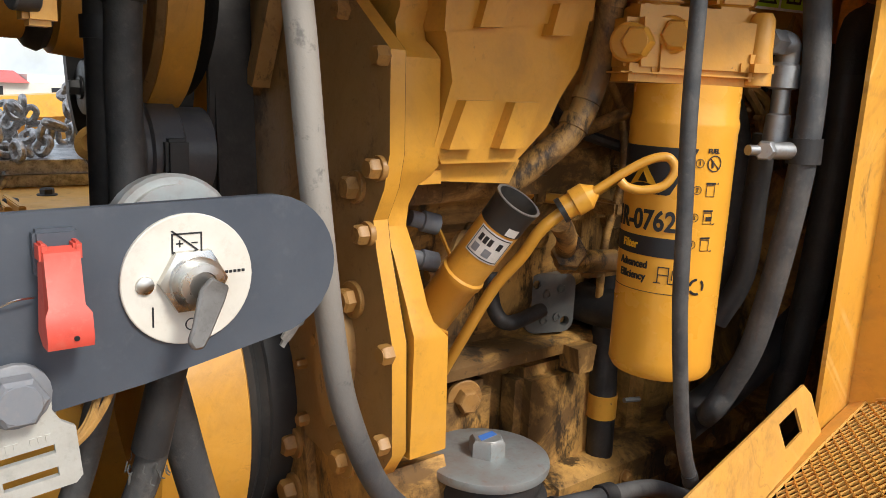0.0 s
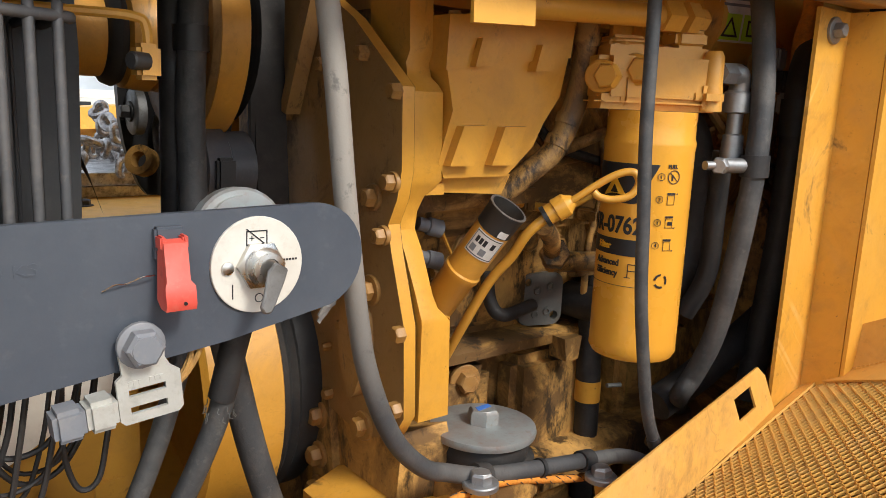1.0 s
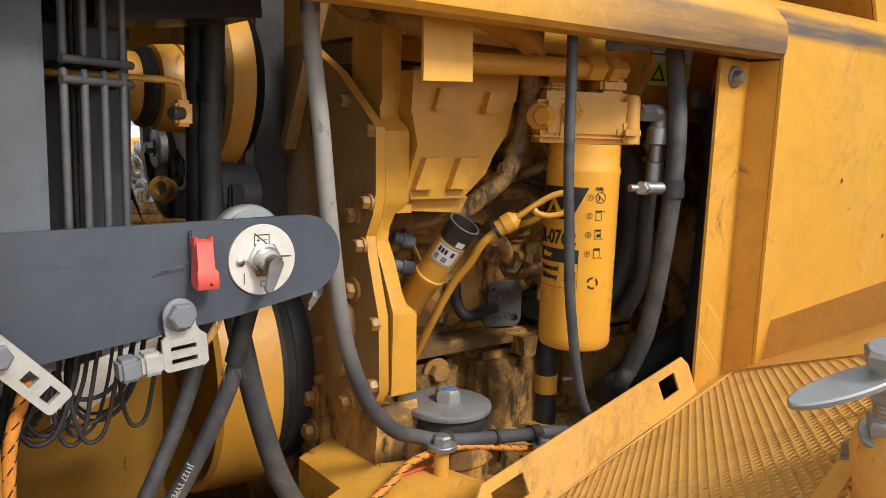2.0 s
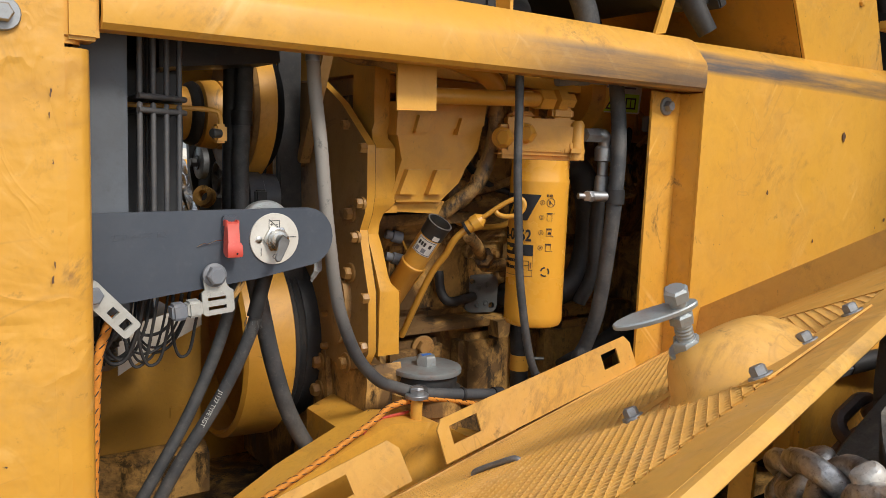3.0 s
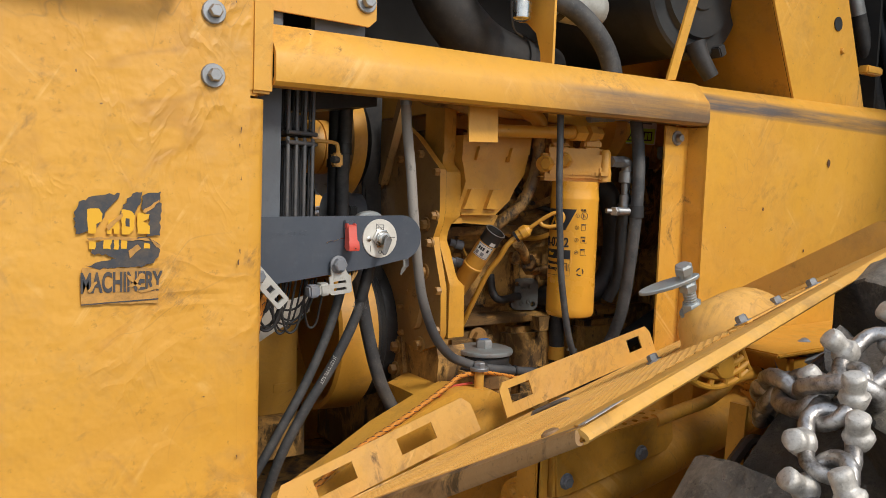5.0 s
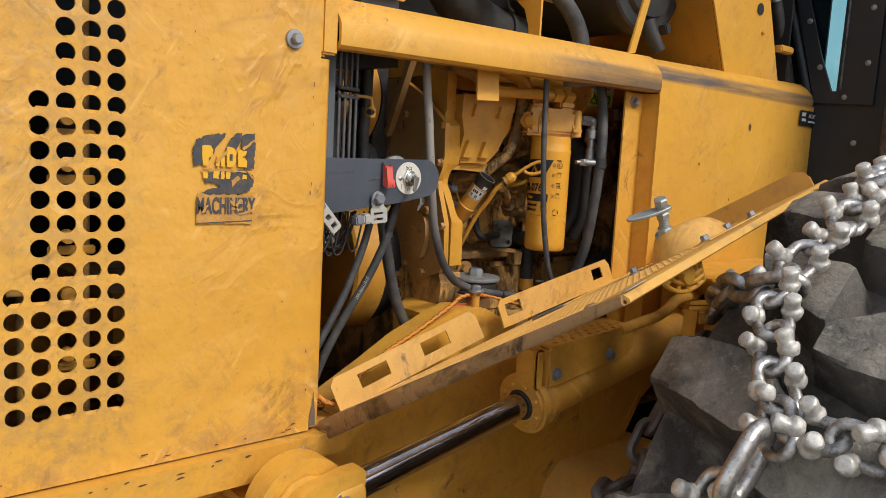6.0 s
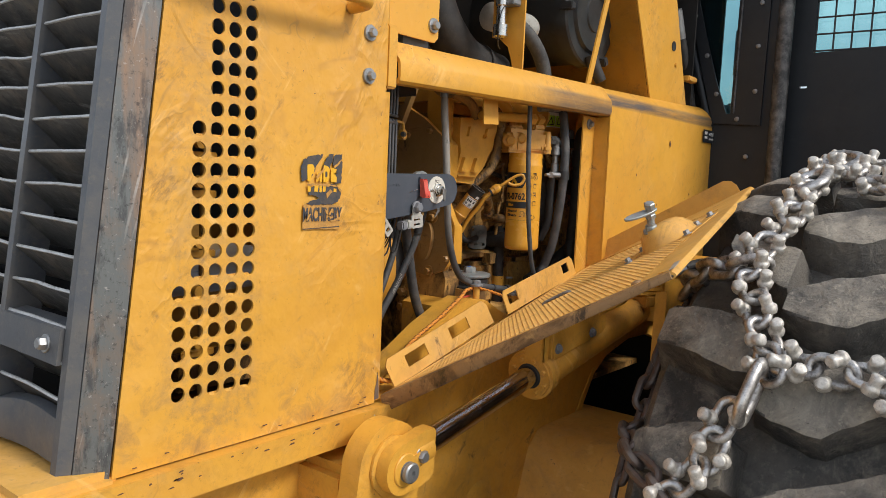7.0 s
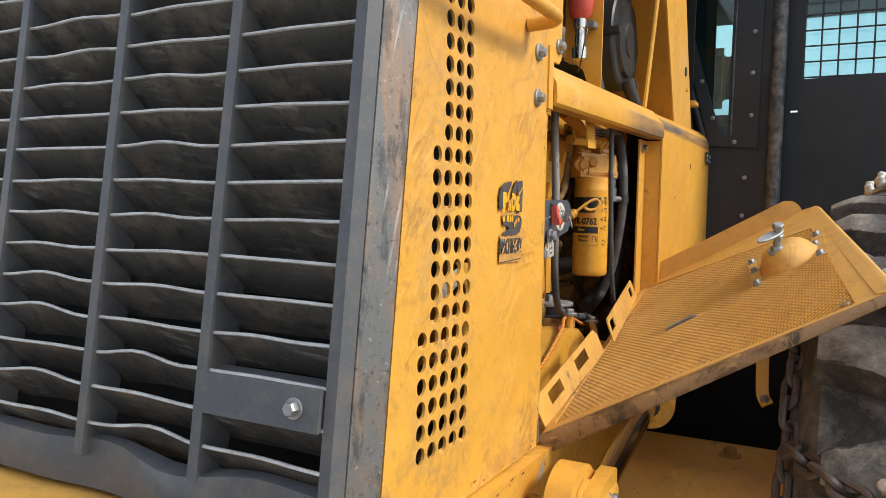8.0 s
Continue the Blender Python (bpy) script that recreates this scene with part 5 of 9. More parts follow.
def build_front_cover():
    t = thing("timing_cover", (0.37, 0.6, 1.25), "yellow painted engine front cover plate edged with hexagon bolts", "engine cover")
    edge = [(0.72, 1.885), (0.66, 1.885), (0.583, 1.846), (0.494, 1.779), (0.491, 1.70), (0.497, 1.672), (0.511, 1.645), (0.505, 1.62), (0.479, 1.548), (0.474, 1.455), (0.49, 1.43), (0.545, 1.408), (0.622, 1.418), (0.675, 1.462), (0.76, 1.58), (0.82, 1.62), (0.82, 1.885)]
    fp = part("front_plate", prism(B(), edge, "x", 0.343, 0.357, 0.002), M_COVER, t, "broad front plate, brown for road film and shade, with a clean yellow edge")
    # only faces towards the front take this film-and-shade brown
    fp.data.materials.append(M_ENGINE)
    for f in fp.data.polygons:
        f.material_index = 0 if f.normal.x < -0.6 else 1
    # side casting behind the plate: narrow neck, shoulder, waist and thick foot in one flowing piece
    rows = ((1.96, 0.372, 0.402, 0.528), (1.86, 0.372, 0.402, 0.527), (1.815, 0.371, 0.402, 0.523), (1.803, 0.3695, 0.3995, 0.527), (1.79, 0.3685, 0.3995, 0.523), (1.783, 0.366, 0.4015, 0.514), (1.775, 0.3605, 0.4025, 0.506), (1.70, 0.3605, 0.4025, 0.503), (1.688, 0.3605, 0.4035, 0.504), (1.680, 0.3605, 0.398, 0.507), (1.672, 0.3605, 0.388, 0.511), (1.655, 0.3605, 0.3845, 0.518), (1.637, 0.3605, 0.3838, 0.520), (1.628, 0.3605, 0.3838, 0.514), (1.616, 0.3605, 0.384, 0.506), (1.575, 0.3605, 0.3825, 0.484), (1.562, 0.3605, 0.3850, 0.478), (1.554, 0.3605, 0.3925, 0.4738), (1.548, 0.3605, 0.3975, 0.4730), (1.447, 0.3605, 0.4005, 0.4730))
    bm = B()
    L = []
    for z, x0, x1, y in rows:
        c = 0.0028
        L.append([bm.verts.new(p) for p in ((x0, y + 0.07, z), (x0, y, z), (x1 - c, y, z), (x1 - c * 0.3, y + c * 0.35, z), (x1, y + c, z), (x1, y + 0.07, z))])
    for p, q in zip(L, L[1:]):
        for k in range(6):
            bm.faces.new((p[k], p[(k + 1) % 6], q[(k + 1) % 6], q[k]))
    bm.faces.new(L[0]), bm.faces.new(list(reversed(L[-1])))
    part("side_casting", bm, M_ENGINE, t)
    # long dark slot beside the slanted pad
    part("pad_slot", prism(B(), [(0.5195, 1.622), (0.5225, 1.622), (0.4885, 1.557), (0.4865, 1.557)], "x", 0.3601, 0.3655), M_VOID, t, "dark casting slot")
    part("shoulder_lip", prism(B(), [(0.388, 0.512), (0.412, 0.512), (0.414, 0.54), (0.385, 0.54)], "z", 1.672, 1.684, 0.005), M_ENGINE, t)
    part("gasket", prism(B(), [(y + 0.002, z) for y, z in edge], "x", 0.3572, 0.3588), M_VOID, t, "dark gasket seam")
    part("foot_back", prism(B(), [(0.4022, 0.481), (0.4070, 0.487), (0.4070, 0.6), (0.4022, 0.6)], "z", 1.447, 1.548, 0.0015), M_ENGINE, t)
    # pear-shaped oil passage boss on the plate
    pear = [(0.556 + 0.024 * math.cos(a) * (1 + 0.25 * math.sin(a)), 1.508 + 0.055 * math.sin(a)) for a in [2 * math.pi * k / 26 for k in range(26)]]
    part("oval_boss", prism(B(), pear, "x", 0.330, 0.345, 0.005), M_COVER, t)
    for y, z, r, w in ((0.501, 1.774, 0.0085, 0), (0.503, 1.688, 0.0085, 0.0105), (0.537, 1.669, 0.010, 0.014), (0.517, 1.633, 0.0085, 0.0105), (0.537, 1.573, 0.0105, 0.0165), (0.482, 1.541, 0.0085, 0), (0.484, 1.462, 0.0085, 0), (0.545, 1.422, 0.0105, 0.0165), (0.672, 1.464, 0.0065, 0.0085), (0.616, 1.435, 0.0065, 0), (0.56, 1.81, 0.0085, 0), (0.72, 1.745, 0.009, 0), (0.583, 1.525, 0.006, 0.0085), (0.62, 1.49, 0.005, 0), (0.64, 1.80, 0.0085, 0), (0.70, 1.52, 0.007, 0)):
        b = part("bolt", hexbolt(B(), (0.342, y, z), (-1, 0, 0), r, 0.009, w, 0.003), M_BOLTY, t)
    # lower housing with a row of bolts
    lowr = [(0.66, 1.43), (0.55, 1.405), (0.50, 1.425), (0.49, 1.40), (0.50, 1.30), (0.52, 1.262), (0.66, 1.262)]
    low = part("lower_housing", prism(B(), lowr, "x", 0.352, 0.42, 0.006), M_CAST, t)
    part("housing_flange", prism(B(), [(0.655, 1.42), (0.62, 1.425), (0.605, 1.33), (0.605, 1.25), (0.655, 1.25)], "x", 0.342, 0.353, 0.003), M_CAST, t)
    for z in (1.402, 1.352, 1.309):
        part("bolt", hexbolt(B(), (0.341, 0.637, z), (-1, 0, 0), 0.0115, 0.011, 0.016, 0.003), M_BOLTY, t)
    part("drain_boss", lathe(B(), (0.40, 0.56, 1.33), (-0.5, -0.86, 0), [(0, 0.026), (0.05, 0.026), (0.056, 0.02), (0.056, 0.014), (0.066, 0.013)], 18), M_CAST, low)
    part("bottom_lip", box(B(), (0.345, 0.50, 1.245), (0.45, 0.67, 1.26), 0.004), M_CAST, low)
    # narrow pressed bracket above, beside the belts
    part("slant_brace", prism(B(), [(0.60, 1.94), (0.62, 1.94), (0.705, 1.75), (0.69, 1.745)], "x", 0.322, 0.34, 0.003), M_COVER, t)


build_front_cover()


def build_pulleys():
    t = thing("fan_pulley", (0.2, 0.74, 1.7), "large yellow fan pulley with grooved rim and brown face", "pulley")
    c = Vector((0.225, 0.745, 1.83))
    part("rim", lathe(B(), c, (1, 0, 0), [(-0.002, 0.1165), (-0.0015, 0.118), (0.028, 0.118), (0.03, 0.1)], 48), M_ENGINE, t)
    # front ring takes the same brown, partly for the rail's shade
    part("front_ring", lathe(B(), c, (1, 0, 0), [(-0.008, 0.085), (-0.008, 0.112), (-0.0022, 0.1175), (0.004, 0.10)], 48), M_COVER, t)
    part("face", lathe(B(), c, (1, 0, 0), [(-0.012, 0.03), (-0.016, 0.09), (-0.008, 0.09), (0.0, 0.05)], 40), M_COVER, t)
    for k in range(4):
        lathe_p = [(0.031 + k * 0.005, 0.092), (0.0335 + k * 0.005, 0.098), (0.036 + k * 0.005, 0.092)]
        part("groove", lathe(B(), c, (1, 0, 0), lathe_p, 40), M_BLACK, t)
    h = thing("fan_hub", (0.1, 0.52, 1.7), "yellow cylindrical fan drive hub with dark front", "hub")
    c = Vector((0.157, 0.745, 1.82))
    part("hub_body", lathe(B(), c, (1, 0, 0), [(0, 0.046), (0.004, 0.054), (0.03, 0.057), (0.031, 0.053), (0.034, 0.053), (0.035, 0.057), (0.056, 0.057), (0.06, 0.035), (0.07, 0.035)], 36), M_ENGINE, h)
    part("hub_ring", lathe(B(), c, (-1, 0, 0), [(-0.002, 0.046), (0.0, 0.050), (0.006, 0.053), (0.014, 0.050), (0.018, 0.044)], 36), M_BLACK, h, "glossy black ring")
    part("hub_nose", lathe(B(), c, (-1, 0, 0), [(0.014, 0.040), (0.016, 0.0435), (0.060, 0.0435), (0.064, 0.038), (0.066, 0.02)], 36), M_ENGINE, h)
    # big crank damper
    k = thing("crank_pulley", (0.25, 0.86, 1.26), "big yellow crankshaft pulley dished at the front", "pulley")
    c = Vector((0.255, 0.80, 1.425))
    part("rim", lathe(B(), c, (1, 0, 0), [(0.0, 0.162), (-0.052, 0.168), (-0.056, 0.174), (-0.05, 0.181), (0.03, 0.185), (0.034, 0.178), (0.034, 0.1)], 56), M_ENGINE, k)
    part("web", lathe(B(), c, (1, 0, 0), [(0.012, 0.04), (0.0, 0.162), (0.01, 0.163), (0.02, 0.05)], 40), M_COVER, k)
    part("groove_ring", lathe(B(), c, (1, 0, 0), [(0.036, 0.1), (0.036, 0.165), (0.044, 0.171), (0.05, 0.165), (0.056, 0.171), (0.062, 0.165), (0.09, 0.165), (0.09, 0.1)], 48), M_BLACK, k)
    # belt round both
    b = thing("drive_belt", (0.25, 0.6, 1.3), "wide flat black rubber drive belt", "belt")
    c1, r1, c2, r2 = Vector((0.77, 1.83)), 0.06, Vector((0.80, 1.425)), 0.13
    bm = B()
    pts = []
    for q in range(25):
        a = radians(-10 + 200 * q / 24)
        pts.append((c1.x + r1 * math.cos(a), c1.y + r1 * math.sin(a)))
    for q in range(25):
        a = radians(190 + 160 * q / 24)
        pts.append((c2.x + r2 * math.cos(a), c2.y + r2 * math.sin(a)))
    n = len(pts)
    for x0, x1 in ((0.29, 0.328),):
        rings = []
        cc = Vector((0.84, 1.68))
        for y, z in pts:
            d = (Vector((y, z)) - cc).normalized() * 0.006
            rings.append([bm.verts.new(v) for v in ((x0, y, z), (x1, y, z), (x1, y + d.x, z + d.y), (x0, y + d.x, z + d.y))])
        for i in range(n):
            a, e = rings[i], rings[(i + 1) % n]
            for s in range(4):
                bm.faces.new((a[s], a[(s + 1) % 4], e[(s + 1) % 4], e[s]))
    part("belt_loop", bm, M_BLKHOSE, b)
    # straight taut run seen between hood rail and bracket
    bm = B()
    box(bm, (0.284, 0.70, 1.3), (0.326, 0.706, 1.95), 0.001)
    part("taut_run", bm, M_BLKHOSE, b)
    # alternator and tensioner in the dark
    a = thing("alternator", (0.26, 0.70, 1.6), "dark finned alternator behind the belts", "alternator")
    c = Vector((0.20, 0.70, 1.685))
    part("body", lathe(B(), c, (1, 0, 0), [(0, 0.02), (0.002, 0.04), (0.01, 0.045), (0.014, 0.041), (0.018, 0.041), (0.02, 0.045), (0.045, 0.045), (0.048, 0.04), (0.075, 0.04), (0.078, 0.02)], 32), M_GRILLE, a)
    part("terminal_block", box(B(), (0.226, 0.648, 1.665), (0.246, 0.664, 1.70), 0.003), M_PLASTIC, a)
    part("idler", lathe(B(), (0.280, 1.068, 1.733), (-1, 0, 0), [(0, 0.034), (0.012, 0.034), (0.014, 0.031)], 26), M_DULLBOLT, a, "grey steel idler disc")
    part("idler_nut", hexbolt(B(), (0.266, 1.068, 1.733), (-1, 0, 0), 0.010, 0.012, 0.015, 0.003), M_BLACK, a)
    part("back_shield", prism(B(), [(0.262, 1.84), (0.257, 1.77), (0.2595, 1.72), (0.265, 1.683), (0.274, 1.65), (0.285, 1.622), (0.297, 1.606), (0.36, 1.603), (0.36, 1.84)], "y", 1.10, 1.115, 0.002), M_BLACK, a, "rounded black belt shield")
    wheel = part("spoked_wheel", lathe(B(), (0.315, 1.05, 1.70), (-1, 0, 0), [(0, 0.040), (0.012, 0.040), (0.013, 0.034), (0.002, 0.033)], 30), M_DULLBOLT, a, "small open-spoked wheel")
    for k in range(5):
        w = 2 * math.pi * k / 5 + 0.3
        part("spoke", rod(B(), (0.309, 1.05, 1.70), (0.309, 1.05 + 0.035 * math.cos(w), 1.70 + 0.035 * math.sin(w)), 0.0035, 8), M_DULLBOLT, wheel)
    part("mount_ring", lathe(B(), (0.28, 1.05, 1.66), (-0.7, -0.6, 0.3), [(0, 0.012), (0, 0.022), (0.02, 0.022), (0.02, 0.012), (0.0, 0.012)], 20, caps=False), M_CAST, a)


build_pulleys()


def build_fan():
    t = thing("cooling_fan", (0.1, 0.85, 1.5), "black plastic cooling fan behind the wire guard", "fan")
    c = Vector((0.055, 0.86, 1.74))
    part("fan_hub", lathe(B(), c - Vector((0.03, 0, 0)), (1, 0, 0), [(0, 0.05), (0.0, 0.09), (0.06, 0.09), (0.06, 0.05)], 28), M_BLACK, t)
    for k in range(7):
        a0 = 2 * math.pi * k / 7 + 0.25
        bm = B()
        rows = []
        for i in range(7):
            r = 0.085 + 0.25 * i / 6
            w = 0.05 + 0.02 * i / 6
            row = []
            for s, dx in ((-1, -0.03), (-0.3, -0.006), (0.4, 0.016), (1, 0.03)):
                a = a0 + s * w / r + 0.22 * (i / 6) ** 2
                row.append(bm.verts.new((c.x + dx, c.y + r * math.cos(a), c.z + r * math.sin(a))))
            rows.append(row)
        fs = []
        for p, q in zip(rows, rows[1:]):
            for i in range(3):
                fs.append(bm.faces.new((p[i], p[i + 1], q[i + 1], q[i])))
        bmesh.ops.solidify(bm, geom=fs, thickness=0.004)
        part("blade", bm, M_PLASTIC, t)
    # wire guard in two sections, beside the radiator
    g = thing("fan_guard", (0.0, 0.4, 1.5), "black bent-wire fan guard in two sections", "guard")
    for z0, z1, up in ((1.822, 1.96, False), (1.60, 1.806, True)):
        zc = z1 if up else z0
        for i in range(4):
            x = -0.0215 + i * 0.0168
            y = 0.385 + i * 0.006
            far = zc - 0.2 if up else zc + 0.13
            k = 0.010 if up else -0.010
            p = [(x, y, far), (x, y, zc - k), (x + 0.001, y + 0.004, zc - k * 0.3), (x + 0.003, y + 0.012, zc), (x + 0.006, y + 0.04, zc), (x + 0.02, y + 0.24, zc)]
            part("guard_bar", sweep(B(), p, 0.0033, 10, 5), M_GUARD, g)
            # each bar doubles back as a thinner inner wire
            q = [(x + 0.0075, y + 0.03, far), (x + 0.0075, y + 0.03, zc - k * 1.6), (x + 0.006, y + 0.028, zc - k * 0.8), (x + 0.0045, y + 0.022, zc - k * 0.4)]
            part("inner_wire", sweep(B(), q, 0.0021, 8, 4), M_BLACK, g)
        part("guard_rail", sweep(B(), [(-0.024, 0.382, zc), (0.005, 0.394, zc), (0.034, 0.406, zc), (0.038, 0.415, zc)], 0.0036, 10, 3), M_GUARD, g)
        for i in range(6):
            x = 0.004 + i * 0.007
            y = 0.47 + i * 0.012
            part("inner_wire", rod(B(), (x, y, z0), (x, y, z1), 0.0022, 8), M_BLACK, g)
    part("stay_bar", sweep(B(), [(-0.03, 0.47, 1.815), (0.05, 0.45, 1.8145), (0.083, 0.437, 1.813), (0.09, 0.435, 1.806), (0.091, 0.435, 1.785)], 0.0035, 8, 5), M_ENGINE, g, "thin yellow stay rod")
    st = part("stay_clamp", box(B(), (0.082, 0.428, 1.772), (0.098, 0.446, 1.796), 0.003), M_ENGINE, g)
    part("clamp_screw", lathe(B(), (0.088, 0.43, 1.784), (-0.9, -0.4, 0), [(0, 0.006), (0.012, 0.006), (0.013, 0.005)], 12), M_BLACK, st)


build_fan()


def build_radiator_side():
    t = thing("radiator", (-0.2, 0.6, 1.1), "grey painted radiator side tank beside the fan", "radiator")
    part("side_tank", box(B(), (-0.30, 0.372, 1.57), (-0.037, 1.3, 2.2), 0.004), M_RADSIDE, t)
    part("fan_shroud", box(B(), (-0.05, 0.62, 1.86), (0.10, 1.3, 1.9), 0.006), M_BLACK, t, "black shroud edge")
    part("lower_tank", prism(B(), [(-0.30, 1.238), (-0.30, 1.375), (0.03, 1.385), (0.105, 1.412), (0.185, 1.446), (0.185, 1.238)], "y", 0.80, 1.3, 0.02), M_TANK, t, "yellow lower tank, its paint darkened for the shade of the bay")
    # black sheet added to keep the bright yard from showing through the guard
    part("view_block_sheet", prism(B(), [(-0.03, 1.60), (0.058, 1.60), (0.061, 1.70), (0.063, 1.79), (0.060, 1.86), (-0.03, 1.86)], "y", 0.50, 0.506, 0.002), M_BLACK, t, "black sheet added to block the bright yard behind the guard")
    part("shroud_scoop", prism(B(), [(0.03, 1.866), (0.15, 1.882), (0.196, 1.888), (0.194, 1.906), (0.12, 1.94), (0.03, 1.95)], "y", 0.49, 0.60, 0.006), M_BLACK, t, "black shroud scoop")
    part("tank_ledge", prism(B(), [(0.765, 1.15), (0.765, 1.222), (0.785, 1.236), (1.2, 1.236), (1.2, 1.15)], "x", -0.30, 0.19, 0.006), M_CAST, t)
    part("rating_plate", box(B(), (0.13, 0.797, 1.285), (0.165, 0.8, 1.305), 0.001), M_TANK, t)
    part("shroud_plate", prism(B(), [(0.0, 1.432), (0.047, 1.460), (0.121, 1.496), (0.121, 1.53), (0.0, 1.50)], "y", 0.60, 0.603), M_WHITE, t, "pale heat shield sheet")
    vb = thing("cooler_piping", (-0.5, 0.42, 1.25), "tan cooler pipes and brackets seen through the vent holes", "piping")
    for x, y, z0, z1, r in ((-0.47, 0.42, 1.2, 2.25, 0.010), (-0.555, 0.44, 1.2, 1.75, 0.008)):
        part("pipe", rod(B(), (x, y, z0), (x, y, z1), r, 12), M_TAN, vb)
    for z in (1.335, 1.43, 1.52, 1.63, 1.70):
        part("pipe_clip", box(B(), (-0.525, 0.405, z), (-0.455, 0.412, z + 0.014), 0.002), M_ENGINE, vb)
        part("union", lathe(B(), (-0.50, 0.40, z + 0.03), (0, -1, 0), [(0, 0.004), (0, 0.011), (0.012, 0.011), (0.012, 0.006)], 14), M_ENGINE, vb)
    for z in (1.46, 1.58, 1.67):
        part("cooler_tab", box(B(), (-0.585, 0.40, z), (-0.548, 0.405, z + 0.05), 0.002), M_DOOR, vb)
    # ribbed elbow hose, coiled wiring
    h = thing("ribbed_hose", (-0.06, 0.45, 1.46), "black ribbed conduit behind the wires", "hose")
    P = spline([(-0.05, 0.47, 1.585), (-0.03, 0.475, 1.54), (-0.05, 0.47, 1.50), (-0.085, 0.46, 1.48)], 7)
    part("conduit", sweep(B(), P, 0.011, 12, 1), M_BLKHOSE, h)
    for p, q in zip(P[1:], P[2:]):
        part("rib", lathe(B(), p, q - p, [(-0.0025, 0.011), (0, 0.0135), (0.0025, 0.011)], 12, caps=False), M_BLKHOSE, h)
    w = thing("wiring_bundle", (-0.04, 0.38, 1.47), "bundle of looped black wires under the switch bracket", "wiring")
    rs = random.Random(7)
    for k in range(17):
        a = rs.uniform(-0.01, 0.03)
        t0 = Vector((-0.062 + 0.0072 * k + rs.uniform(-0.006, 0.006), 0.39 + a, 1.585))
        dep = rs.uniform(0.045, 0.095)
        w0 = rs.uniform(0.02, 0.05)
        part("wire_loop", sweep(B(), [t0, t0 + Vector((-0.006, 0.004, -dep * 0.5)), t0 + Vector((-w0 * 0.6, 0.008, -dep * 0.95)), t0 + Vector((-w0 * 1.2, 0.01, -dep)), t0 + Vector((-w0 * 1.6, 0.008, -dep * 0.6)), t0 + Vector((-w0 * 1.5, 0.012, 0.0))], rs.choice((0.0016, 0.002, 0.0026)), 7, 6), M_BLKHOSE, w)


build_radiator_side()


# ---- battery switch bracket ----
def build_switch_bracket():
    yb = 0.361
    t = thing("switch_bracket", (0.0, yb, 1.57), "charcoal painted steel bracket carrying the battery switch", "bracket")
    out = [(-0.22, 1.686), (0.178, 1.6935)] + [(0.179 + 0.038 * math.cos(radians(a)), 1.6555 + 0.038 * math.sin(radians(a))) for a in range(84, -84, -12)] + [(0.150, 1.6115), (0.113, 1.6045), (-0.22, 1.564)]
    bm = sheet(B(), out, [], lambda u, v: (u, yb, v), 0.006)
    part("plate", bm, M_BRACKET, t)
    lettering("stamped_number", "270-4428 KS", 0.0105, facing((-0.028, yb - 0.0002, 1.662), (0, -1, 0)) @ Matrix.Rotation(0.06, 4, "Z"), M_BRACKET, t, "faint stamped characters", depth=0.0003, wide=1.15)
    c = Vector((0.1345, yb, 1.6545))
    disc = part("switch_plate", lathe(B(), c, (0, -1, 0), [(0, 0.0325), (0.002, 0.0325), (0.0024, 0.032)], 48), M_WHITE, t, "round white battery switch plate")
    y = yb - 0.0028

    def ink(pts, name="switch_symbol", mat=M_DECAL):
        part(name, sheet(B(), pts, [], lambda u, v: (c.x + u, y, c.z + v), 0.0003), mat, disc, smooth=False)
    for a, b in (((-0.0085, 0.0135), (0.0065, 0.0143)), ((-0.0085, 0.0225), (0.0065, 0.0233))):
        ink(rect(a[0], a[1], b[0], b[1]))
    ink(rect(-0.0085, 0.0143, -0.0077, 0.0225)), ink(rect(0.0057, 0.0143, 0.0065, 0.0225))
    ink([(-0.0088, 0.0245), (-0.0078, 0.0248), (0.0076, 0.0122), (0.0068, 0.0116)])
    ink(rect(-0.0062, 0.0179, -0.0028, 0.0185)), ink(rect(0.0012, 0.0179, 0.0042, 0.0185)), ink(rect(-0.0048, 0.0165, -0.0042, 0.0199))
    ink(rect(-0.0185, -0.0215, -0.0177, -0.0115))
    part("switch_symbol", sheet(B(), ring(0.0005, -0.0225, 0.0032, 16), [ring(0.0005, -0.0225, 0.0026, 16)], lambda u, v: (c.x + u, y, c.z + v), 0.0003), M_DECAL, disc, smooth=False)
    for k in range(5):
        ink(rect(0.018 + k * 0.0022, 0.0012, 0.0195 + k * 0.0022, 0.0026))
    part("rivet", lathe(B(), c + Vector((-0.0215, -0.002, -0.0005)), (0, -1, 0), [(0, 0.0045), (0.002, 0.0042), (0.003, 0.002)], 16), M_NICKEL, disc)
    bm = hexbolt(B(), c + Vector((0.001, -0.002, 0)), (0, -1, 0), 0.0165, 0.006)
    lathe(bm, c + Vector((0.001, -0.008, 0)), (0, -1, 0), [(0, 0.013), (0.004, 0.013), (0.004, 0.0105), (0.010, 0.0105), (0.0105, 0.007), (0.009, 0.0065)], 24)
    part("switch_barrel", bm, M_NICKEL, disc, "nickel plated switch barrel and nut")
    # the key, turned down
    km = Matrix.Translation(c + Vector((0.003, -0.019, -0.003))) @ Matrix.Rotation(radians(32), 4, "Y")
    kp = [(-0.005, 0.007), (0.005, 0.007), (0.0068, 0.0), (0.0048, -0.016), (0.0042, -0.023), (0.0, -0.0255), (-0.0042, -0.023), (-0.0048, -0.016), (-0.0068, 0.0)]
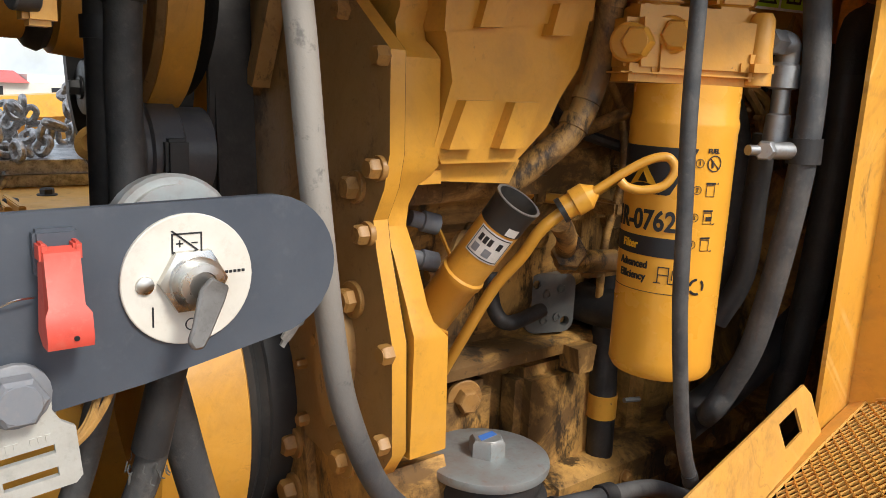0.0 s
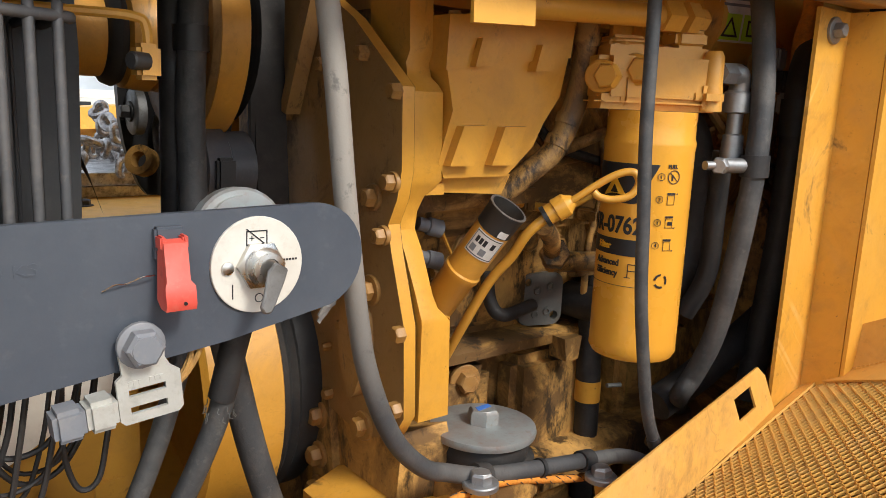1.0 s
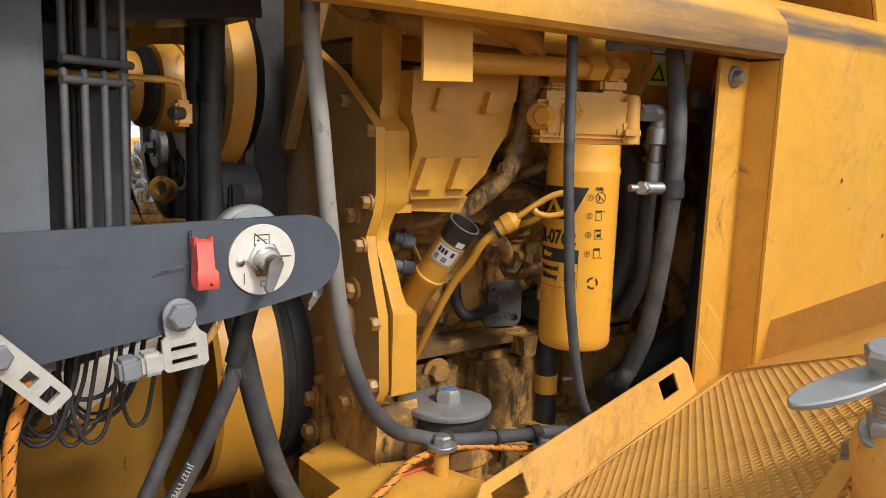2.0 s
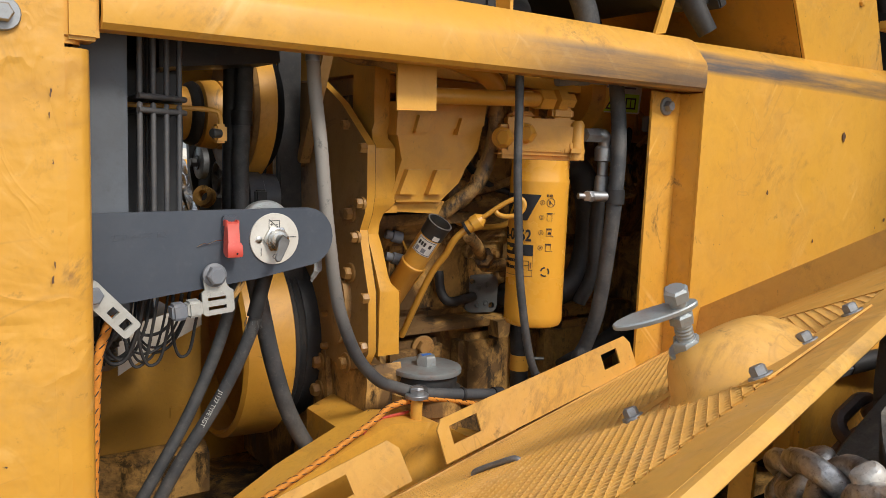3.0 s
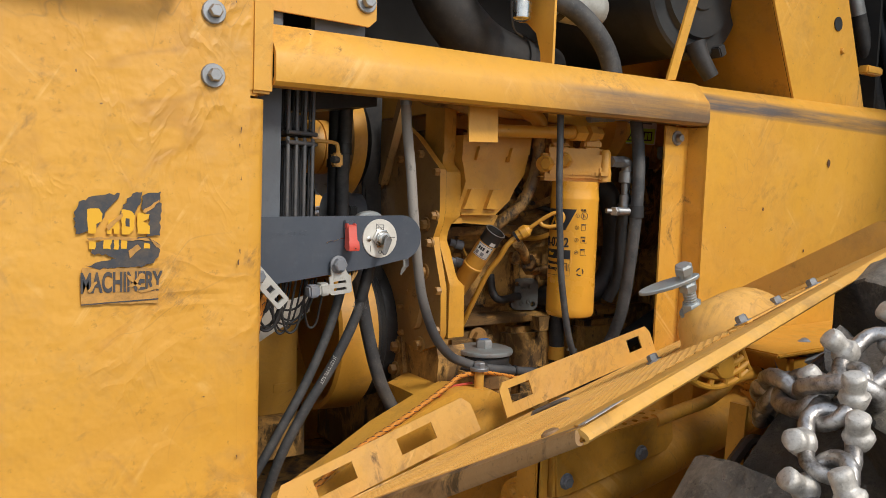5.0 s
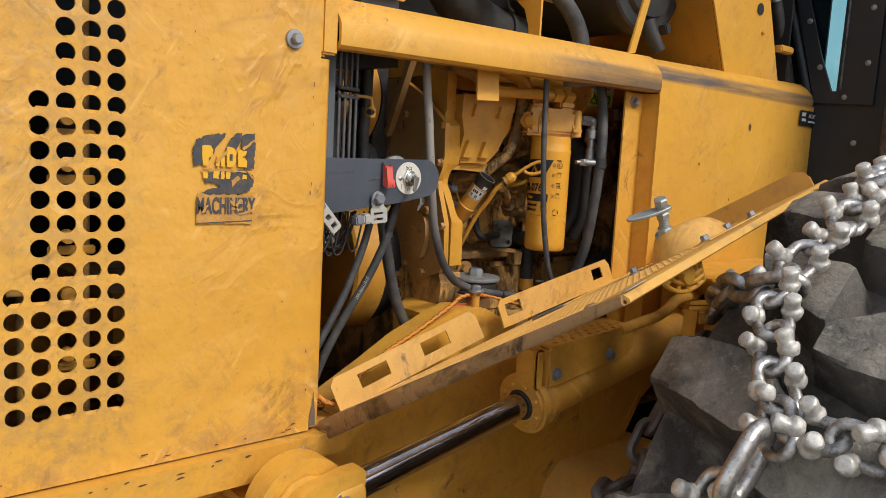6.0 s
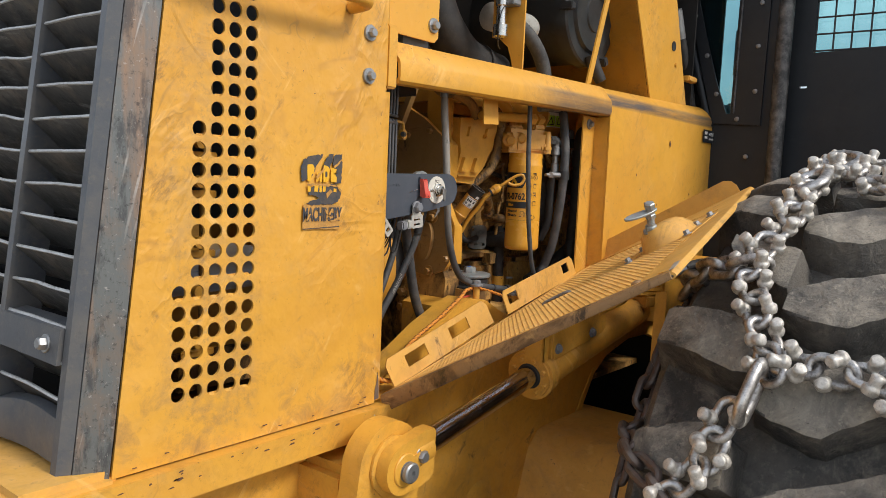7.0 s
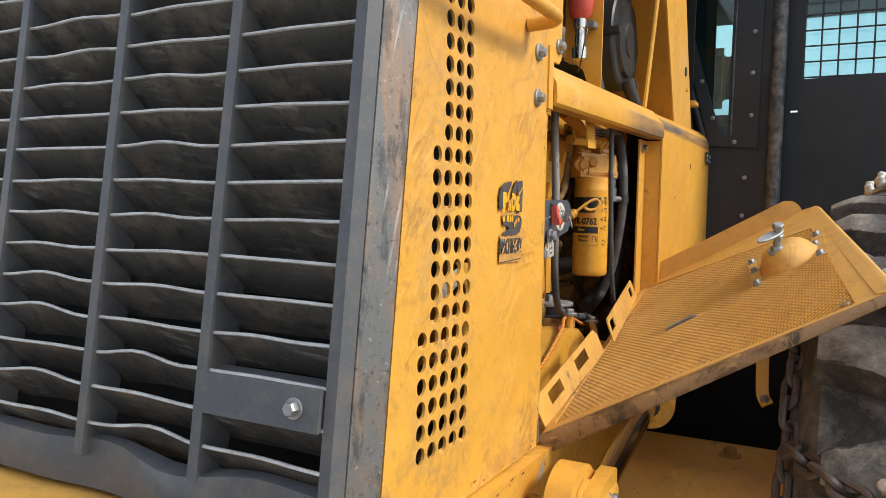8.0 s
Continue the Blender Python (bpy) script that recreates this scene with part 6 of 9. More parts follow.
    bm = sheet(B(), kp, [], lambda u, v: km @ Vector((u, -0.010 + 0.25 * v if v < 0 else -0.006, v)), 0.0035)
    soften(bm, list(bm.verts), 0.001, 1)
    part("switch_key", bm, M_KEY, disc, "grey switch key")
    # red toggle guard
    rm = Matrix.Translation((0.0755, yb, 1.6575))
    tg = part("toggle_base", box(B(), (-0.009, -0.006, 0.006), (0.009, 0.001, 0.027), 0.0015, rm), M_BRACKET, t)
    bm = B()
    prof = [(0, 0.018), (-0.006, 0.0205), (-0.011, 0.0185), (-0.0155, -0.004), (-0.0185, -0.007), (-0.0205, -0.0175), (-0.019, -0.0215), (-0.010, -0.0215), (-0.003, -0.017)]
    lo = [bm.verts.new(rm @ Vector((-0.0092 + (0.0020 if z > -0.005 else 0.0), yy - 0.004, z))) for yy, z in prof]
    hi = [bm.verts.new(rm @ Vector((0.0092 - (0.0020 if z > -0.005 else 0.0), yy - 0.004, z))) for yy, z in prof]
    n = len(prof)
    bm.faces.new(lo), bm.faces.new(list(reversed(hi)))
    for k in range(n):
        bm.faces.new((lo[k], lo[(k + 1) % n], hi[(k + 1) % n], hi[k]))
    soften(bm, lo + hi, 0.0022, 2)
    box(bm, (-0.0085, -0.014, 0.014), (-0.005, -0.003, 0.0225), 0.001, rm)
    box(bm, (0.005, -0.014, 0.014), (0.0085, -0.003, 0.0225), 0.001, rm)
    gd = part("toggle_guard", bm, M_RED, t, "red plastic toggle guard")
    part("pin_hole", lathe(B(), rm @ Vector((0.002, -0.0243, -0.0170)), (0, -1, -0.15), [(0, 0.0012), (0.0006, 0.0012)], 10), M_DECAL, gd)
    part("seal_wire", sweep(B(), [(0.066, yb - 0.004, 1.655), (0.058, yb - 0.006, 1.655), (0.05, yb - 0.002, 1.651), (0.043, yb - 0.004, 1.6515), (0.036, yb - 0.001, 1.6475)], 0.0005, 6, 6), M_NICKEL, t)
    # connector clip under the plate
    k = thing("connector_clip", (0.062, 0.36, 1.55), "pale grey steel clip holding a cable connector", "clip")
    cm = Matrix.Translation((0.0555, yb - 0.008, 1.6135)) @ Matrix.Rotation(radians(-5), 4, "Y") @ Matrix.Diagonal((0.80, 1, 0.76, 1))
    loop = [(0.0175 * math.cos(radians(a)), 0.0175 * math.sin(radians(a))) for a in range(0, 181, 18)]
    outl = loop + [(-0.0165, -0.022), (-0.0215, -0.026), (-0.0215, -0.060), (-0.018, -0.064), (0.023, -0.064), (0.027, -0.06), (0.027, -0.028), (0.02, -0.022), (0.0165, -0.014)]
    bm = sheet(B(), outl, [rect(-0.013, -0.041, 0.015, -0.0355), rect(-0.013, -0.056, 0.015, -0.05)], lambda u, v: cm @ Vector((u, 0, v)), 0.003)
    cl = part("clip_plate", bm, M_GREYPL, k)
    for i in range(7):
        if i != 3:
            part("stamped_mark", box(B(), (-0.013 + i * 0.004, -0.0005, -0.032), (-0.0104 + i * 0.004, 0.001, -0.028), 0, cm), M_GREYPL, cl)
    part("bolt", hexbolt(B(), cm @ Vector((0, 0, 0)), (0, -1, 0), 0.0115, 0.010, 0.0145, 0.002), M_CONN, k, "dark grey hexagon bolt")
    bm = box(B(), (-0.045, -0.005, -0.062), (-0.0225, 0.016, -0.036), 0.003, cm)
    part("connector_shell", bm, M_GREYPL, k)
    part("connector_plug", box(B(), (-0.068, -0.005, -0.063), (-0.0455, 0.016, -0.037), 0.003, cm), M_CONN, k, "slate grey connector plug")
    for i in range(5):
        e = Vector((0.0015 * i, 0.003 * (i % 3), 0.002 * (i % 2)))
        part("pigtail", sweep(B(), [cm @ (Vector((0.02, 0.01, -0.05)) + e), cm @ (Vector((0.034, 0.012, -0.04)) + e), cm @ (Vector((0.044, 0.014, -0.022)) + e * 1.6), cm @ (Vector((0.042, 0.02, -0.008)) + e), cm @ (Vector((0.03, 0.024, -0.004)) + e)], 0.0016, 6, 6), M_TAN, k, "frayed brown wire")
    # second clip near the panel edge
    c2 = thing("wire_clip", (-0.07, 0.33, 1.55), "zinc strap clip with a slotted face", "clip")
    m2 = Matrix.Translation((-0.082, 0.345, 1.6)) @ Matrix.Rotation(radians(-42), 4, "Y")
    bm = sheet(B(), rect(-0.011, -0.062, 0.013, 0.012, 0.004), [rect(-0.004, -0.034, 0.006, -0.024), rect(-0.005, -0.054, 0.007, -0.044)], lambda u, v: m2 @ Vector((u, 0, v)), 0.006)
    part("strap", bm, M_GREYPL, c2)
    part("bolt", hexbolt(B(), m2 @ Vector((0, 0, 0)), (0, -1, 0), 0.01, 0.008), M_CONN, c2)
    # torn grey tape hanging behind the bracket
    edge_ = [(0.236, 1.624), (0.2375, 1.612), (0.236, 1.603), (0.2345, 1.598), (0.231, 1.596), (0.2285, 1.589), (0.2255, 1.585), (0.2235, 1.5815), (0.2205, 1.584), (0.2215, 1.588), (0.2195, 1.590), (0.2225, 1.599), (0.224, 1.607), (0.2225, 1.615), (0.222, 1.624)]
    bm = sheet(B(), edge_, [], lambda u, v: (u, 0.428 + 0.004 * math.sin(160 * v) + 0.15 * (u - 0.22), v), 0.0015)
    solid("torn_tape", bm, M_TAPE, "torn strip of weathered grey tape", "tape")
    # round galvanised terminal behind the bracket
    bm = lathe(B(), (0.149, 0.43, 1.662), (0, -1, 0.1), [(0, 0.036), (0.012, 0.036), (0.014, 0.034), (0.014, 0.03), (0.02, 0.03)], 32)
    solid("cable_gland", bm, M_DISC, "round galvanised gland behind the bracket", "gland")


build_switch_bracket()


# ---- hoses and cables ----
def build_hoses():
    def hose(name, pts, r, mat, label, seg=16, extra=None):
        group = {"battery_cable": "battery cables", "heater_hose": "heater hoses"}.get(name, "")
        h = thing(name, pts[-1], label, "hose" if "hose" in name else "cable", group)
        part("tube", sweep(B(), pts, r, seg, 8), mat, h)
        return h
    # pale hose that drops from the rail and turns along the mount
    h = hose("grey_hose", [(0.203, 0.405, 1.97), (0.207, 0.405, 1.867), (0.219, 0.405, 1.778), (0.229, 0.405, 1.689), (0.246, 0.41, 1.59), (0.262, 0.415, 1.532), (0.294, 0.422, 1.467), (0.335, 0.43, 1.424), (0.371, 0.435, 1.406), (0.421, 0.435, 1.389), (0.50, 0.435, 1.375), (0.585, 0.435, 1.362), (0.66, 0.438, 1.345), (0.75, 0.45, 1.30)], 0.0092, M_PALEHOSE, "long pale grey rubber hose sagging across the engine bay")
    part("ferrule", rod(B(), (0.2035, 0.405, 1.955), (0.2055, 0.405, 1.885), 0.0104, 16), M_ZINC, h, "crimped steel ferrule")
    for p, d in (((0.415, 0.435, 1.391), (1, 0, -0.25)), ((0.578, 0.435, 1.363), (1, 0, -0.12))):
        part("p_clamp", lathe(B(), Vector(p) - Vector(d).normalized() * 0.009, d, [(0, 0.0095), (0, 0.0125), (0.018, 0.0125), (0.018, 0.0095)], 20, caps=False), M_BLKHOSE, h, "rubber lined clamp")
    part("cable_tie", lathe(B(), (0.5, 0.435, 1.375), (1, 0, -0.15), [(0, 0.0095), (0, 0.0112), (0.005, 0.0112), (0.005, 0.0095)], 18, caps=False), M_BLACK, h)
    # thin hose hanging in front of the filter
    h = hose("hanging_hose", [(0.523, 0.36, 1.97), (0.526, 0.356, 1.884), (0.530, 0.355, 1.75), (0.536, 0.353, 1.66), (0.543, 0.352, 1.58), (0.562, 0.352, 1.488), (0.575, 0.352, 1.445), (0.588, 0.352, 1.418)], 0.0066, M_RUBBER, "thin dusty rubber hose hanging open-ended")
    part("cut_end", lathe(B(), (0.5855, 0.352, 1.4225), (0.42, 0, -0.9), [(0, 0.0067), (0.0, 0.0074), (0.012, 0.0076), (0.013, 0.0045), (0.006, 0.004)], 14), M_BLKHOSE, h, "frayed dark cut end")
    # big hose by the post
    h = hose("large_hose", [(0.797, 0.43, 2.0), (0.798, 0.408, 1.90), (0.797, 0.393, 1.80), (0.790, 0.388, 1.705), (0.791, 0.398, 1.60), (0.796, 0.418, 1.492), (0.799, 0.444, 1.425), (0.803, 0.466, 1.386), (0.93, 0.55, 1.315), (1.10, 0.65, 1.24)], 0.0135, M_RUBBER, "thick grey rubber hose beside the door post")
    part("hose_clamp", lathe(B(), (0.79, 0.388, 1.693), (0, 0.03, 1), [(0, 0.0138), (0, 0.017), (0.026, 0.017), (0.026, 0.0138)], 24, caps=False), M_BLKHOSE, h, "black rubber hose clamp")
    bm = hexbolt(B(), (0.745, 0.405, 1.706), (-0.9, -0.3, 0), 0.0105, 0.012)
    rod(bm, (0.79, 0.392, 1.706), (0.745, 0.405, 1.706), 0.009, 12)
    rod(bm, (0.745, 0.405, 1.706), (0.722, 0.412, 1.706), 0.0055, 10)
    part("clamp_bolt", bm, M_ZINC, h)
    # tan wrapped hose behind the filler
    h = hose("wrapped_hose", [(0.615, 0.51, 1.92), (0.607, 0.506, 1.853), (0.603, 0.506, 1.80), (0.59, 0.508, 1.755), (0.572, 0.512, 1.718), (0.545, 0.525, 1.69), (0.515, 0.545, 1.66)], 0.0135, M_TAN, "oil-stained tan wrapped hose running down to the block")
    for p, d in (((0.606, 0.506, 1.835), (0.05, 0, 1)), ((0.585, 0.509, 1.745), (0.4, -0.05, 1)), ((0.573, 0.512, 1.72), (0.5, -0.1, 1))):
        part("wrap_band", lathe(B(), p, d, [(0, 0.0136), (0, 0.015), (0.012, 0.015), (0.012, 0.0136)], 18, caps=False), M_TAN, h)
    # black heater hoses above the bracket
    h = hose("heater_hose", [(0.178, 0.575, 2.0), (0.176, 0.575, 1.855), (0.173, 0.575, 1.797), (0.171, 0.575, 1.74), (0.17, 0.57, 1.66), (0.165, 0.565, 1.58)], 0.0128, M_RUBBER, "black rubber heater hose dropping behind the bracket")
    part("hose_clamp", lathe(B(), (0.173, 0.575, 1.80), (0, 0, 1), [(0, 0.013), (0, 0.0155), (0.022, 0.0155), (0.022, 0.013)], 20, caps=False), M_BLACK, h)
    h = hose("heater_hose", [(0.166, 0.598, 2.0), (0.165, 0.598, 1.85), (0.164, 0.598, 1.70), (0.163, 0.598, 1.60)], 0.0125, M_BLKHOSE, "thinner black rubber hose behind the heater hose")
    part("hose_clamp", lathe(B(), (0.1645, 0.598, 1.775), (0, 0, 1), [(0, 0.0127), (0, 0.0148), (0.016, 0.0148), (0.016, 0.0127)], 20, caps=False), M_BLACK, h)
    hose("breather_hose", [(0.27, 0.53, 1.98), (0.30, 0.51, 1.925), (0.325, 0.50, 1.912), (0.36, 0.495, 1.912), (0.40, 0.49, 1.903), (0.44, 0.49, 1.886), (0.47, 0.50, 1.86)], 0.0135, M_TAN, "oily brown breather hose under the hood rail")
    # battery cables under the bracket
    c = hose("battery_cable", [(0.146, 0.40, 1.625), (0.139, 0.405, 1.592), (0.127, 0.415, 1.525), (0.092, 0.43, 1.437), (0.042, 0.44, 1.353), (0.005, 0.45, 1.278), (-0.02, 0.46, 1.2)], 0.0088, M_RUBBER, "heavy grey battery cable with a taped upper end")
    part("taped_end", sweep(B(), [(0.146, 0.40, 1.622), (0.139, 0.405, 1.592), (0.129, 0.41, 1.545)], 0.0102, 14, 6), M_BLKHOSE, c, "black taped cable end")
    rs = random.Random(17)
    bm = B()
    for k in range(18):
        a = rs.uniform(0, 2 * math.pi)
        p = Vector((0.129 - 0.0030 * rs.random(), 0.41 + 0.002 * rs.random(), 1.545 - 0.012 * rs.random()))
        e = Vector((math.cos(a), math.sin(a), 0)) * 0.0096
        sweep(bm, [p + e, p + e * 1.08 + Vector((0.001 * math.sin(a), 0, -0.003)), p + e * rs.uniform(1.0, 1.25) + Vector((-0.001 * math.sin(a), 0, -rs.uniform(0.004, 0.007)))], 0.0004, 4, 3)
    part("frayed_threads", bm, M_PLATEGREY, c, "grey frayed tape threads")
    # faded white print along the cable
    p0, p1 = Vector((0.108, 0.4235, 1.478)), Vector((0.05, 0.4385, 1.367))
    dx = (p1 - p0).normalized()
    nz = Vector((-0.3, -0.92, 0.15))
    nz = (nz - dx * nz.dot(dx)).normalized()
    ny = nz.cross(dx)
    mid = (p0 + p1) / 2 + nz * 0.0092
    tm = Matrix(((dx.x, ny.x, nz.x, mid.x), (dx.y, ny.y, nz.y, mid.y), (dx.z, ny.z, nz.z, mid.z), (0, 0, 0, 1)))
    lettering("cable_print", "J1127 TYPE SGT", 0.0085, tm, M_GREYPL, c, "faded white print", wide=0.9)
    part("cable_lug", box(B(), (0.14, 0.386, 1.608), (0.172, 0.415, 1.624), 0.003), M_BLACK, c)
    hose("battery_cable", [(0.128, 0.46, 1.61), (0.112, 0.458, 1.545), (0.09, 0.457, 1.481), (0.052, 0.456, 1.40), (0.008, 0.456, 1.325), (-0.03, 0.46, 1.26), (-0.07, 0.47, 1.19)], 0.0082, M_RUBBER, "heavy grey battery cable running down into the frame")
    hose("coolant_hose", [(0.15, 0.47, 1.60), (0.164, 0.478, 1.55), (0.187, 0.48, 1.455), (0.216, 0.485, 1.372), (0.258, 0.49, 1.299), (0.31, 0.5, 1.22)], 0.0125, M_RUBBER, "dark grey coolant hose slanting down past the pulley")
    # black hose with a yellow band below the filter
    h = hose("drain_hose", [(0.775, 0.605, 1.56), (0.772, 0.605, 1.50), (0.772, 0.605, 1.43), (0.777, 0.605, 1.36), (0.78, 0.605, 1.27), (0.785, 0.61, 1.18)], 0.018, M_BLKHOSE, "black drain hose with a yellow clamp band")
    bd = part("clamp_band", lathe(B(), (0.777, 0.605, 1.338), (0, 0, 1), [(0, 0.0182), (0, 0.0195), (0.032, 0.0195), (0.032, 0.0182)], 24, caps=False), M_ENGINE, h)
    part("band_screw", rod(B(), (0.79, 0.58, 1.365), (0.815, 0.575, 1.363), 0.0035, 8), M_ZINC, bd)
    # black elbow hoses in the dark behind the filter
    hose("elbow_hose", [(0.74, 0.52, 1.76), (0.80, 0.515, 1.76), (0.835, 0.51, 1.73), (0.85, 0.505, 1.66), (0.845, 0.505, 1.58), (0.82, 0.51, 1.53), (0.78, 0.54, 1.50), (0.76, 0.60, 1.49), (0.76, 0.66, 1.49)], 0.026, M_BLKHOSE, "black moulded elbow hose behind the filter")
    hose("hydraulic_hose", [(0.806, 0.442, 1.72), (0.808, 0.445, 1.65), (0.812, 0.45, 1.56), (0.80, 0.47, 1.50)], 0.013, M_BLKHOSE, "black hydraulic hose below the steel fitting")
    h = hose("loop_hose", [(1.05, 0.46, 1.86), (0.99, 0.44, 1.855), (0.965, 0.435, 1.81), (0.965, 0.435, 1.70), (0.965, 0.44, 1.55), (0.97, 0.46, 1.35)], 0.019, M_BLKHOSE, "black hose looping down beside the post")
    part("ferrule", lathe(B(), (0.965, 0.435, 1.79), (0, 0, -1), [(0, 0.0192), (0, 0.0225), (0.05, 0.0225), (0.05, 0.0192)], 20, caps=False), M_PLASTIC, h, "ribbed black hose end")
    part("plug_body", box(B(), (0.985, 0.43, 1.775), (1.02, 0.46, 1.83), 0.004), M_CONN, h)
    hose("lower_hose", [(0.80, 0.50, 1.36), (0.90, 0.49, 1.40), (1.05, 0.48, 1.47), (1.2, 0.5, 1.52)], 0.024, M_BLKHOSE, "thick black hose low in the bay")
    # orange braided harness
    def tracer(h, pts, r):
        """Short dark threads woven slantwise through the braid."""
        L = spline(pts, 30)
        bm = B()
        run, k = 0.0, 0
        for i, (p, q) in enumerate(zip(L, L[1:])):
            run += (q - p).length
            if run < 0.0085:
                continue
            run, k = 0.0, k + 1
            d = (q - p).normalized()
            n = Vector((-0.5, -0.8, 0.35))
            n = (n - d * n.dot(d)).normalized()
            e = d.cross(n)
            for off in (-1.1, 1.1):
                w = off + (0.5 if k % 2 else -0.5)
                P = [p + (n * math.cos(w + a) + e * math.sin(w + a)) * (r + 0.0001) + d * b for a, b in ((-0.35, -0.0032), (0.0, 0.0), (0.35, 0.0032))]
                sweep(bm, P, 0.0007, 4, 1)
        part("woven_tracer", bm, M_BLACK, h, "black tracer threads")

    h = thing("braided_harness", (0.1, 0.4, 1.25), "orange braided cable harness along the frame edge", "cable", "orange braided cables")
    part("braid", sweep(B(), [(-0.02, 0.345, 1.215), (0.02, 0.37, 1.232), (0.106, 0.402, 1.272), (0.22, 0.405, 1.322), (0.312, 0.408, 1.366), (0.36, 0.42, 1.383), (0.44, 0.43, 1.378), (0.55, 0.435, 1.348), (0.60, 0.44, 1.335)], 0.0046, 12, 8), M_ORANGE, h)
    tracer(h, [(-0.02, 0.345, 1.215), (0.02, 0.37, 1.232), (0.106, 0.402, 1.272), (0.22, 0.405, 1.322), (0.312, 0.408, 1.366), (0.36, 0.42, 1.383), (0.44, 0.43, 1.378), (0.55, 0.435, 1.348), (0.60, 0.44, 1.335)], 0.0046)
    part("tracer", sweep(B(), [(0.30, 0.41, 1.352), (0.33, 0.425, 1.362), (0.40, 0.44, 1.36)], 0.0025, 6, 5), M_RED, h)
    h = thing("braided_harness", (-0.07, 0.37, 1.2), "orange braided cable hanging by the panel edge", "cable", "orange braided cables")
    part("braid", sweep(B(), [(-0.045, 0.40, 1.585), (-0.062, 0.378, 1.553), (-0.073, 0.372, 1.52), (-0.077, 0.37, 1.457), (-0.08, 0.37, 1.35), (-0.08, 0.37, 1.24)], 0.0055, 12, 8), M_ORANGE, h)
    tracer(h, [(-0.045, 0.40, 1.585), (-0.062, 0.378, 1.553), (-0.073, 0.372, 1.52), (-0.077, 0.37, 1.457), (-0.08, 0.37, 1.35), (-0.08, 0.37, 1.24)], 0.0055)
    h = thing("braided_harness", (-0.03, 0.36, 1.2), "loose orange braided loops at the frame corner", "cable", "orange braided cables")
    part("braid", sweep(B(), [(-0.08, 0.37, 1.25), (-0.05, 0.345, 1.222), (-0.02, 0.34, 1.218), (-0.04, 0.36, 1.215), (-0.075, 0.375, 1.21)], 0.0055, 10, 8), M_ORANGE, h)
    tracer(h, [(-0.08, 0.37, 1.25), (-0.05, 0.345, 1.222), (-0.02, 0.34, 1.218), (-0.04, 0.36, 1.215), (-0.075, 0.375, 1.21)], 0.0055)
    # wiring and orange conduit at the back
    w = thing("wiring_loom", (0.95, 0.52, 1.75), "tangled tan and orange wiring loom behind the post", "wiring")
    part("orange_conduit", sweep(B(), [(1.02, 0.46, 1.93), (1.0, 0.45, 1.905), (0.985, 0.45, 1.87), (0.995, 0.455, 1.83), (1.0, 0.46, 1.79)], 0.013, 12, 6), M_ORANGE, w, "orange conduit")
    rs = random.Random(5)
    for k in range(9):
        a = Vector((0.90 + 0.16 * rs.random(), 0.50 + 0.03 * rs.random(), 1.70 + 0.13 * rs.random()))
        pts = [a]
        for q in range(4):
            pts.append(pts[-1] + Vector((rs.uniform(-0.05, 0.05), rs.uniform(-0.015, 0.015), rs.uniform(-0.05, 0.04))))
        part("wire", sweep(B(), pts, rs.uniform(0.003, 0.007), 7, 5), (M_TAN, M_TAN, M_BLKHOSE)[k % 3], w)
    for k in range(3):
        a = Vector((0.965 + k * 0.02, 0.47, 1.83 - k * 0.03))
        part("plug", box(B(), a, a + Vector((0.022, 0.02, 0.03)), 0.003), (M_CONN, M_BLACK, M_GREYPL)[k], w)


build_hoses()


# ---- filter, filler, dipstick, mount ----
FC = Vector((0.664, 0.4495, 0))
FR = 0.0512


def wrap(me, az, r, z0):
    """Lays flat letters (x across, y up) round the filter, centred on the azimuth az."""
    for v in me.vertices:
        a = az + v.co.x / r
        v.co = (FC.x + (r + v.co.z) * math.cos(a), FC.y + (r + v.co.z) * math.sin(a), z0 + v.co.y)


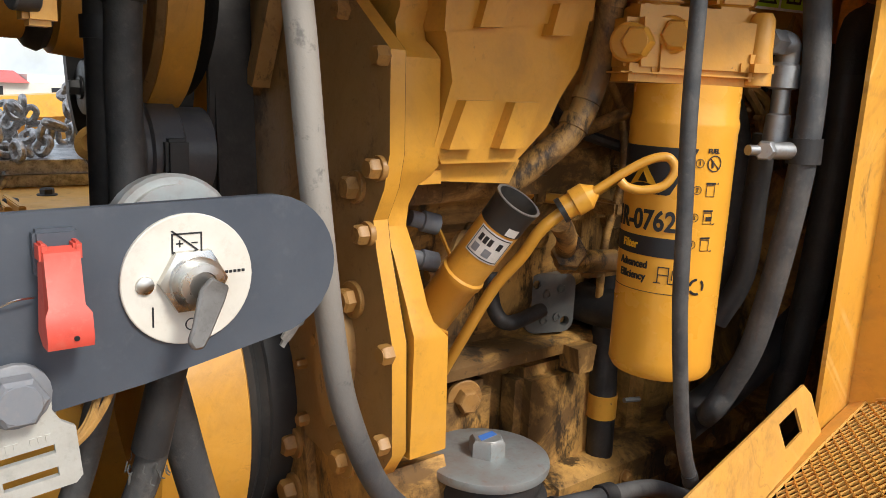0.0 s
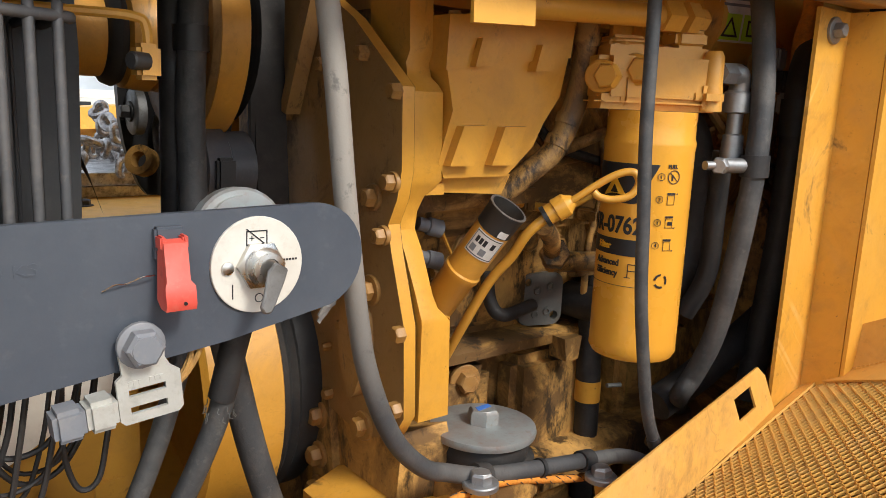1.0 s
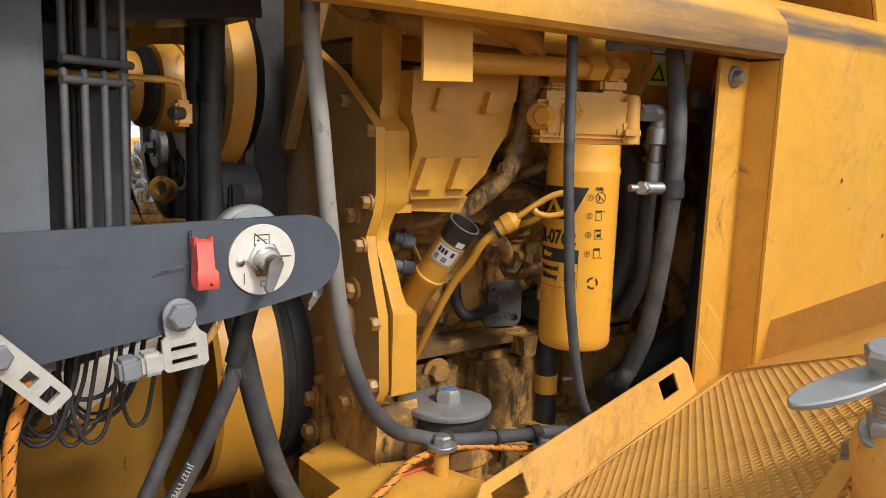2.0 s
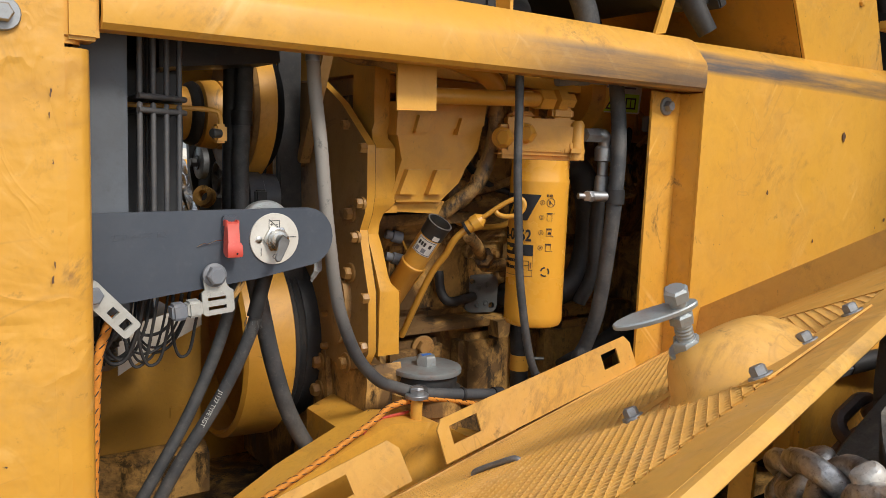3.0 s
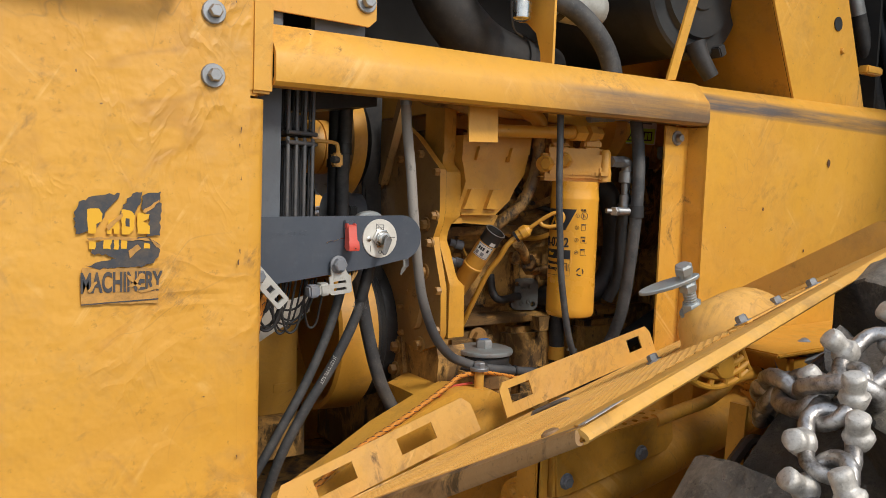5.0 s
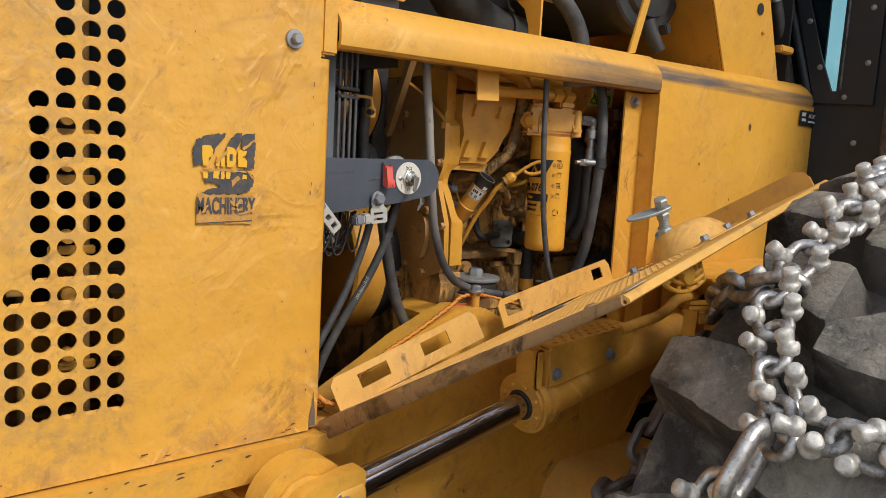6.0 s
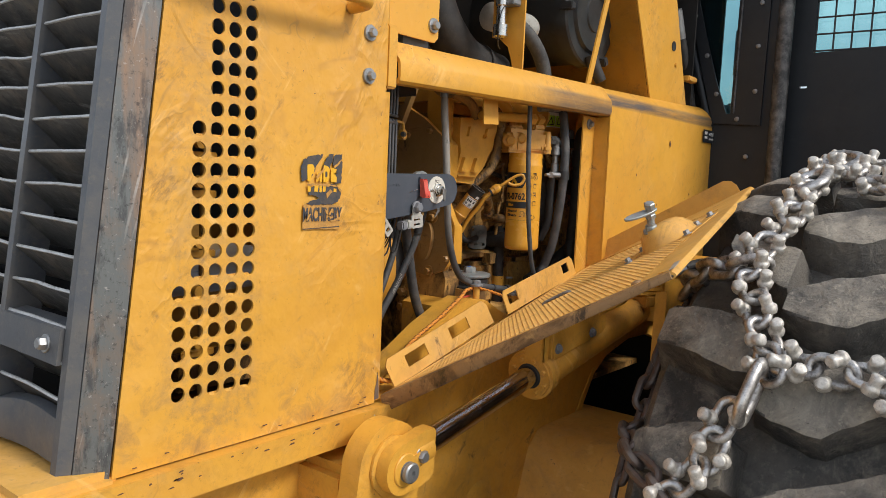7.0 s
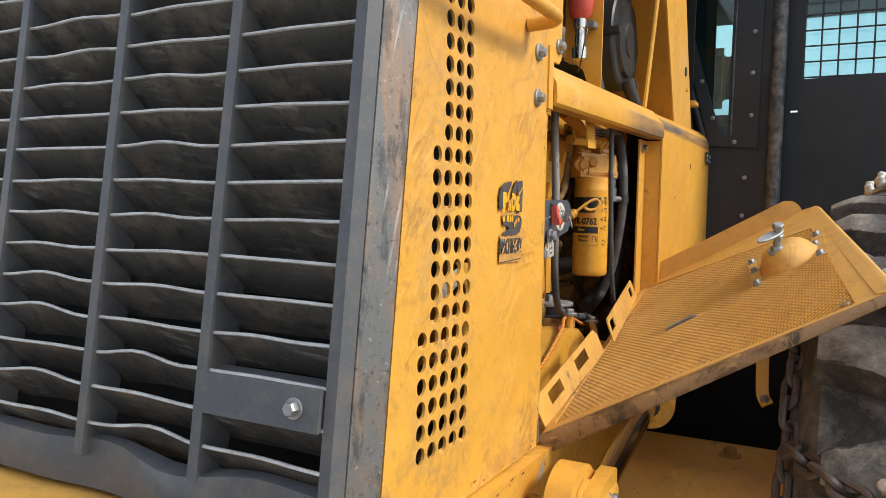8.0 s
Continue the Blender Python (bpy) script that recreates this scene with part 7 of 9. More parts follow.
def build_filter():
    t = thing("fuel_filter", (FC.x, FC.y, 1.475), "yellow spin-on fuel filter with black printed label", "fuel filter")
    prof = [(1.476, 0.034), (1.476, 0.04), (1.479, 0.0475), (1.486, 0.0515), (1.496, FR), (1.722, FR), (1.728, 0.0520), (1.732, 0.0520), (1.7365, FR - 0.0008), (1.752, FR - 0.0012), (1.760, 0.0505), (1.766, 0.0505)]
    can = part("can", lathe(B(), FC, (0, 0, 1), prof, 56), M_CLEAN, t)

    def patch(a0, a1, z0, z1, mat, name, cut=0.0, r=FR + 0.0004):
        bm = B()
        n = max(2, int(abs(a1 - a0) / 4))
        lo, hi = [], []
        for i in range(n + 1):
            f = i / n
            a = radians(a0 + (a1 - a0) * f)
            zl = z0
            if cut and f > 1 - cut:
                zl = z0 + (z1 - z0) * (f - 1 + cut) / cut * 0.98
            lo.append(bm.verts.new((FC.x + r * math.cos(a), FC.y + r * math.sin(a), zl)))
            hi.append(bm.verts.new((FC.x + r * math.cos(a), FC.y + r * math.sin(a), z1)))
        fs = [bm.faces.new((lo[i], lo[i + 1], hi[i + 1], hi[i])) for i in range(n)]
        return part(name, bm, mat, can)
    patch(120, 232, 1.663, 1.708, M_DECAL, "label_band", 0.22)
    patch(100, 222, 1.603, 1.622, M_DECAL, "label_band")
    patch(100, 222, 1.5675, 1.5682, M_DECAL, "label_line")
    patch(221.5, 222, 1.5675, 1.603, M_DECAL, "label_line")
    # bold mark of the maker as a plain triangle with a bar
    bm = sheet(B(), [(-0.017, 0), (0.017, 0), (0.0, 0.024)], [[(-0.006, 0.004), (0.006, 0.004), (0, 0.014)]], lambda u, v: (u, v, 0.0004), 0.0002)
    ob = part("maker_mark", bm, M_INKY, can, smooth=False)
    o = ORIGIN[can.name]

    def place(ob, az, z, r=FR + 0.0008):
        for v in ob.data.vertices:
            v.co += o
        wrap(ob.data, radians(az), r, z)
        for v in ob.data.vertices:
            v.co -= o
    place(ob, 176, 1.670)
    # code and words
    for txt, size, az, z, w in (("1R-0762", 0.027, 176, 1.637, 0.9), ("Filter", 0.011, 166, 1.6125, 1.0), ("Advanced", 0.0105, 172, 1.594, 0.95), ("Efficiency", 0.0105, 172, 1.582, 0.95), ("FUEL", 0.006, 249, 1.7065, 1.0)):
        ob = lettering("label_text", txt, size, Matrix(), M_INKY if txt == "Filter" else M_DECAL, can, "printed lettering", wide=w * 0.9, heavy=size * 0.025)
        place(ob, az, z)
    # pump pictogram
    for q in (rect(-0.008, -0.007, -0.007, 0.008), rect(0.002, -0.007, 0.003, 0.008), rect(-0.008, 0.0075, 0.003, 0.0085), rect(-0.008, 0.0, 0.003, 0.001), rect(-0.011, -0.008, 0.009, -0.007), rect(0.0055, -0.004, 0.0065, 0.006)):
        ob = part("pump_symbol", sheet(B(), q, [], lambda u, v: (u, v, 0.0), 0.0002), M_DECAL, can, smooth=False)
        place(ob, 212, 1.586)
    # four numbered pictograms
    for k, z in enumerate((1.695, 1.670, 1.644, 1.618)):
        shapes = [ring(-0.013, 0, 0.0045, 16)]
        ob = part("step_number", sheet(B(), ring(-0.012, 0, 0.0042, 16), [ring(-0.012, 0, 0.0036, 14)], lambda u, v: (u, v, 0.0), 0.0002), M_DECAL, can, smooth=False)
        place(ob, 248, z)
        ob = lettering("step_number", str(k + 1), 0.006, Matrix.Translation((-0.012, 0, 0)), M_DECAL, can)
        place(ob, 248, z)
        L = []
        if k == 0:
            L = [(ring(0.003, 0, 0.0078, 18), [ring(0.003, 0, 0.0068, 16)]), ([(-0.0025, 0.0045), (-0.0018, 0.0052), (0.0085, -0.0045), (0.0078, -0.0052)], []), (rect(0.0, -0.004, 0.002, 0.003), [])]
        else:
            L = [(rect(-0.003, -0.006, 0.0065, 0.005), [rect(-0.0024, -0.0054, 0.0059, 0.0044)]), (rect(-0.0035, 0.0056, 0.007, 0.0075), [])]
            if k == 2:
                L.append((rect(0.0, -0.003, 0.0065, 0.001), []))
            L.append(([(0.008, 0.006), (0.0105, 0.0075), (0.0105, 0.0055)] if k < 2 else [(0.007, -0.006), (0.0105, -0.005), (0.0098, -0.007)], []))
        for out, hl in L:
            ob = part("step_symbol", sheet(B(), out, hl, lambda u, v: (u, v, 0.0), 0.0002), M_DECAL, can, smooth=False)
            place(ob, 248, z)
    for k in range(3):
        a0 = 90 + 120 * k
        tri_ = [(0.0085 * math.cos(radians(a0 + 82 * i / 4)), 0.0085 * math.sin(radians(a0 + 82 * i / 4))) for i in range(5)] + [(0.0060 * math.cos(radians(a0 + 82 * i / 4)), 0.0060 * math.sin(radians(a0 + 82 * i / 4))) for i in range(4, -1, -1)]
        ob = part("recycling_mark", sheet(B(), tri_, [], lambda u, v: (u, v, 0.0), 0.0002), M_DECAL, can, smooth=False)
        place(ob, 246, 1.577)
    # filter head casting, set at an angle
    h = thing("filter_head", (0.66, 0.46, 1.767), "yellow cast fuel filter head with plugs and a steel elbow", "filter head")
    m = Matrix.Translation((0.662, 0.462, 0)) @ Matrix.Rotation(radians(-28.6), 4, "Z")
    part("casting", box(B(), (-0.070, -0.044, 1.768), (0.070, 0.055, 1.836), 0.012, m, 4), M_ENGINE, h)
    part("base_flange", box(B(), (-0.075, -0.048, 1.7665), (0.074, 0.058, 1.783), 0.0075, m, 4), M_ENGINE, h, "rounded lower flange")
    part("corner_boss", lathe(B(), m @ Vector((0.062, -0.038, 1.768)), (0, 0, 1), [(0, 0.0135), (0.02, 0.013), (0.03, 0.0118), (0.06, 0.0112), (0.066, 0.008)], 24), M_ENGINE, h)
    part("corner_boss", box(B(), (0.040, -0.055, 1.771), (0.074, -0.036, 1.796), 0.0085, m, 4), M_ENGINE, h)
    part("web", box(B(), (-0.046, -0.0475, 1.770), (-0.036, -0.036, 1.806), 0.005, m, 4), M_ENGINE, h)
    part("top_pad", box(B(), (0.018, -0.034, 1.836), (0.056, 0.01, 1.856), 0.005, m, 3), M_ENGINE, h)
    part("top_pad", box(B(), (-0.052, -0.02, 1.836), (-0.008, 0.03, 1.848), 0.005, m, 3), M_ENGINE, h)
    d = m.to_3x3() @ Vector((-0.62, -0.78, 0))
    for u, z in ((-0.062, 1.801), (-0.024, 1.809)):
        bm = hexbolt(B(), m @ Vector((u, -0.045, z)), d, 0.0145, 0.013)
        lathe(bm, m @ Vector((u, -0.030, z)), d, [(0, 0.0185), (0.010, 0.0185), (0.0145, 0.0175), (0.0165, 0.015)], 24)
        part("hex_plug", bm, M_ENGINE, h)
    for u, v, w, z1 in ((-0.035, 0.0, 0.016, 1.875), (0.03, 0.005, 0.013, 1.862), (0.0, 0.03, 0.012, 1.87)):
        part("top_fitting", lathe(B(), m @ Vector((u, v, 1.83)), (0, 0, 1), [(0, w * 1.15), (0.012, w * 1.15), (0.013, w * 0.8), (z1 - 1.832, w * 0.8), (z1 - 1.83, w * 0.7)], 6), M_ENGINE, h)
    # steel elbow and stand pipe on the outlet side
    e = m @ Vector((0.078, -0.02, 1.812))
    bm = rod(B(), e, (0.765, 0.418, 1.813), 0.013, 6)
    sweep(bm, [(0.755, 0.42, 1.813), (0.779, 0.417, 1.813), (0.787, 0.418, 1.805), (0.788, 0.42, 1.785)], 0.0125, 12, 5)
    lathe(bm, (0.788, 0.42, 1.795), (0, 0, -1), [(0, 0.0125), (0.004, 0.0165), (0.026, 0.0165), (0.028, 0.0095), (0.052, 0.0095), (0.054, 0.0125), (0.09, 0.014), (0.094, 0.011)], 14)
    part("steel_elbow", bm, M_ZINC, h, "zinc plated elbow and hose end")
    # tan fuel rail over the head
    r = thing("fuel_rail", (0.5, 0.42, 1.85), "tan painted fuel pipe with brass unions above the filter", "pipe")
    part("pipe", rod(B(), (0.40, 0.43, 1.856), (0.64, 0.425, 1.867), 0.0125, 18), M_ENGINE, r)
    bm = lathe(B(), (0.625, 0.425, 1.8665), (1, 0, 0.03), [(0, 0.018), (0.03, 0.018), (0.032, 0.014)], 6)
    lathe(bm, (0.665, 0.424, 1.868), (1, 0, 0.03), [(0, 0.0185), (0.02, 0.0185), (0.022, 0.013), (0.04, 0.013)], 6)
    part("union_nut", bm, M_ENGINE, r)
    part("return_pipe", sweep(B(), [(0.43, 0.46, 1.93), (0.46, 0.455, 1.92), (0.52, 0.45, 1.905), (0.555, 0.45, 1.885), (0.56, 0.455, 1.86)], 0.016, 14, 6), M_ENGINE, r)
    # spring-ended probe and tangle above
    p = thing("spring_probe", (0.67, 0.40, 1.89), "grey sensor lead with a coiled strain relief", "sensor lead")
    part("probe", rod(B(), (0.645, 0.40, 1.897), (0.685, 0.395, 1.902), 0.009, 12), M_CONN, p)
    for i in range(6):
        part("coil", lathe(B(), Vector((0.685 + i * 0.0055, 0.395, 1.902)), (1, 0, 0), [(-0.002, 0.0085 - i * 0.0005), (0, 0.0105 - i * 0.0006), (0.002, 0.0085 - i * 0.0005)], 12), M_CONN, p)
    part("lead", rod(B(), (0.715, 0.395, 1.902), (0.755, 0.395, 1.903), 0.0045, 10), M_CONN, p)
    # hanging tab under the rail
    tb = solid("rail_tab", sheet(B(), [(0.306, 1.826), (0.371, 1.829), (0.374, 1.90), (0.310, 1.90)], [], lambda u, v: (u, 0.352 + 0.25 * max(0, v - 1.87), v), 0.004), M_BEAM, "folded yellow steel tab under the hood rail", "bracket")
    # warning label on the cross pipe
    lab = thing("warning_label", (0.90, 0.49, 1.87), "green and white warning label on the cross pipe", "label")
    fm = facing((0.925, 0.508, 1.90), (-0.25, -0.95, -0.1))
    lg = part("label_backing", sheet(B(), rect(-0.045, -0.036, 0.045, 0.04, 0.004), [], lambda u, v: fm @ Vector((u, v, 0)), 0.001), M_PALELAB, lab)
    for u in (-0.04, 0.002):
        part("label_panel", sheet(B(), rect(u, -0.033, u + 0.038, 0.002), [], lambda a, b: fm @ Vector((a, b, 0.0012)), 0.0004), M_GREEN, lg, smooth=False)
    part("label_symbol", sheet(B(), [(-0.036, -0.029), (-0.006, -0.029), (-0.021, -0.002)], [[(-0.031, -0.026), (-0.011, -0.026), (-0.021, -0.008)]], lambda a, b: fm @ Vector((a, b, 0.002)), 0.0003), M_DECAL, lg, smooth=False)
    part("label_symbol", sheet(B(), rect(0.009, -0.027, 0.033, -0.005), [rect(0.012, -0.024, 0.02, -0.008), rect(0.022, -0.024, 0.03, -0.008)], lambda a, b: fm @ Vector((a, b, 0.002)), 0.0003), M_DECAL, lg, smooth=False)
    for k in range(3):
        part("label_text_bar", sheet(B(), rect(-0.04, 0.012 + k * 0.008, 0.03 - 0.01 * k, 0.0155 + k * 0.008), [], lambda a, b: fm @ Vector((a, b, 0.0016)), 0.0003), M_CONN, lg, smooth=False)


build_filter()


def build_filler():
    t = thing("oil_filler", (0.45, 0.6, 1.5), "yellow oil filler tube with an open black neck", "oil filler")
    top = Vector((0.479, 0.486, 1.656))
    base = Vector((0.452, 0.556, 1.548))
    d = (top - base).normalized()
    part("tube", lathe(B(), base - d * 0.07, d, [(0, 0.0205), (0.105, 0.0205), (0.108, 0.0222), (0.114, 0.0222), (0.116, 0.0205), (0.18, 0.0205)], 30), M_ENGINE, t)
    bm = lathe(B(), top - d * 0.026, d, [(0, 0.0207), (0.022, 0.0212), (0.025, 0.0222), (0.028, 0.0222), (0.028, 0.0198), (0.024, 0.019), (-0.03, 0.0185), (-0.031, 0.001)], 34, caps=False)
    part("neck", bm, M_PLASTIC, t, "open black neck with a worn rim")
    part("rim", lathe(B(), top + d * 0.0015, d, [(0, 0.0223), (0.001, 0.0223), (0.001, 0.0198), (0, 0.0198)], 34, caps=False), M_ZINC, t, "bare worn rim")
    # silver label wrapped round the tube, towards the viewer
    m = frame_of(top, d)
    bm = B()
    view = Vector((-0.62, -0.75, 0.1))
    loc = m.to_3x3().inverted() @ view
    a0 = math.atan2(loc.y, loc.x)

    def curved(name, w0, w1, h0, h1, mat, r=0.0211, par=None, lab=""):
        bm = B()
        n = 10
        L = [[bm.verts.new(m @ Vector((r * math.cos(a0 + a), r * math.sin(a0 + a), h))) for h in (h0, h1)] for a in [w0 + (w1 - w0) * i / n for i in range(n + 1)]]
        for p, q in zip(L, L[1:]):
            bm.faces.new((p[0], q[0], q[1], p[1]))
        return part(name, bm, mat, par or t, lab)
    lb = curved("label", -0.75, 0.95, -0.058, -0.028, M_PALELAB, lab="silver oil label with dark marks")
    for w0, w1, h0, h1 in ((-0.70, 0.90, -0.0305, -0.0295), (-0.70, 0.90, -0.0565, -0.0555), (-0.70, -0.66, -0.0565, -0.0295), (0.86, 0.90, -0.0565, -0.0295), (-0.52, -0.34, -0.042, -0.0345), (-0.28, -0.10, -0.042, -0.0345), (-0.04, 0.14, -0.042, -0.0345), (0.40, 0.62, -0.042, -0.0345)):
        curved("label_mark", w0, w1, h0, h1, M_DECAL, 0.0213, lb)
    for w0, w1 in ((-0.55, -0.25), (0.0, 0.35)):
        curved("label_mark", w0, w1, -0.0535, -0.0455, M_CONN, 0.0213, lb)
    curved("neck_mark", 0.3, 0.85, -0.0245, -0.0165, M_PALELAB, 0.0215, lb)
    # dipstick
    k = thing("dipstick", (0.5, 0.56, 1.46), "yellow oil dipstick with a hooked wire handle", "dipstick")
    nut = Vector((0.540, 0.468, 1.657))
    part("guide_tube", sweep(B(), [nut, (0.515, 0.487, 1.63), (0.508, 0.505, 1.60), (0.498, 0.53, 1.565), (0.49, 0.56, 1.51), (0.485, 0.60, 1.44)], 0.006, 12, 6), M_ENGINE, k)
    dd = Vector((0.62, -0.55, 0.56)).normalized()
    bm = lathe(B(), nut - dd * 0.018, dd, [(0, 0.009), (0.002, 0.0115), (0.012, 0.0115), (0.013, 0.0135), (0.026, 0.0135), (0.03, 0.01), (0.036, 0.006)], 16)
    part("cap", bm, M_ENGINE, k)
    part("seal_ring", lathe(B(), nut - dd * 0.02, dd, [(0, 0.0078), (0, 0.0125), (0.005, 0.0125), (0.005, 0.0078)], 16, caps=False), M_BLACK, k)
    hp = [nut, (0.548, 0.455, 1.668), (0.563, 0.438, 1.685), (0.577, 0.422, 1.698), (0.588, 0.41, 1.701), (0.592, 0.405, 1.69), (0.585, 0.41, 1.676), (0.572, 0.422, 1.671), (0.562, 0.432, 1.673), (0.558, 0.437, 1.678)]
    part("handle", sweep(B(), hp, 0.0042, 10, 7), M_ENGINE, k)


build_filler()


def build_mount():
    t = thing("engine_mount", (0.49, 0.52, 1.3), "rubber engine mount under a galvanised steel disc and bolt", "engine mount")
    c = Vector((0.468, 0.494, 1.404))
    part("disc", lathe(B(), c, (0, 0, 1), [(0.0, 0.056), (0.001, 0.0595), (0.005, 0.0605), (0.009, 0.0595), (0.0105, 0.056), (0.0112, 0.02)], 52), M_DISC, t, "dull galvanised disc with red stains")
    bt = part("bolt", hexbolt(B(), c + Vector((0, 0, 0.0105)), (0, 0, 1), 0.0175, 0.017), M_DISC, t)
    part("paint_mark", sheet(B(), [(-0.011, -0.004), (0.01, -0.002), (0.011, 0.006), (-0.008, 0.005)], [], lambda u, v: (c.x + u, c.y + v, c.z + 0.0285), 0.0005), M_BLUE, bt)
    part("rubber", lathe(B(), c, (0, 0, -1), [(0, 0.05), (0.01, 0.054), (0.022, 0.052), (0.026, 0.06), (0.03, 0.06)], 40), M_BLKHOSE, t, "black rubber cushion")
    part("seat", lathe(B(), c - Vector((0, 0, 0.03)), (0, 0, -1), [(0, 0.066), (0.03, 0.066), (0.034, 0.06), (0.07, 0.058), (0.10, 0.075)], 40), M_CAST, t)
    part("arm", prism(B(), [(0.43, 0.48), (0.56, 0.48), (0.60, 0.66), (0.42, 0.66)], "z", 1.31, 1.355, 0.01), M_CAST, t)
    # frame shelf in front of it, with stand-offs
    s = thing("frame_shelf", (0.3, 0.45, 1.2), "yellow frame shelf with rounded crest below the engine", "frame")
    bm = prism(B(), [(-0.02, 1.19), (0.105, 1.255), (0.19, 1.303), (0.292, 1.345), (0.345, 1.362), (0.42, 1.352), (0.50, 1.31), (0.62, 1.27), (0.80, 1.26), (0.80, 1.1), (-0.02, 1.1)], "y", 0.40, 0.475, 0.008)
    part("shelf_plate", bm, M_FRAME, s)
    part("shelf_top", prism(B(), [(0.30, 1.335), (0.345, 1.352), (0.42, 1.342), (0.50, 1.30), (0.50, 1.2), (0.30, 1.2)], "y", 0.476, 0.60, 0.01), M_FRAME, s)
    for p, q in (((0.400, 0.418, 1.34), (0.400, 0.418, 1.392)), ((0.585, 0.40, 1.30), (0.578, 0.41, 1.352))):
        bm = rod(B(), p, q, 0.0095, 16)
        so = part("stand_off", bm, M_FRAME, s)
        bm = hexbolt(B(), q, (0, 0, 1), 0.0115, 0.01, 0.0185, 0.004)
        part("bolt", bm, M_ZINC, so)


build_mount()


# ---- wheel with its chain ----
WX, WZ = 0.945, 0.745
YI, YO = -0.13, -0.95


def on_tyre(a, y, r):
    """a: angle from the top towards the front."""
    return Vector((WX - r * math.sin(a), y, WZ + r * math.cos(a)))


def crown(y, top):
    """Tread radius across the width: rounded towards the shoulders."""
    f = abs(y - (YI + YO) / 2) / ((YI - YO) / 2)
    return top - 0.012 * f ** 2 - 0.05 * max(0, f - 0.72) / 0.28


def build_tyre():
    t = thing("tyre", (WX, (YI + YO) / 2, GROUND), "large dusty black lugged tyre wrapped in chains", "tyre")
    prof = [(YI - 0.06, 0.40), (YI - 0.03, 0.46), (YI - 0.0, 0.56), (YI + 0.005, 0.66), (YI - 0.005, 0.76), (YI - 0.03, 0.83), (YI - 0.065, 0.885)]
    n = 9
    mid = [(YI - 0.085 + (YO - YI + 0.17) * i / n, 0.0) for i in range(n + 1)]
    prof += [(y, crown(y, 0.905)) for y, _ in mid]
    prof += [(YO - (y - YI), r) for y, r in reversed(prof[:7])]
    bm = B()
    seg = 120
    rings = [[bm.verts.new(on_tyre(2 * math.pi * k / seg, y, r)) for k in range(seg)] for y, r in prof]
    for p, q in zip(rings, rings[1:]):
        for k in range(seg):
            bm.faces.new((p[k], p[(k + 1) % seg], q[(k + 1) % seg], q[k]))
    part("carcass", bm, M_TYRE, t)
    part("rim", lathe(B(), (WX, YI - 0.02, WZ), (0, -1, 0), [(0, 0.2), (0.0, 0.44), (0.03, 0.45), (0.06, 0.41), (0.5, 0.41), (0.5, 0.2)], 48), M_FRAME, t, "yellow steel wheel rim")
    rs = random.Random(3)

    def lug(path, name, side):
        """A raised block along path of (angle, y, width), with broken worn edges."""
        bm = B()
        rows = []
        # finer steps along the block, so that its edges can be ragged
        fine = []
        for p, q in zip(path, path[1:]):
            for f in (0.0, 0.34, 0.67):
                fine.append(tuple(p[i] + (q[i] - p[i]) * f for i in range(3)))
        path = fine + [path[-1]]
        N = len(path)
        for i, (a, y, w) in enumerate(path):
            ww = w * (1.0 if 0 < i < N - 1 else 0.93)
            wear = 0.005 * noise.noise((a * 9, y * 23, side * 3.1))
            ht = crown(y, 0.992) + wear
            lo = crown(y, 0.885)
            row = []
            for s, r in ((-0.66, lo), (-0.57, lo + 0.03), (-0.515, ht - 0.012), (-0.49, ht - 0.003), (-0.44, ht), (-0.2, ht + 0.003 * noise.noise((a * 31, y * 37, 1))), (0.16, ht + 0.004 * noise.noise((a * 29, y * 41, 2))), (0.44, ht), (0.49, ht - 0.003), (0.515, ht - 0.012), (0.58, lo + 0.03), (0.68, lo)):
                edge = 1.0 if abs(s) > 0.4 else 0.4
                jit = edge * (0.005 * noise.noise((a * 26 + s * 2, y * 22, 4)) + 0.003 * noise.noise((a * 70 + s * 3, y * 75, 5)))
                row.append(bm.verts.new(on_tyre(a + s * ww + jit, y + (0.012 if i == 0 else -0.012 if i == N - 1 else 0) * (1 if r < ht - 0.02 else 0), r)))
            rows.append(row)
        for p, q in zip(rows, rows[1:]):
            for k in range(len(p) - 1):
                bm.faces.new((p[k], p[k + 1], q[k + 1], q[k]))
            bm.faces.new((p[-1], p[0], q[0], q[-1]))
        bm.faces.new(rows[0]), bm.faces.new(list(reversed(rows[-1])))
        ob = part(name, bm, M_TYRE, t)
        # trodden tops carry more dust than the sides
        ob.data.materials.append(M_LUG)
        o = ORIGIN[ob.name]
        for f in ob.data.polygons:
            c = f.center + o
            if f.normal.dot(Vector((c.x - WX, 0, c.z - WZ)).normalized()) > 0.82:
                f.material_index = 1
        return ob
    pitch = 2 * math.pi / 28
    for k in range(28):
        a0 = 0.72 + pitch * k
        outer = ((0.016, -0.415, 0.06), (0.012, -0.45, 0.09), (0.004, -0.50, 0.128), (-0.002, -0.535, 0.14), (-0.03, -0.58, 0.13), (-0.06, -0.63, 0.122), (-0.09, -0.70, 0.118), (-0.12, -0.78, 0.116), (-0.14, -0.86, 0.116), (-0.15, -0.93, 0.116))
        if k == 27:
            # a broader block, less worn than its neighbours
            a0 -= 0.03
            outer = [(da, y + 0.02, w * 1.2) for da, y, w in outer[:6]] + [(da, y, w * 1.15) for da, y, w in outer[6:]]
        lug([(a0 + da, y, w) for da, y, w in outer], "lug", 1)
        b0 = 0.815 + pitch * k
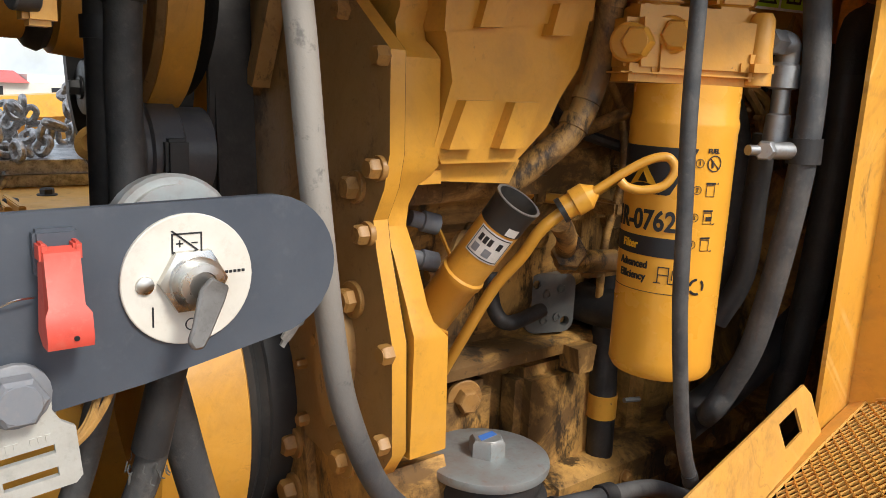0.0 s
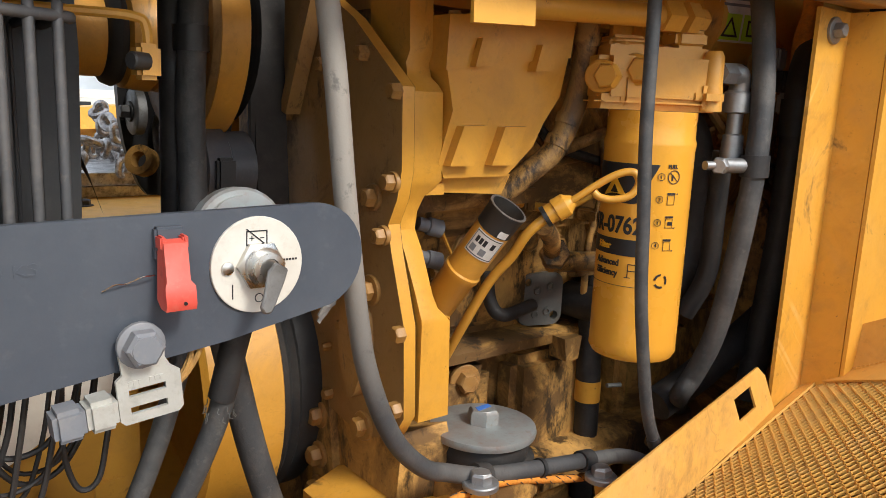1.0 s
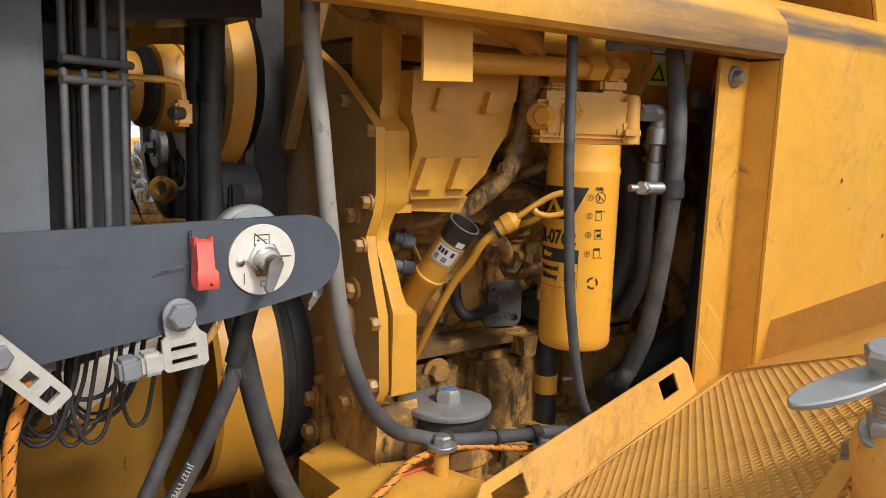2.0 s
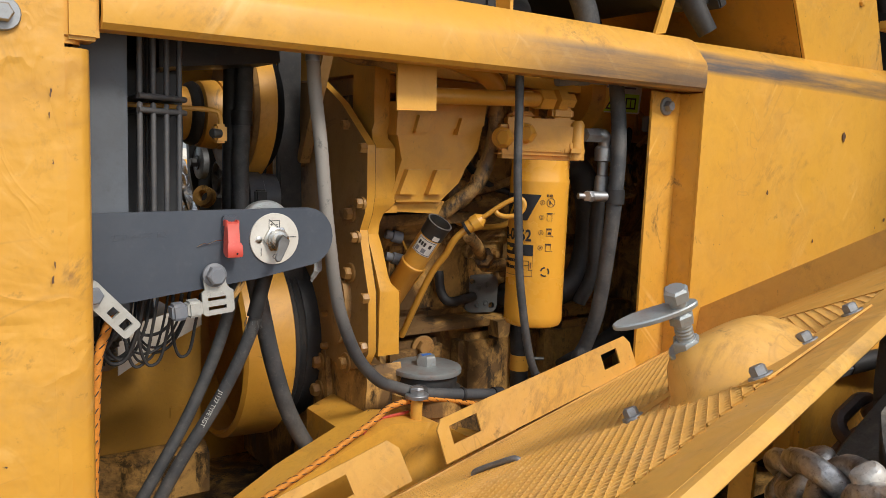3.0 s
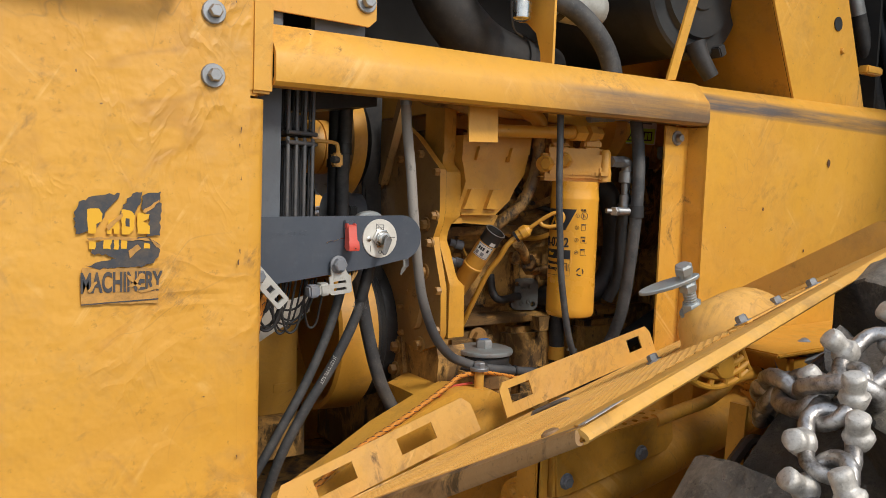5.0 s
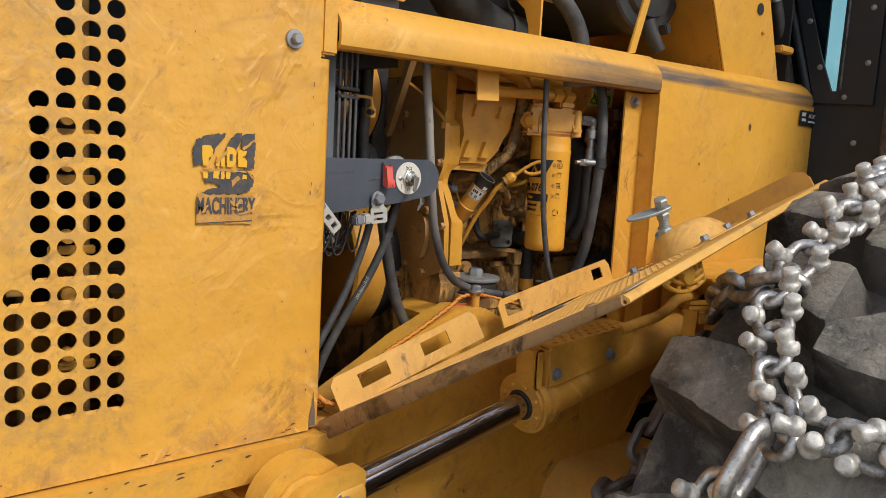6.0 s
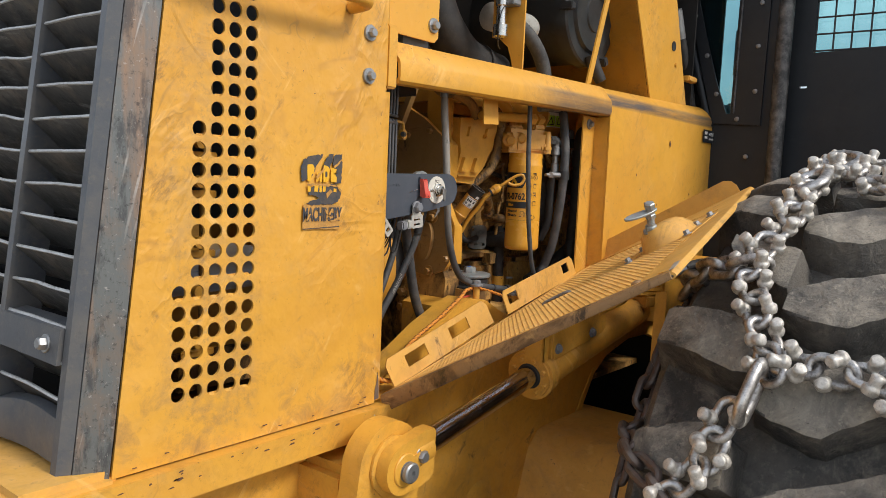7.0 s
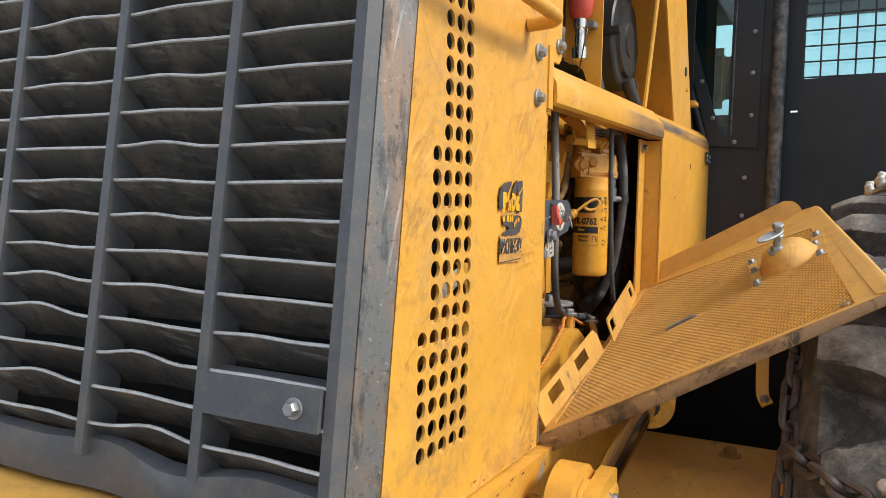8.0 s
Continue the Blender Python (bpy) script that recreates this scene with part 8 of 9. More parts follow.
        inner = ((0.004, -0.185, 0.095), (0.008, -0.22, 0.102), (0.018, -0.27, 0.11), (0.030, -0.32, 0.122), (0.042, -0.36, 0.125), (0.058, -0.39, 0.09))
        if k == 1:
            # one block is worn back along its upper inner corner
            inner = ((0.065, -0.205, 0.07), (0.06, -0.24, 0.09), (0.055, -0.28, 0.10), (0.048, -0.32, 0.115), (0.05, -0.36, 0.12), (0.06, -0.39, 0.09))
        if k == 27:
            # this block has lost its lower inner corner
            inner = ((-0.03, -0.262, 0.05), (0.0, -0.285, 0.075), (0.012, -0.32, 0.095), (0.04, -0.37, 0.115), (0.055, -0.41, 0.13))
        lug([(b0 + da, y, w) for da, y, w in inner], "lug", 2)


build_tyre()


def link_mesh(L, w, r, name, mat, seg=10):
    """An oval chain link lying along x, of inner length L and width w."""
    bm = B()
    pts = []
    h = L / 2 - w / 2
    for k in range(9):
        a = -math.pi / 2 + math.pi * k / 8
        pts.append(Vector((h + w / 2 * math.cos(a), w / 2 * math.sin(a), 0)))
    for k in range(9):
        a = math.pi / 2 + math.pi * k / 8
        pts.append(Vector((-h + w / 2 * math.cos(a), w / 2 * math.sin(a), 0)))
    n = len(pts)
    rings = []
    for i, p in enumerate(pts):
        d = (pts[(i + 1) % n] - pts[i - 1]).normalized()
        s = Vector((0, 0, 1)).cross(d)
        rings.append([bm.verts.new(p + s * r * math.cos(2 * math.pi * q / seg) + Vector((0, 0, 1)) * r * math.sin(2 * math.pi * q / seg)) for q in range(seg)])
    for i in range(n):
        a, b = rings[i], rings[(i + 1) % n]
        for q in range(seg):
            bm.faces.new((a[q], a[(q + 1) % seg], b[(q + 1) % seg], b[q]))
    return to_mesh(name, bm, mat, (0, 0, 0))


def stud_mesh():
    bm = B()
    lathe(bm, (0, 0, -0.012), (0, 0, 1), [(0, 0.0110), (0.006, 0.0145), (0.012, 0.0165), (0.0165, 0.0155), (0.0190, 0.0125), (0.0215, 0.0118), (0.030, 0.0120), (0.0345, 0.0126), (0.0385, 0.0120), (0.0408, 0.0098), (0.0415, 0.004)], 14)
    for v in bm.verts:
        v.co.x += 0.0024 * noise.noise(v.co * 70)
        v.co.y += 0.0024 * noise.noise(v.co * 75 + Vector((4, 0, 0)))
    bmesh.ops.scale(bm, vec=(0.94, 0.94, 0.95), verts=bm.verts)
    return to_mesh("stud", bm, M_STUD, (0, 0, 0))


def build_tyre_chain():
    t = thing("tyre_chain", (WX, -0.4, WZ), "polished steel tyre chain of forged links with square studs", "tyre chain")
    o = ORIGIN[t.name]
    stud = stud_mesh()
    ringm = link_mesh(0.088, 0.05, 0.0115, "ring_link", M_STEEL, 12)
    ringl = link_mesh(0.080, 0.043, 0.0085, "link", M_STEEL, 12)

    def put(name, me, m, parent=t):
        ob = new(name, me)
        ob.parent = parent
        ob.matrix_local = Matrix.Translation(-o) @ m if parent is t else m
        ORIGIN[ob.name] = o
        return ob
    rs = random.Random(8)

    def frame_at(a, y, r, along):
        p = on_tyre(a, y, r)
        z = (p - Vector((WX, y, WZ))).normalized()
        x = (along - z * along.dot(z)).normalized()
        yv = z.cross(x)
        return Matrix(((x.x, yv.x, z.x, p.x), (x.y, yv.y, z.y, p.y), (x.z, yv.z, z.z, p.z), (0, 0, 0, 1)))

    def strand(nodes, step, off, r=1.022, first=0):
        P = spline([Vector((a, y, 0)) for a, y in nodes], 12)
        # walk at even steps over the tread
        pts, acc = [P[0]], 0.0
        for u, v in zip(P, P[1:]):
            acc += (on_tyre(v.x, v.y, r) - on_tyre(u.x, u.y, r)).length
            if acc >= step:
                pts.append(v)
                acc = 0.0
        for i, q in enumerate(pts):
            nx = pts[min(i + 1, len(pts) - 1)]
            pv = pts[max(i - 1, 0)]
            d = on_tyre(nx.x, nx.y, r) - on_tyre(pv.x, pv.y, r)
            tilt = (0.34 if (i + first) % 2 else -0.34) + rs.uniform(-0.12, 0.12)
            m = frame_at(q.x, q.y, r, d) @ Matrix.Rotation(tilt, 4, "X") @ Matrix.Rotation(rs.uniform(-0.16, 0.16), 4, "Z")
            b = put("link", ringl, m)
            for side in (-1, 1):
                sm = m @ Matrix.Translation((0.008 * side * (1 if i % 2 else -1), side * off, 0.004)) @ Euler((rs.uniform(-0.15, 0.15) - side * 0.30 - tilt * 0.8, rs.uniform(-0.2, 0.2) - 0.15, rs.uniform(0, 3))).to_matrix().to_4x4()
                put("stud", stud, m.inverted() @ sm, b)
    s, w = 0.060, 0.0255
    main = [(0.154, -0.372), (0.297, -0.372), (0.429, -0.372), (0.567, -0.368), (0.637, -0.345), (0.70, -0.341), (0.755, -0.363), (0.81, -0.388), (0.87, -0.418), (0.91, -0.435)]
    strand([(-0.25, -0.30), (-0.1, -0.33), (0.03, -0.36)] + main, s, w)
    strand([(1.025, -0.382), (1.08, -0.372), (1.138, -0.345), (1.2, -0.31), (1.28, -0.26)], s, w, first=1)
    strand([(0.90, -0.475), (0.90, -0.52), (0.90, -0.57), (0.908, -0.62), (0.955, -0.667), (1.014, -0.702), (1.10, -0.73)], s, w)
    strand([(0.17, -0.40), (0.25, -0.445), (0.331, -0.50), (0.378, -0.565), (0.40, -0.64), (0.38, -0.72)], s, w)
    strand([(0.03, -0.42), (0.0, -0.50), (-0.03, -0.58), (-0.03, -0.68), (-0.06, -0.78)], s, w)
    # long open links at the crossings
    for a, y, da, dy, tilt, k in ((0.972, -0.418, 1.0, 0.15, 1.45, 1.25), (0.36, -0.372, 1.0, -0.02, 0.3, 1.2), (0.86, -0.685, 1.0, -0.5, 0.9, 1.45), (0.16, -0.39, 0.6, -0.8, 0.5, 1.1)):
        d = on_tyre(a + da * 0.02, y + dy * 0.02, 1.03) - on_tyre(a, y, 1.03)
        m = frame_at(a, y, 1.036, d) @ Matrix.Rotation(tilt, 4, "X") @ Matrix.Diagonal((k, k, 1.0, 1))
        put("ring_link", ringm, m)
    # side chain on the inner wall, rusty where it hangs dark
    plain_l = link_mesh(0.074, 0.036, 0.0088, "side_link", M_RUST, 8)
    bright_l = link_mesh(0.078, 0.042, 0.0105, "cross_link", M_STEEL, 10)
    sc = thing("side_chain", (WX - 0.7, YI + 0.02, 1.0), "rusty plain link side chain on the tyre wall", "chain")
    so = ORIGIN[sc.name]
    for k in range(24):
        a = 0.30 + k * 0.07
        r = 0.79 - 0.012 * math.sin(k * 0.5)
        p = on_tyre(a, -0.135 + 0.006 * math.sin(k * 1.7), r)
        d = on_tyre(a + 0.05, YI + 0.03, r) - on_tyre(a, YI + 0.03, r)
        z = (p - Vector((WX, p.y, WZ))).normalized()
        x = (d - z * d.dot(z)).normalized()
        yv = z.cross(x)
        m = Matrix(((x.x, yv.x, z.x, p.x), (x.y, yv.y, z.y, p.y), (x.z, yv.z, z.z, p.z), (0, 0, 0, 1))) @ Matrix.Rotation(radians(45 + 90 * (k % 2)), 4, "X")
        ob = new("side_link", plain_l)
        ob.parent = sc
        ob.matrix_local = Matrix.Translation(-so) @ m
    # cross chain from the side chain up to the tread, and down to the stud net
    def cross(pts, me, name):
        P = spline(pts, 14)
        acc, last, k = 0.0, P[0], 0
        for u, v in zip(P, P[1:]):
            acc += (v - u).length
            if acc > 0.055:
                acc = 0.0
                x = (v - u).normalized()
                z = (Vector((-0.5, 0.2, 0.85)) - x * Vector((-0.5, 0.2, 0.85)).dot(x)).normalized()
                yv = z.cross(x)
                m = Matrix(((x.x, yv.x, z.x, v.x), (x.y, yv.y, z.y, v.y), (x.z, yv.z, z.z, v.z), (0, 0, 0, 1))) @ Matrix.Rotation(radians(20 + 90 * (k % 2)), 4, "X")
                ob = new(name, me)
                ob.parent = sc
                ob.matrix_local = Matrix.Translation(-so) @ m
                k += 1
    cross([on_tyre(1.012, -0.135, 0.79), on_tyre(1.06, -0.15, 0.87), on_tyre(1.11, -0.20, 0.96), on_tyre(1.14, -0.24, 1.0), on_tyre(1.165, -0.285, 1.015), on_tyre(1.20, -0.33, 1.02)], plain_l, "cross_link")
    cross([on_tyre(0.545, -0.115, 0.79), on_tyre(0.60, -0.17, 0.88), on_tyre(0.65, -0.24, 0.965), on_tyre(0.68, -0.30, 1.005), on_tyre(0.675, -0.36, 1.02)], bright_l, "cross_link")


build_tyre_chain()


# ---- valve and fittings over the axle, under the door ----
def build_axle_fittings():
    t = thing("latch_guide", (0.40, -0.12, 1.46), "yellow cast slotted latch guide under the door", "guide")
    for k, (w, z0, h) in enumerate(((0.067, 1.502, 0.019), (0.054, 1.512, 0.014), (0.036, 1.522, 0.009))):
        pts = [(0.403 + w * f, -0.12 - 0.004 * k, z0 - h * (1 - f * f)) for f in (-1, -0.7, -0.35, 0, 0.35, 0.7, 1)]
        part("arc_bar", sweep(B(), pts, 0.0045, 8, 3), M_FRAME, t)
    for f in (-0.9, -0.35, 0.15, 0.6, 0.95):
        part("radial_bar", rod(B(), (0.405 + 0.066 * f, -0.12, 1.483 + 0.019 * f * f), (0.405 + 0.036 * f, -0.125, 1.535), 0.0045, 8), M_FRAME, t)
    part("guide_hub", lathe(B(), (0.40, -0.12, 1.515), (0, -1, 0.2), [(0, 0.02), (0.01, 0.02), (0.013, 0.015)], 18), M_FRAME, t)
    v = thing("hydraulic_fitting", (1.02, 0.15, 1.37), "dark steel hydraulic hose fittings beside a bolted flange", "fitting")
    bm = rod(B(), (0.985, 0.165, 1.392), (1.02, 0.15, 1.397), 0.017, 6)
    box(bm, (1.0, 0.13, 1.372), (1.04, 0.17, 1.418), 0.004)
    rod(bm, (1.02, 0.15, 1.335), (1.02, 0.15, 1.372), 0.016, 6)
    rod(bm, (1.03, 0.135, 1.405), (1.11, 0.10, 1.43), 0.015, 6)
    rod(bm, (1.03, 0.17, 1.405), (1.10, 0.16, 1.432), 0.014, 12)
    part("elbow", bm, M_CONN, v)
    part("base_nut", hexbolt(B(), (1.02, 0.15, 1.33), (0, 0, 1), 0.02, 0.012), M_BLACK, v)
    part("hose", sweep(B(), [(1.1, 0.105, 1.428), (1.2, 0.07, 1.44), (1.35, 0.05, 1.40)], 0.017, 12, 6), M_BLKHOSE, v)
    b = thing("fender_box", (1.0, 0.2, 1.25), "yellow boxed fender step behind the wheel", "fender")
    part("box_body", box(B(), (0.98, 0.12, 1.26), (1.5, 0.30, 1.425), 0.01), M_FRAME, b)
    part("box_lid", box(B(), (0.90, 0.10, 1.427), (1.5, 0.30, 1.437), 0.003), M_FRAME, b)
    h = thing("hanging_strap", (0.54, -0.05, 1.19), "thin yellow steel strap hanging beside the wheel", "strap")
    part("strap", sweep(B(), [(0.56, -0.048, 1.42), (0.553, -0.05, 1.36), (0.545, -0.052, 1.26), (0.535, -0.056, 1.21), (0.515, -0.07, 1.19)], 0.01, 8, 4, flat=(0.03, 0.006)), M_FRAME, h)
    part("bolt", hexbolt(B(), (0.527, -0.063, 1.20), (-0.7, -0.5, 0.2), 0.009, 0.008, 0.013, 0.003), M_ZINC, h)


build_axle_fittings()


# ---- upper engine bay ----
def build_upper_bay():
    p = thing("hood_gusset_plate", (0.02, 0.36, 2.0), "yellow bolted hood plate above the rail", "plate")
    part("plate", prism(B(), [(-0.085, 2.0), (0.105, 1.998), (0.118, 2.01), (0.12, 2.4), (-0.085, 2.4)], "y", 0.362, 0.368, 0.001), M_PLATE, p)
    part("bolt", hexbolt(B(), (0.098, 0.361, 2.036), (0, -1, 0), 0.0105, 0.01, 0.0175, 0.004), M_ZINC, p)
    part("grey_tab", box(B(), (0.02, 0.385, 1.96), (0.11, 0.40, 2.02)), M_RADSIDE, p)
    s = thing("extinguisher_bracket", (0.534, 0.44, 1.98), "yellow upright plate with a curved cut-out holding a valve", "bracket")
    out = [(0.393, 1.98), (0.425, 1.98), (0.43, 2.02), (0.445, 2.06), (0.475, 2.085), (0.50, 2.09), (0.50, 2.45), (0.393, 2.45)]
    part("plate", prism(B(), out, "x", 0.531, 0.537, 0.001), M_BEAM, s)
    part("clamp", box(B(), (0.49, 0.405, 2.168), (0.531, 0.45, 2.186), 0.003), M_ZINC, s)
    e = thing("fire_suppression_valve", (0.49, 0.44, 2.07), "chrome and brass valve under a red actuator cap", "valve")
    part("body", lathe(B(), (0.487, 0.442, 2.078), (0, 0, 1), [(0, 0.012), (0.004, 0.02), (0.035, 0.021), (0.038, 0.014), (0.085, 0.013), (0.088, 0.017), (0.13, 0.017)], 24), M_NICKEL, e)
    part("red_cap", lathe(B(), (0.487, 0.442, 2.19), (0, 0, 1), [(0, 0.018), (0.012, 0.03), (0.06, 0.036), (0.16, 0.036)], 26), M_RED, e, "red actuator cap")
    part("tag_wire", sweep(B(), [(0.487, 0.42, 2.16), (0.45, 0.41, 2.15), (0.44, 0.415, 2.11), (0.46, 0.43, 2.06), (0.50, 0.45, 2.05)], 0.0018, 6, 6), M_BLACK, e)
    # intake duct
    d = thing("intake_duct", (0.5, 0.62, 1.98), "black ribbed rubber intake duct curving over the engine", "duct")
    part("duct", sweep(B(), [(0.33, 0.62, 2.45), (0.36, 0.61, 2.25), (0.41, 0.60, 2.13), (0.50, 0.60, 2.055), (0.60, 0.61, 2.03), (0.72, 0.62, 2.02)], 0.06, 24, 8), M_BLKHOSE, d)
    part("seam", sweep(B(), [(0.34, 0.566, 2.25), (0.385, 0.556, 2.125), (0.47, 0.553, 2.055)], 0.004, 8, 8), M_BLKHOSE, d)
    part("clamp", lathe(B(), (0.60, 0.61, 2.03), (1, 0.1, -0.12), [(0, 0.061), (0, 0.066), (0.015, 0.066), (0.015, 0.061)], 30, caps=False), M_BLACK, d)
    h = thing("breather_hose", (0.8, 0.5, 2.0), "grey-black rubber hose arching behind the rail", "hose")
    part("tube", sweep(B(), [(0.60, 0.50, 2.16), (0.68, 0.49, 2.135), (0.74, 0.48, 2.09), (0.78, 0.475, 2.03), (0.79, 0.47, 1.95)], 0.022, 16, 7), M_RUBBER, h)
    # air cleaner
    a = thing("air_cleaner", (1.05, 0.6, 2.05), "round black plastic air cleaner canister with a stepped lid", "air cleaner")
    c = Vector((1.05, 0.462, 2.245))
    part("lid", lathe(B(), c, (0, -1, 0), [(-0.05, 0.168), (-0.01, 0.168), (-0.004, 0.162), (-0.004, 0.125), (0.008, 0.12), (0.008, 0.058), (0.013, 0.055), (0.013, 0.02), (0.012, 0.001)], 56), M_PLASTIC, a)
    part("canister", lathe(B(), c + Vector((0, 0.05, 0)), (0, 1, 0), [(0, 0.158), (0.35, 0.158), (0.36, 0.14)], 40), M_PLASTIC, a)
    part("dust_valve", sweep(B(), [(1.04, 0.455, 2.11), (1.05, 0.445, 2.075), (1.075, 0.43, 2.03)], lambda f: 0.025 - 0.006 * f, 16, 5), M_BLKHOSE, a, "rubber dust valve")
    for q in (30, 150, 270):
        part("clip", box(B(), (-0.012, -0.02, 0.15), (0.012, 0.03, 0.178), 0.003, Matrix.Translation(c) @ Matrix.Rotation(radians(q), 4, "Y")), M_BLACK, a)
    r = thing("accumulator", (0.74, 0.55, 2.11), "pale grey steel canister lying behind the upright plate", "canister")
    part("canister", lathe(B(), (0.58, 0.55, 2.165), (1, 0, 0), [(0, 0.03), (0.008, 0.042), (0.20, 0.042), (0.225, 0.036), (0.24, 0.02), (0.243, 0.006)], 30), M_GREYPL, r)
    part("strap", lathe(B(), (0.66, 0.55, 2.165), (1, 0, 0), [(0, 0.0425), (0, 0.045), (0.02, 0.045), (0.02, 0.0425)], 30, caps=False), M_BLACK, r)
    # diagonal flat stay
    st = thing("diagonal_stay", (0.82, 0.34, 1.98), "thin yellow flat bar stay leaning rearward", "stay")
    part("bar", prism(B(), [(0.805, 1.985), (0.832, 1.99), (1.005, 2.50), (0.98, 2.50)], "y", 0.336, 0.342, 0.001), M_BEAM, st)
    # rear quarter plate and the recess beside it
    w = thing("quarter_plate", (1.4, 0.36, 1.98), "yellow quarter plate closing the hood towards the cab", "plate")
    part("outer_plate", prism(B(), [(1.293, 1.985), (1.62, 2.0), (1.40, 2.52), (1.03, 2.52)], "y", 0.345, 0.351, 0.002), M_BEAM, w)
    bm = B()
    lo = [bm.verts.new(p) for p in ((1.29, 0.351, 1.985), (1.29, 0.95, 1.985), (1.03, 0.95, 2.52), (1.03, 0.351, 2.52))]
    f = bm.faces.new(lo)
    bmesh.ops.solidify(bm, geom=[f], thickness=0.005)
    part("inner_plate", bm, M_BEAM, w)
    part("round_plug", lathe(B(), (1.462, 0.344, 2.20), (0, -1, 0), [(0, 0.018), (0.002, 0.018)], 20), M_BLACK, w)
    part("bolt", hexbolt(B(), (1.49, 0.344, 2.135), (0, -1, 0), 0.008, 0.006), M_BEAM, w)
    part("p_clip", box(B(), (1.60, 0.33, 2.09), (1.68, 0.36, 2.112), 0.004), M_BEAM, w)
    hh = thing("cab_hose", (1.75, 0.40, 2.0), "black hose with a steel crimped end beside the cab", "hose")
    part("tube", sweep(B(), [(1.66, 0.41, 2.30), (1.70, 0.40, 2.20), (1.74, 0.39, 2.10), (1.79, 0.385, 1.98)], 0.02, 14, 6), M_BLKHOSE, hh)
    part("crimp", rod(B(), (1.63, 0.415, 2.37), (1.672, 0.407, 2.265), 0.022, 14), M_ZINC, hh)
    part("clip", lathe(B(), (1.735, 0.392, 2.12), (0.3, -0.06, -0.95), [(0, 0.021), (0, 0.026), (0.02, 0.026), (0.02, 0.021)], 16, caps=False), M_ZINC, hh)
    # black sheets added where the upper bay only falls into shade
    k = thing("bay_shade_sheet", (0.7, 1.0, 1.98), "added black sheet for the shade across the back of the bay", "heat shield")
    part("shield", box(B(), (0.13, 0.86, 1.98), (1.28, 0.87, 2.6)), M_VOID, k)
    part("shade_sheet_end", box(B(), (0.12, 0.40, 2.04), (0.13, 0.86, 2.6)), M_VOID, k)


build_upper_bay()


# ---- cab ----
def build_cab():
    t = thing("cab", (2.2, 0.0, 0.9), "black steel operator cab with bolted window frames and mesh guard", "cab")
    X = 1.82
    # front post panel with the window cut out
    outer = [(0.30, 0.6), (0.07, 0.6), (0.055, 2.7), (0.475, 2.7), (0.475, 2.50), (0.31, 1.97)]
    win = [(0.256, 1.975), (0.228, 1.975), (0.222, 2.66), (0.458, 2.66), (0.420, 2.52), (0.360, 2.30), (0.302, 2.11)]
    part("front_panel", sheet(B(), outer, [win], lambda u, v: (X, u, v), 0.012), M_CAB, t)
    w = part("window_frame", sheet(B(), [(0.300, 1.945), (0.115, 1.935), (0.108, 2.69), (0.468, 2.69), (0.466, 2.56)], [[(0.248, 1.982), (0.232, 1.982), (0.226, 2.65), (0.448, 2.65), (0.412, 2.515), (0.353, 2.30), (0.296, 2.11)]], lambda u, v: (X - 0.014, u, v), 0.01), M_CAB, t, "bolted black window frame")
    part("pane", sheet(B(), [(0.262, 1.965), (0.222, 1.965), (0.216, 2.67), (0.470, 2.67), (0.428, 2.52), (0.368, 2.30), (0.310, 2.11)], [], lambda u, v: (X + 0.02, u, v), 0.006), M_GLASS, w, "tinted cab glass").visible_shadow = False
    # strip added along the pane in place of the frame's glint
    part("glint_strip", sweep(B(), [(X - 0.026, 0.219, 1.985), (X - 0.026, 0.217, 2.3), (X - 0.026, 0.213, 2.66)], 0.0045, 8, 4), M_POST, w, "thin strip added for the frame's glint beside the pane")
    for y, z in ((0.423, 2.489), (0.400, 2.375), (0.341, 2.214), (0.292, 2.061), (0.204, 1.961), (0.142, 2.56), (0.142, 2.402), (0.144, 2.238), (0.143, 2.067), (0.159, 1.815), (0.163, 1.66)):
        part("button_bolt", lathe(B(), (X - 0.024, y, z), (-1, 0, 0), [(0, 0.0095), (0.004, 0.009), (0.006, 0.005)], 14), M_DULLBOLT, w)
    # dark plate added to block sky in the gap beside the cab
    part("gap_filler_plate", box(B(), (1.845, 0.30, 0.9), (1.855, 1.3, 2.6)), M_CAB, t)
    part("cab_pillar", rod(B(), (1.805, 0.312, 1.93), (1.805, 0.515, 2.6), 0.015, 18), M_CAB, t)
    part("corner_post", rod(B(), (1.79, 0.052, 0.6), (1.79, 0.048, 2.7), 0.028, 22), M_POST, t, "scuffed tubular corner post")
    # door leaf with a mesh-guarded window
    XD = 1.90
    dr = part("door", sheet(B(), [(0.09, 0.5), (-1.1, 0.5), (-1.1, 2.75), (0.09, 2.75)], [[(-0.035, 2.215), (-1.0, 2.24), (-1.0, 2.7), (-0.035, 2.7)], rect(-0.022, 2.083, 0.005, 2.092)], lambda u, v: (XD, u, v), 0.02), M_CAB, t, "black steel cab door")
    gl = part("door_pane", sheet(B(), [(-0.03, 2.21), (-1.01, 2.235), (-1.01, 2.71), (-0.03, 2.71)], [], lambda u, v: (XD + 0.03, u, v), 0.005), M_GLASS, dr, "cab door glass")
    gl.visible_shadow = False
    for k in range(16):
        y = -0.036 - k * 0.062
        part("mesh_wire", rod(B(), (XD - 0.006, y, 2.20), (XD - 0.006, y, 2.71), 0.0035, 8), M_BLACK, dr)
    for k in range(8):
        z = 2.222 + k * 0.062
        part("mesh_wire", rod(B(), (XD - 0.012, -0.03, z), (XD - 0.012, -1.0, z), 0.0035, 8), M_BLACK, dr)
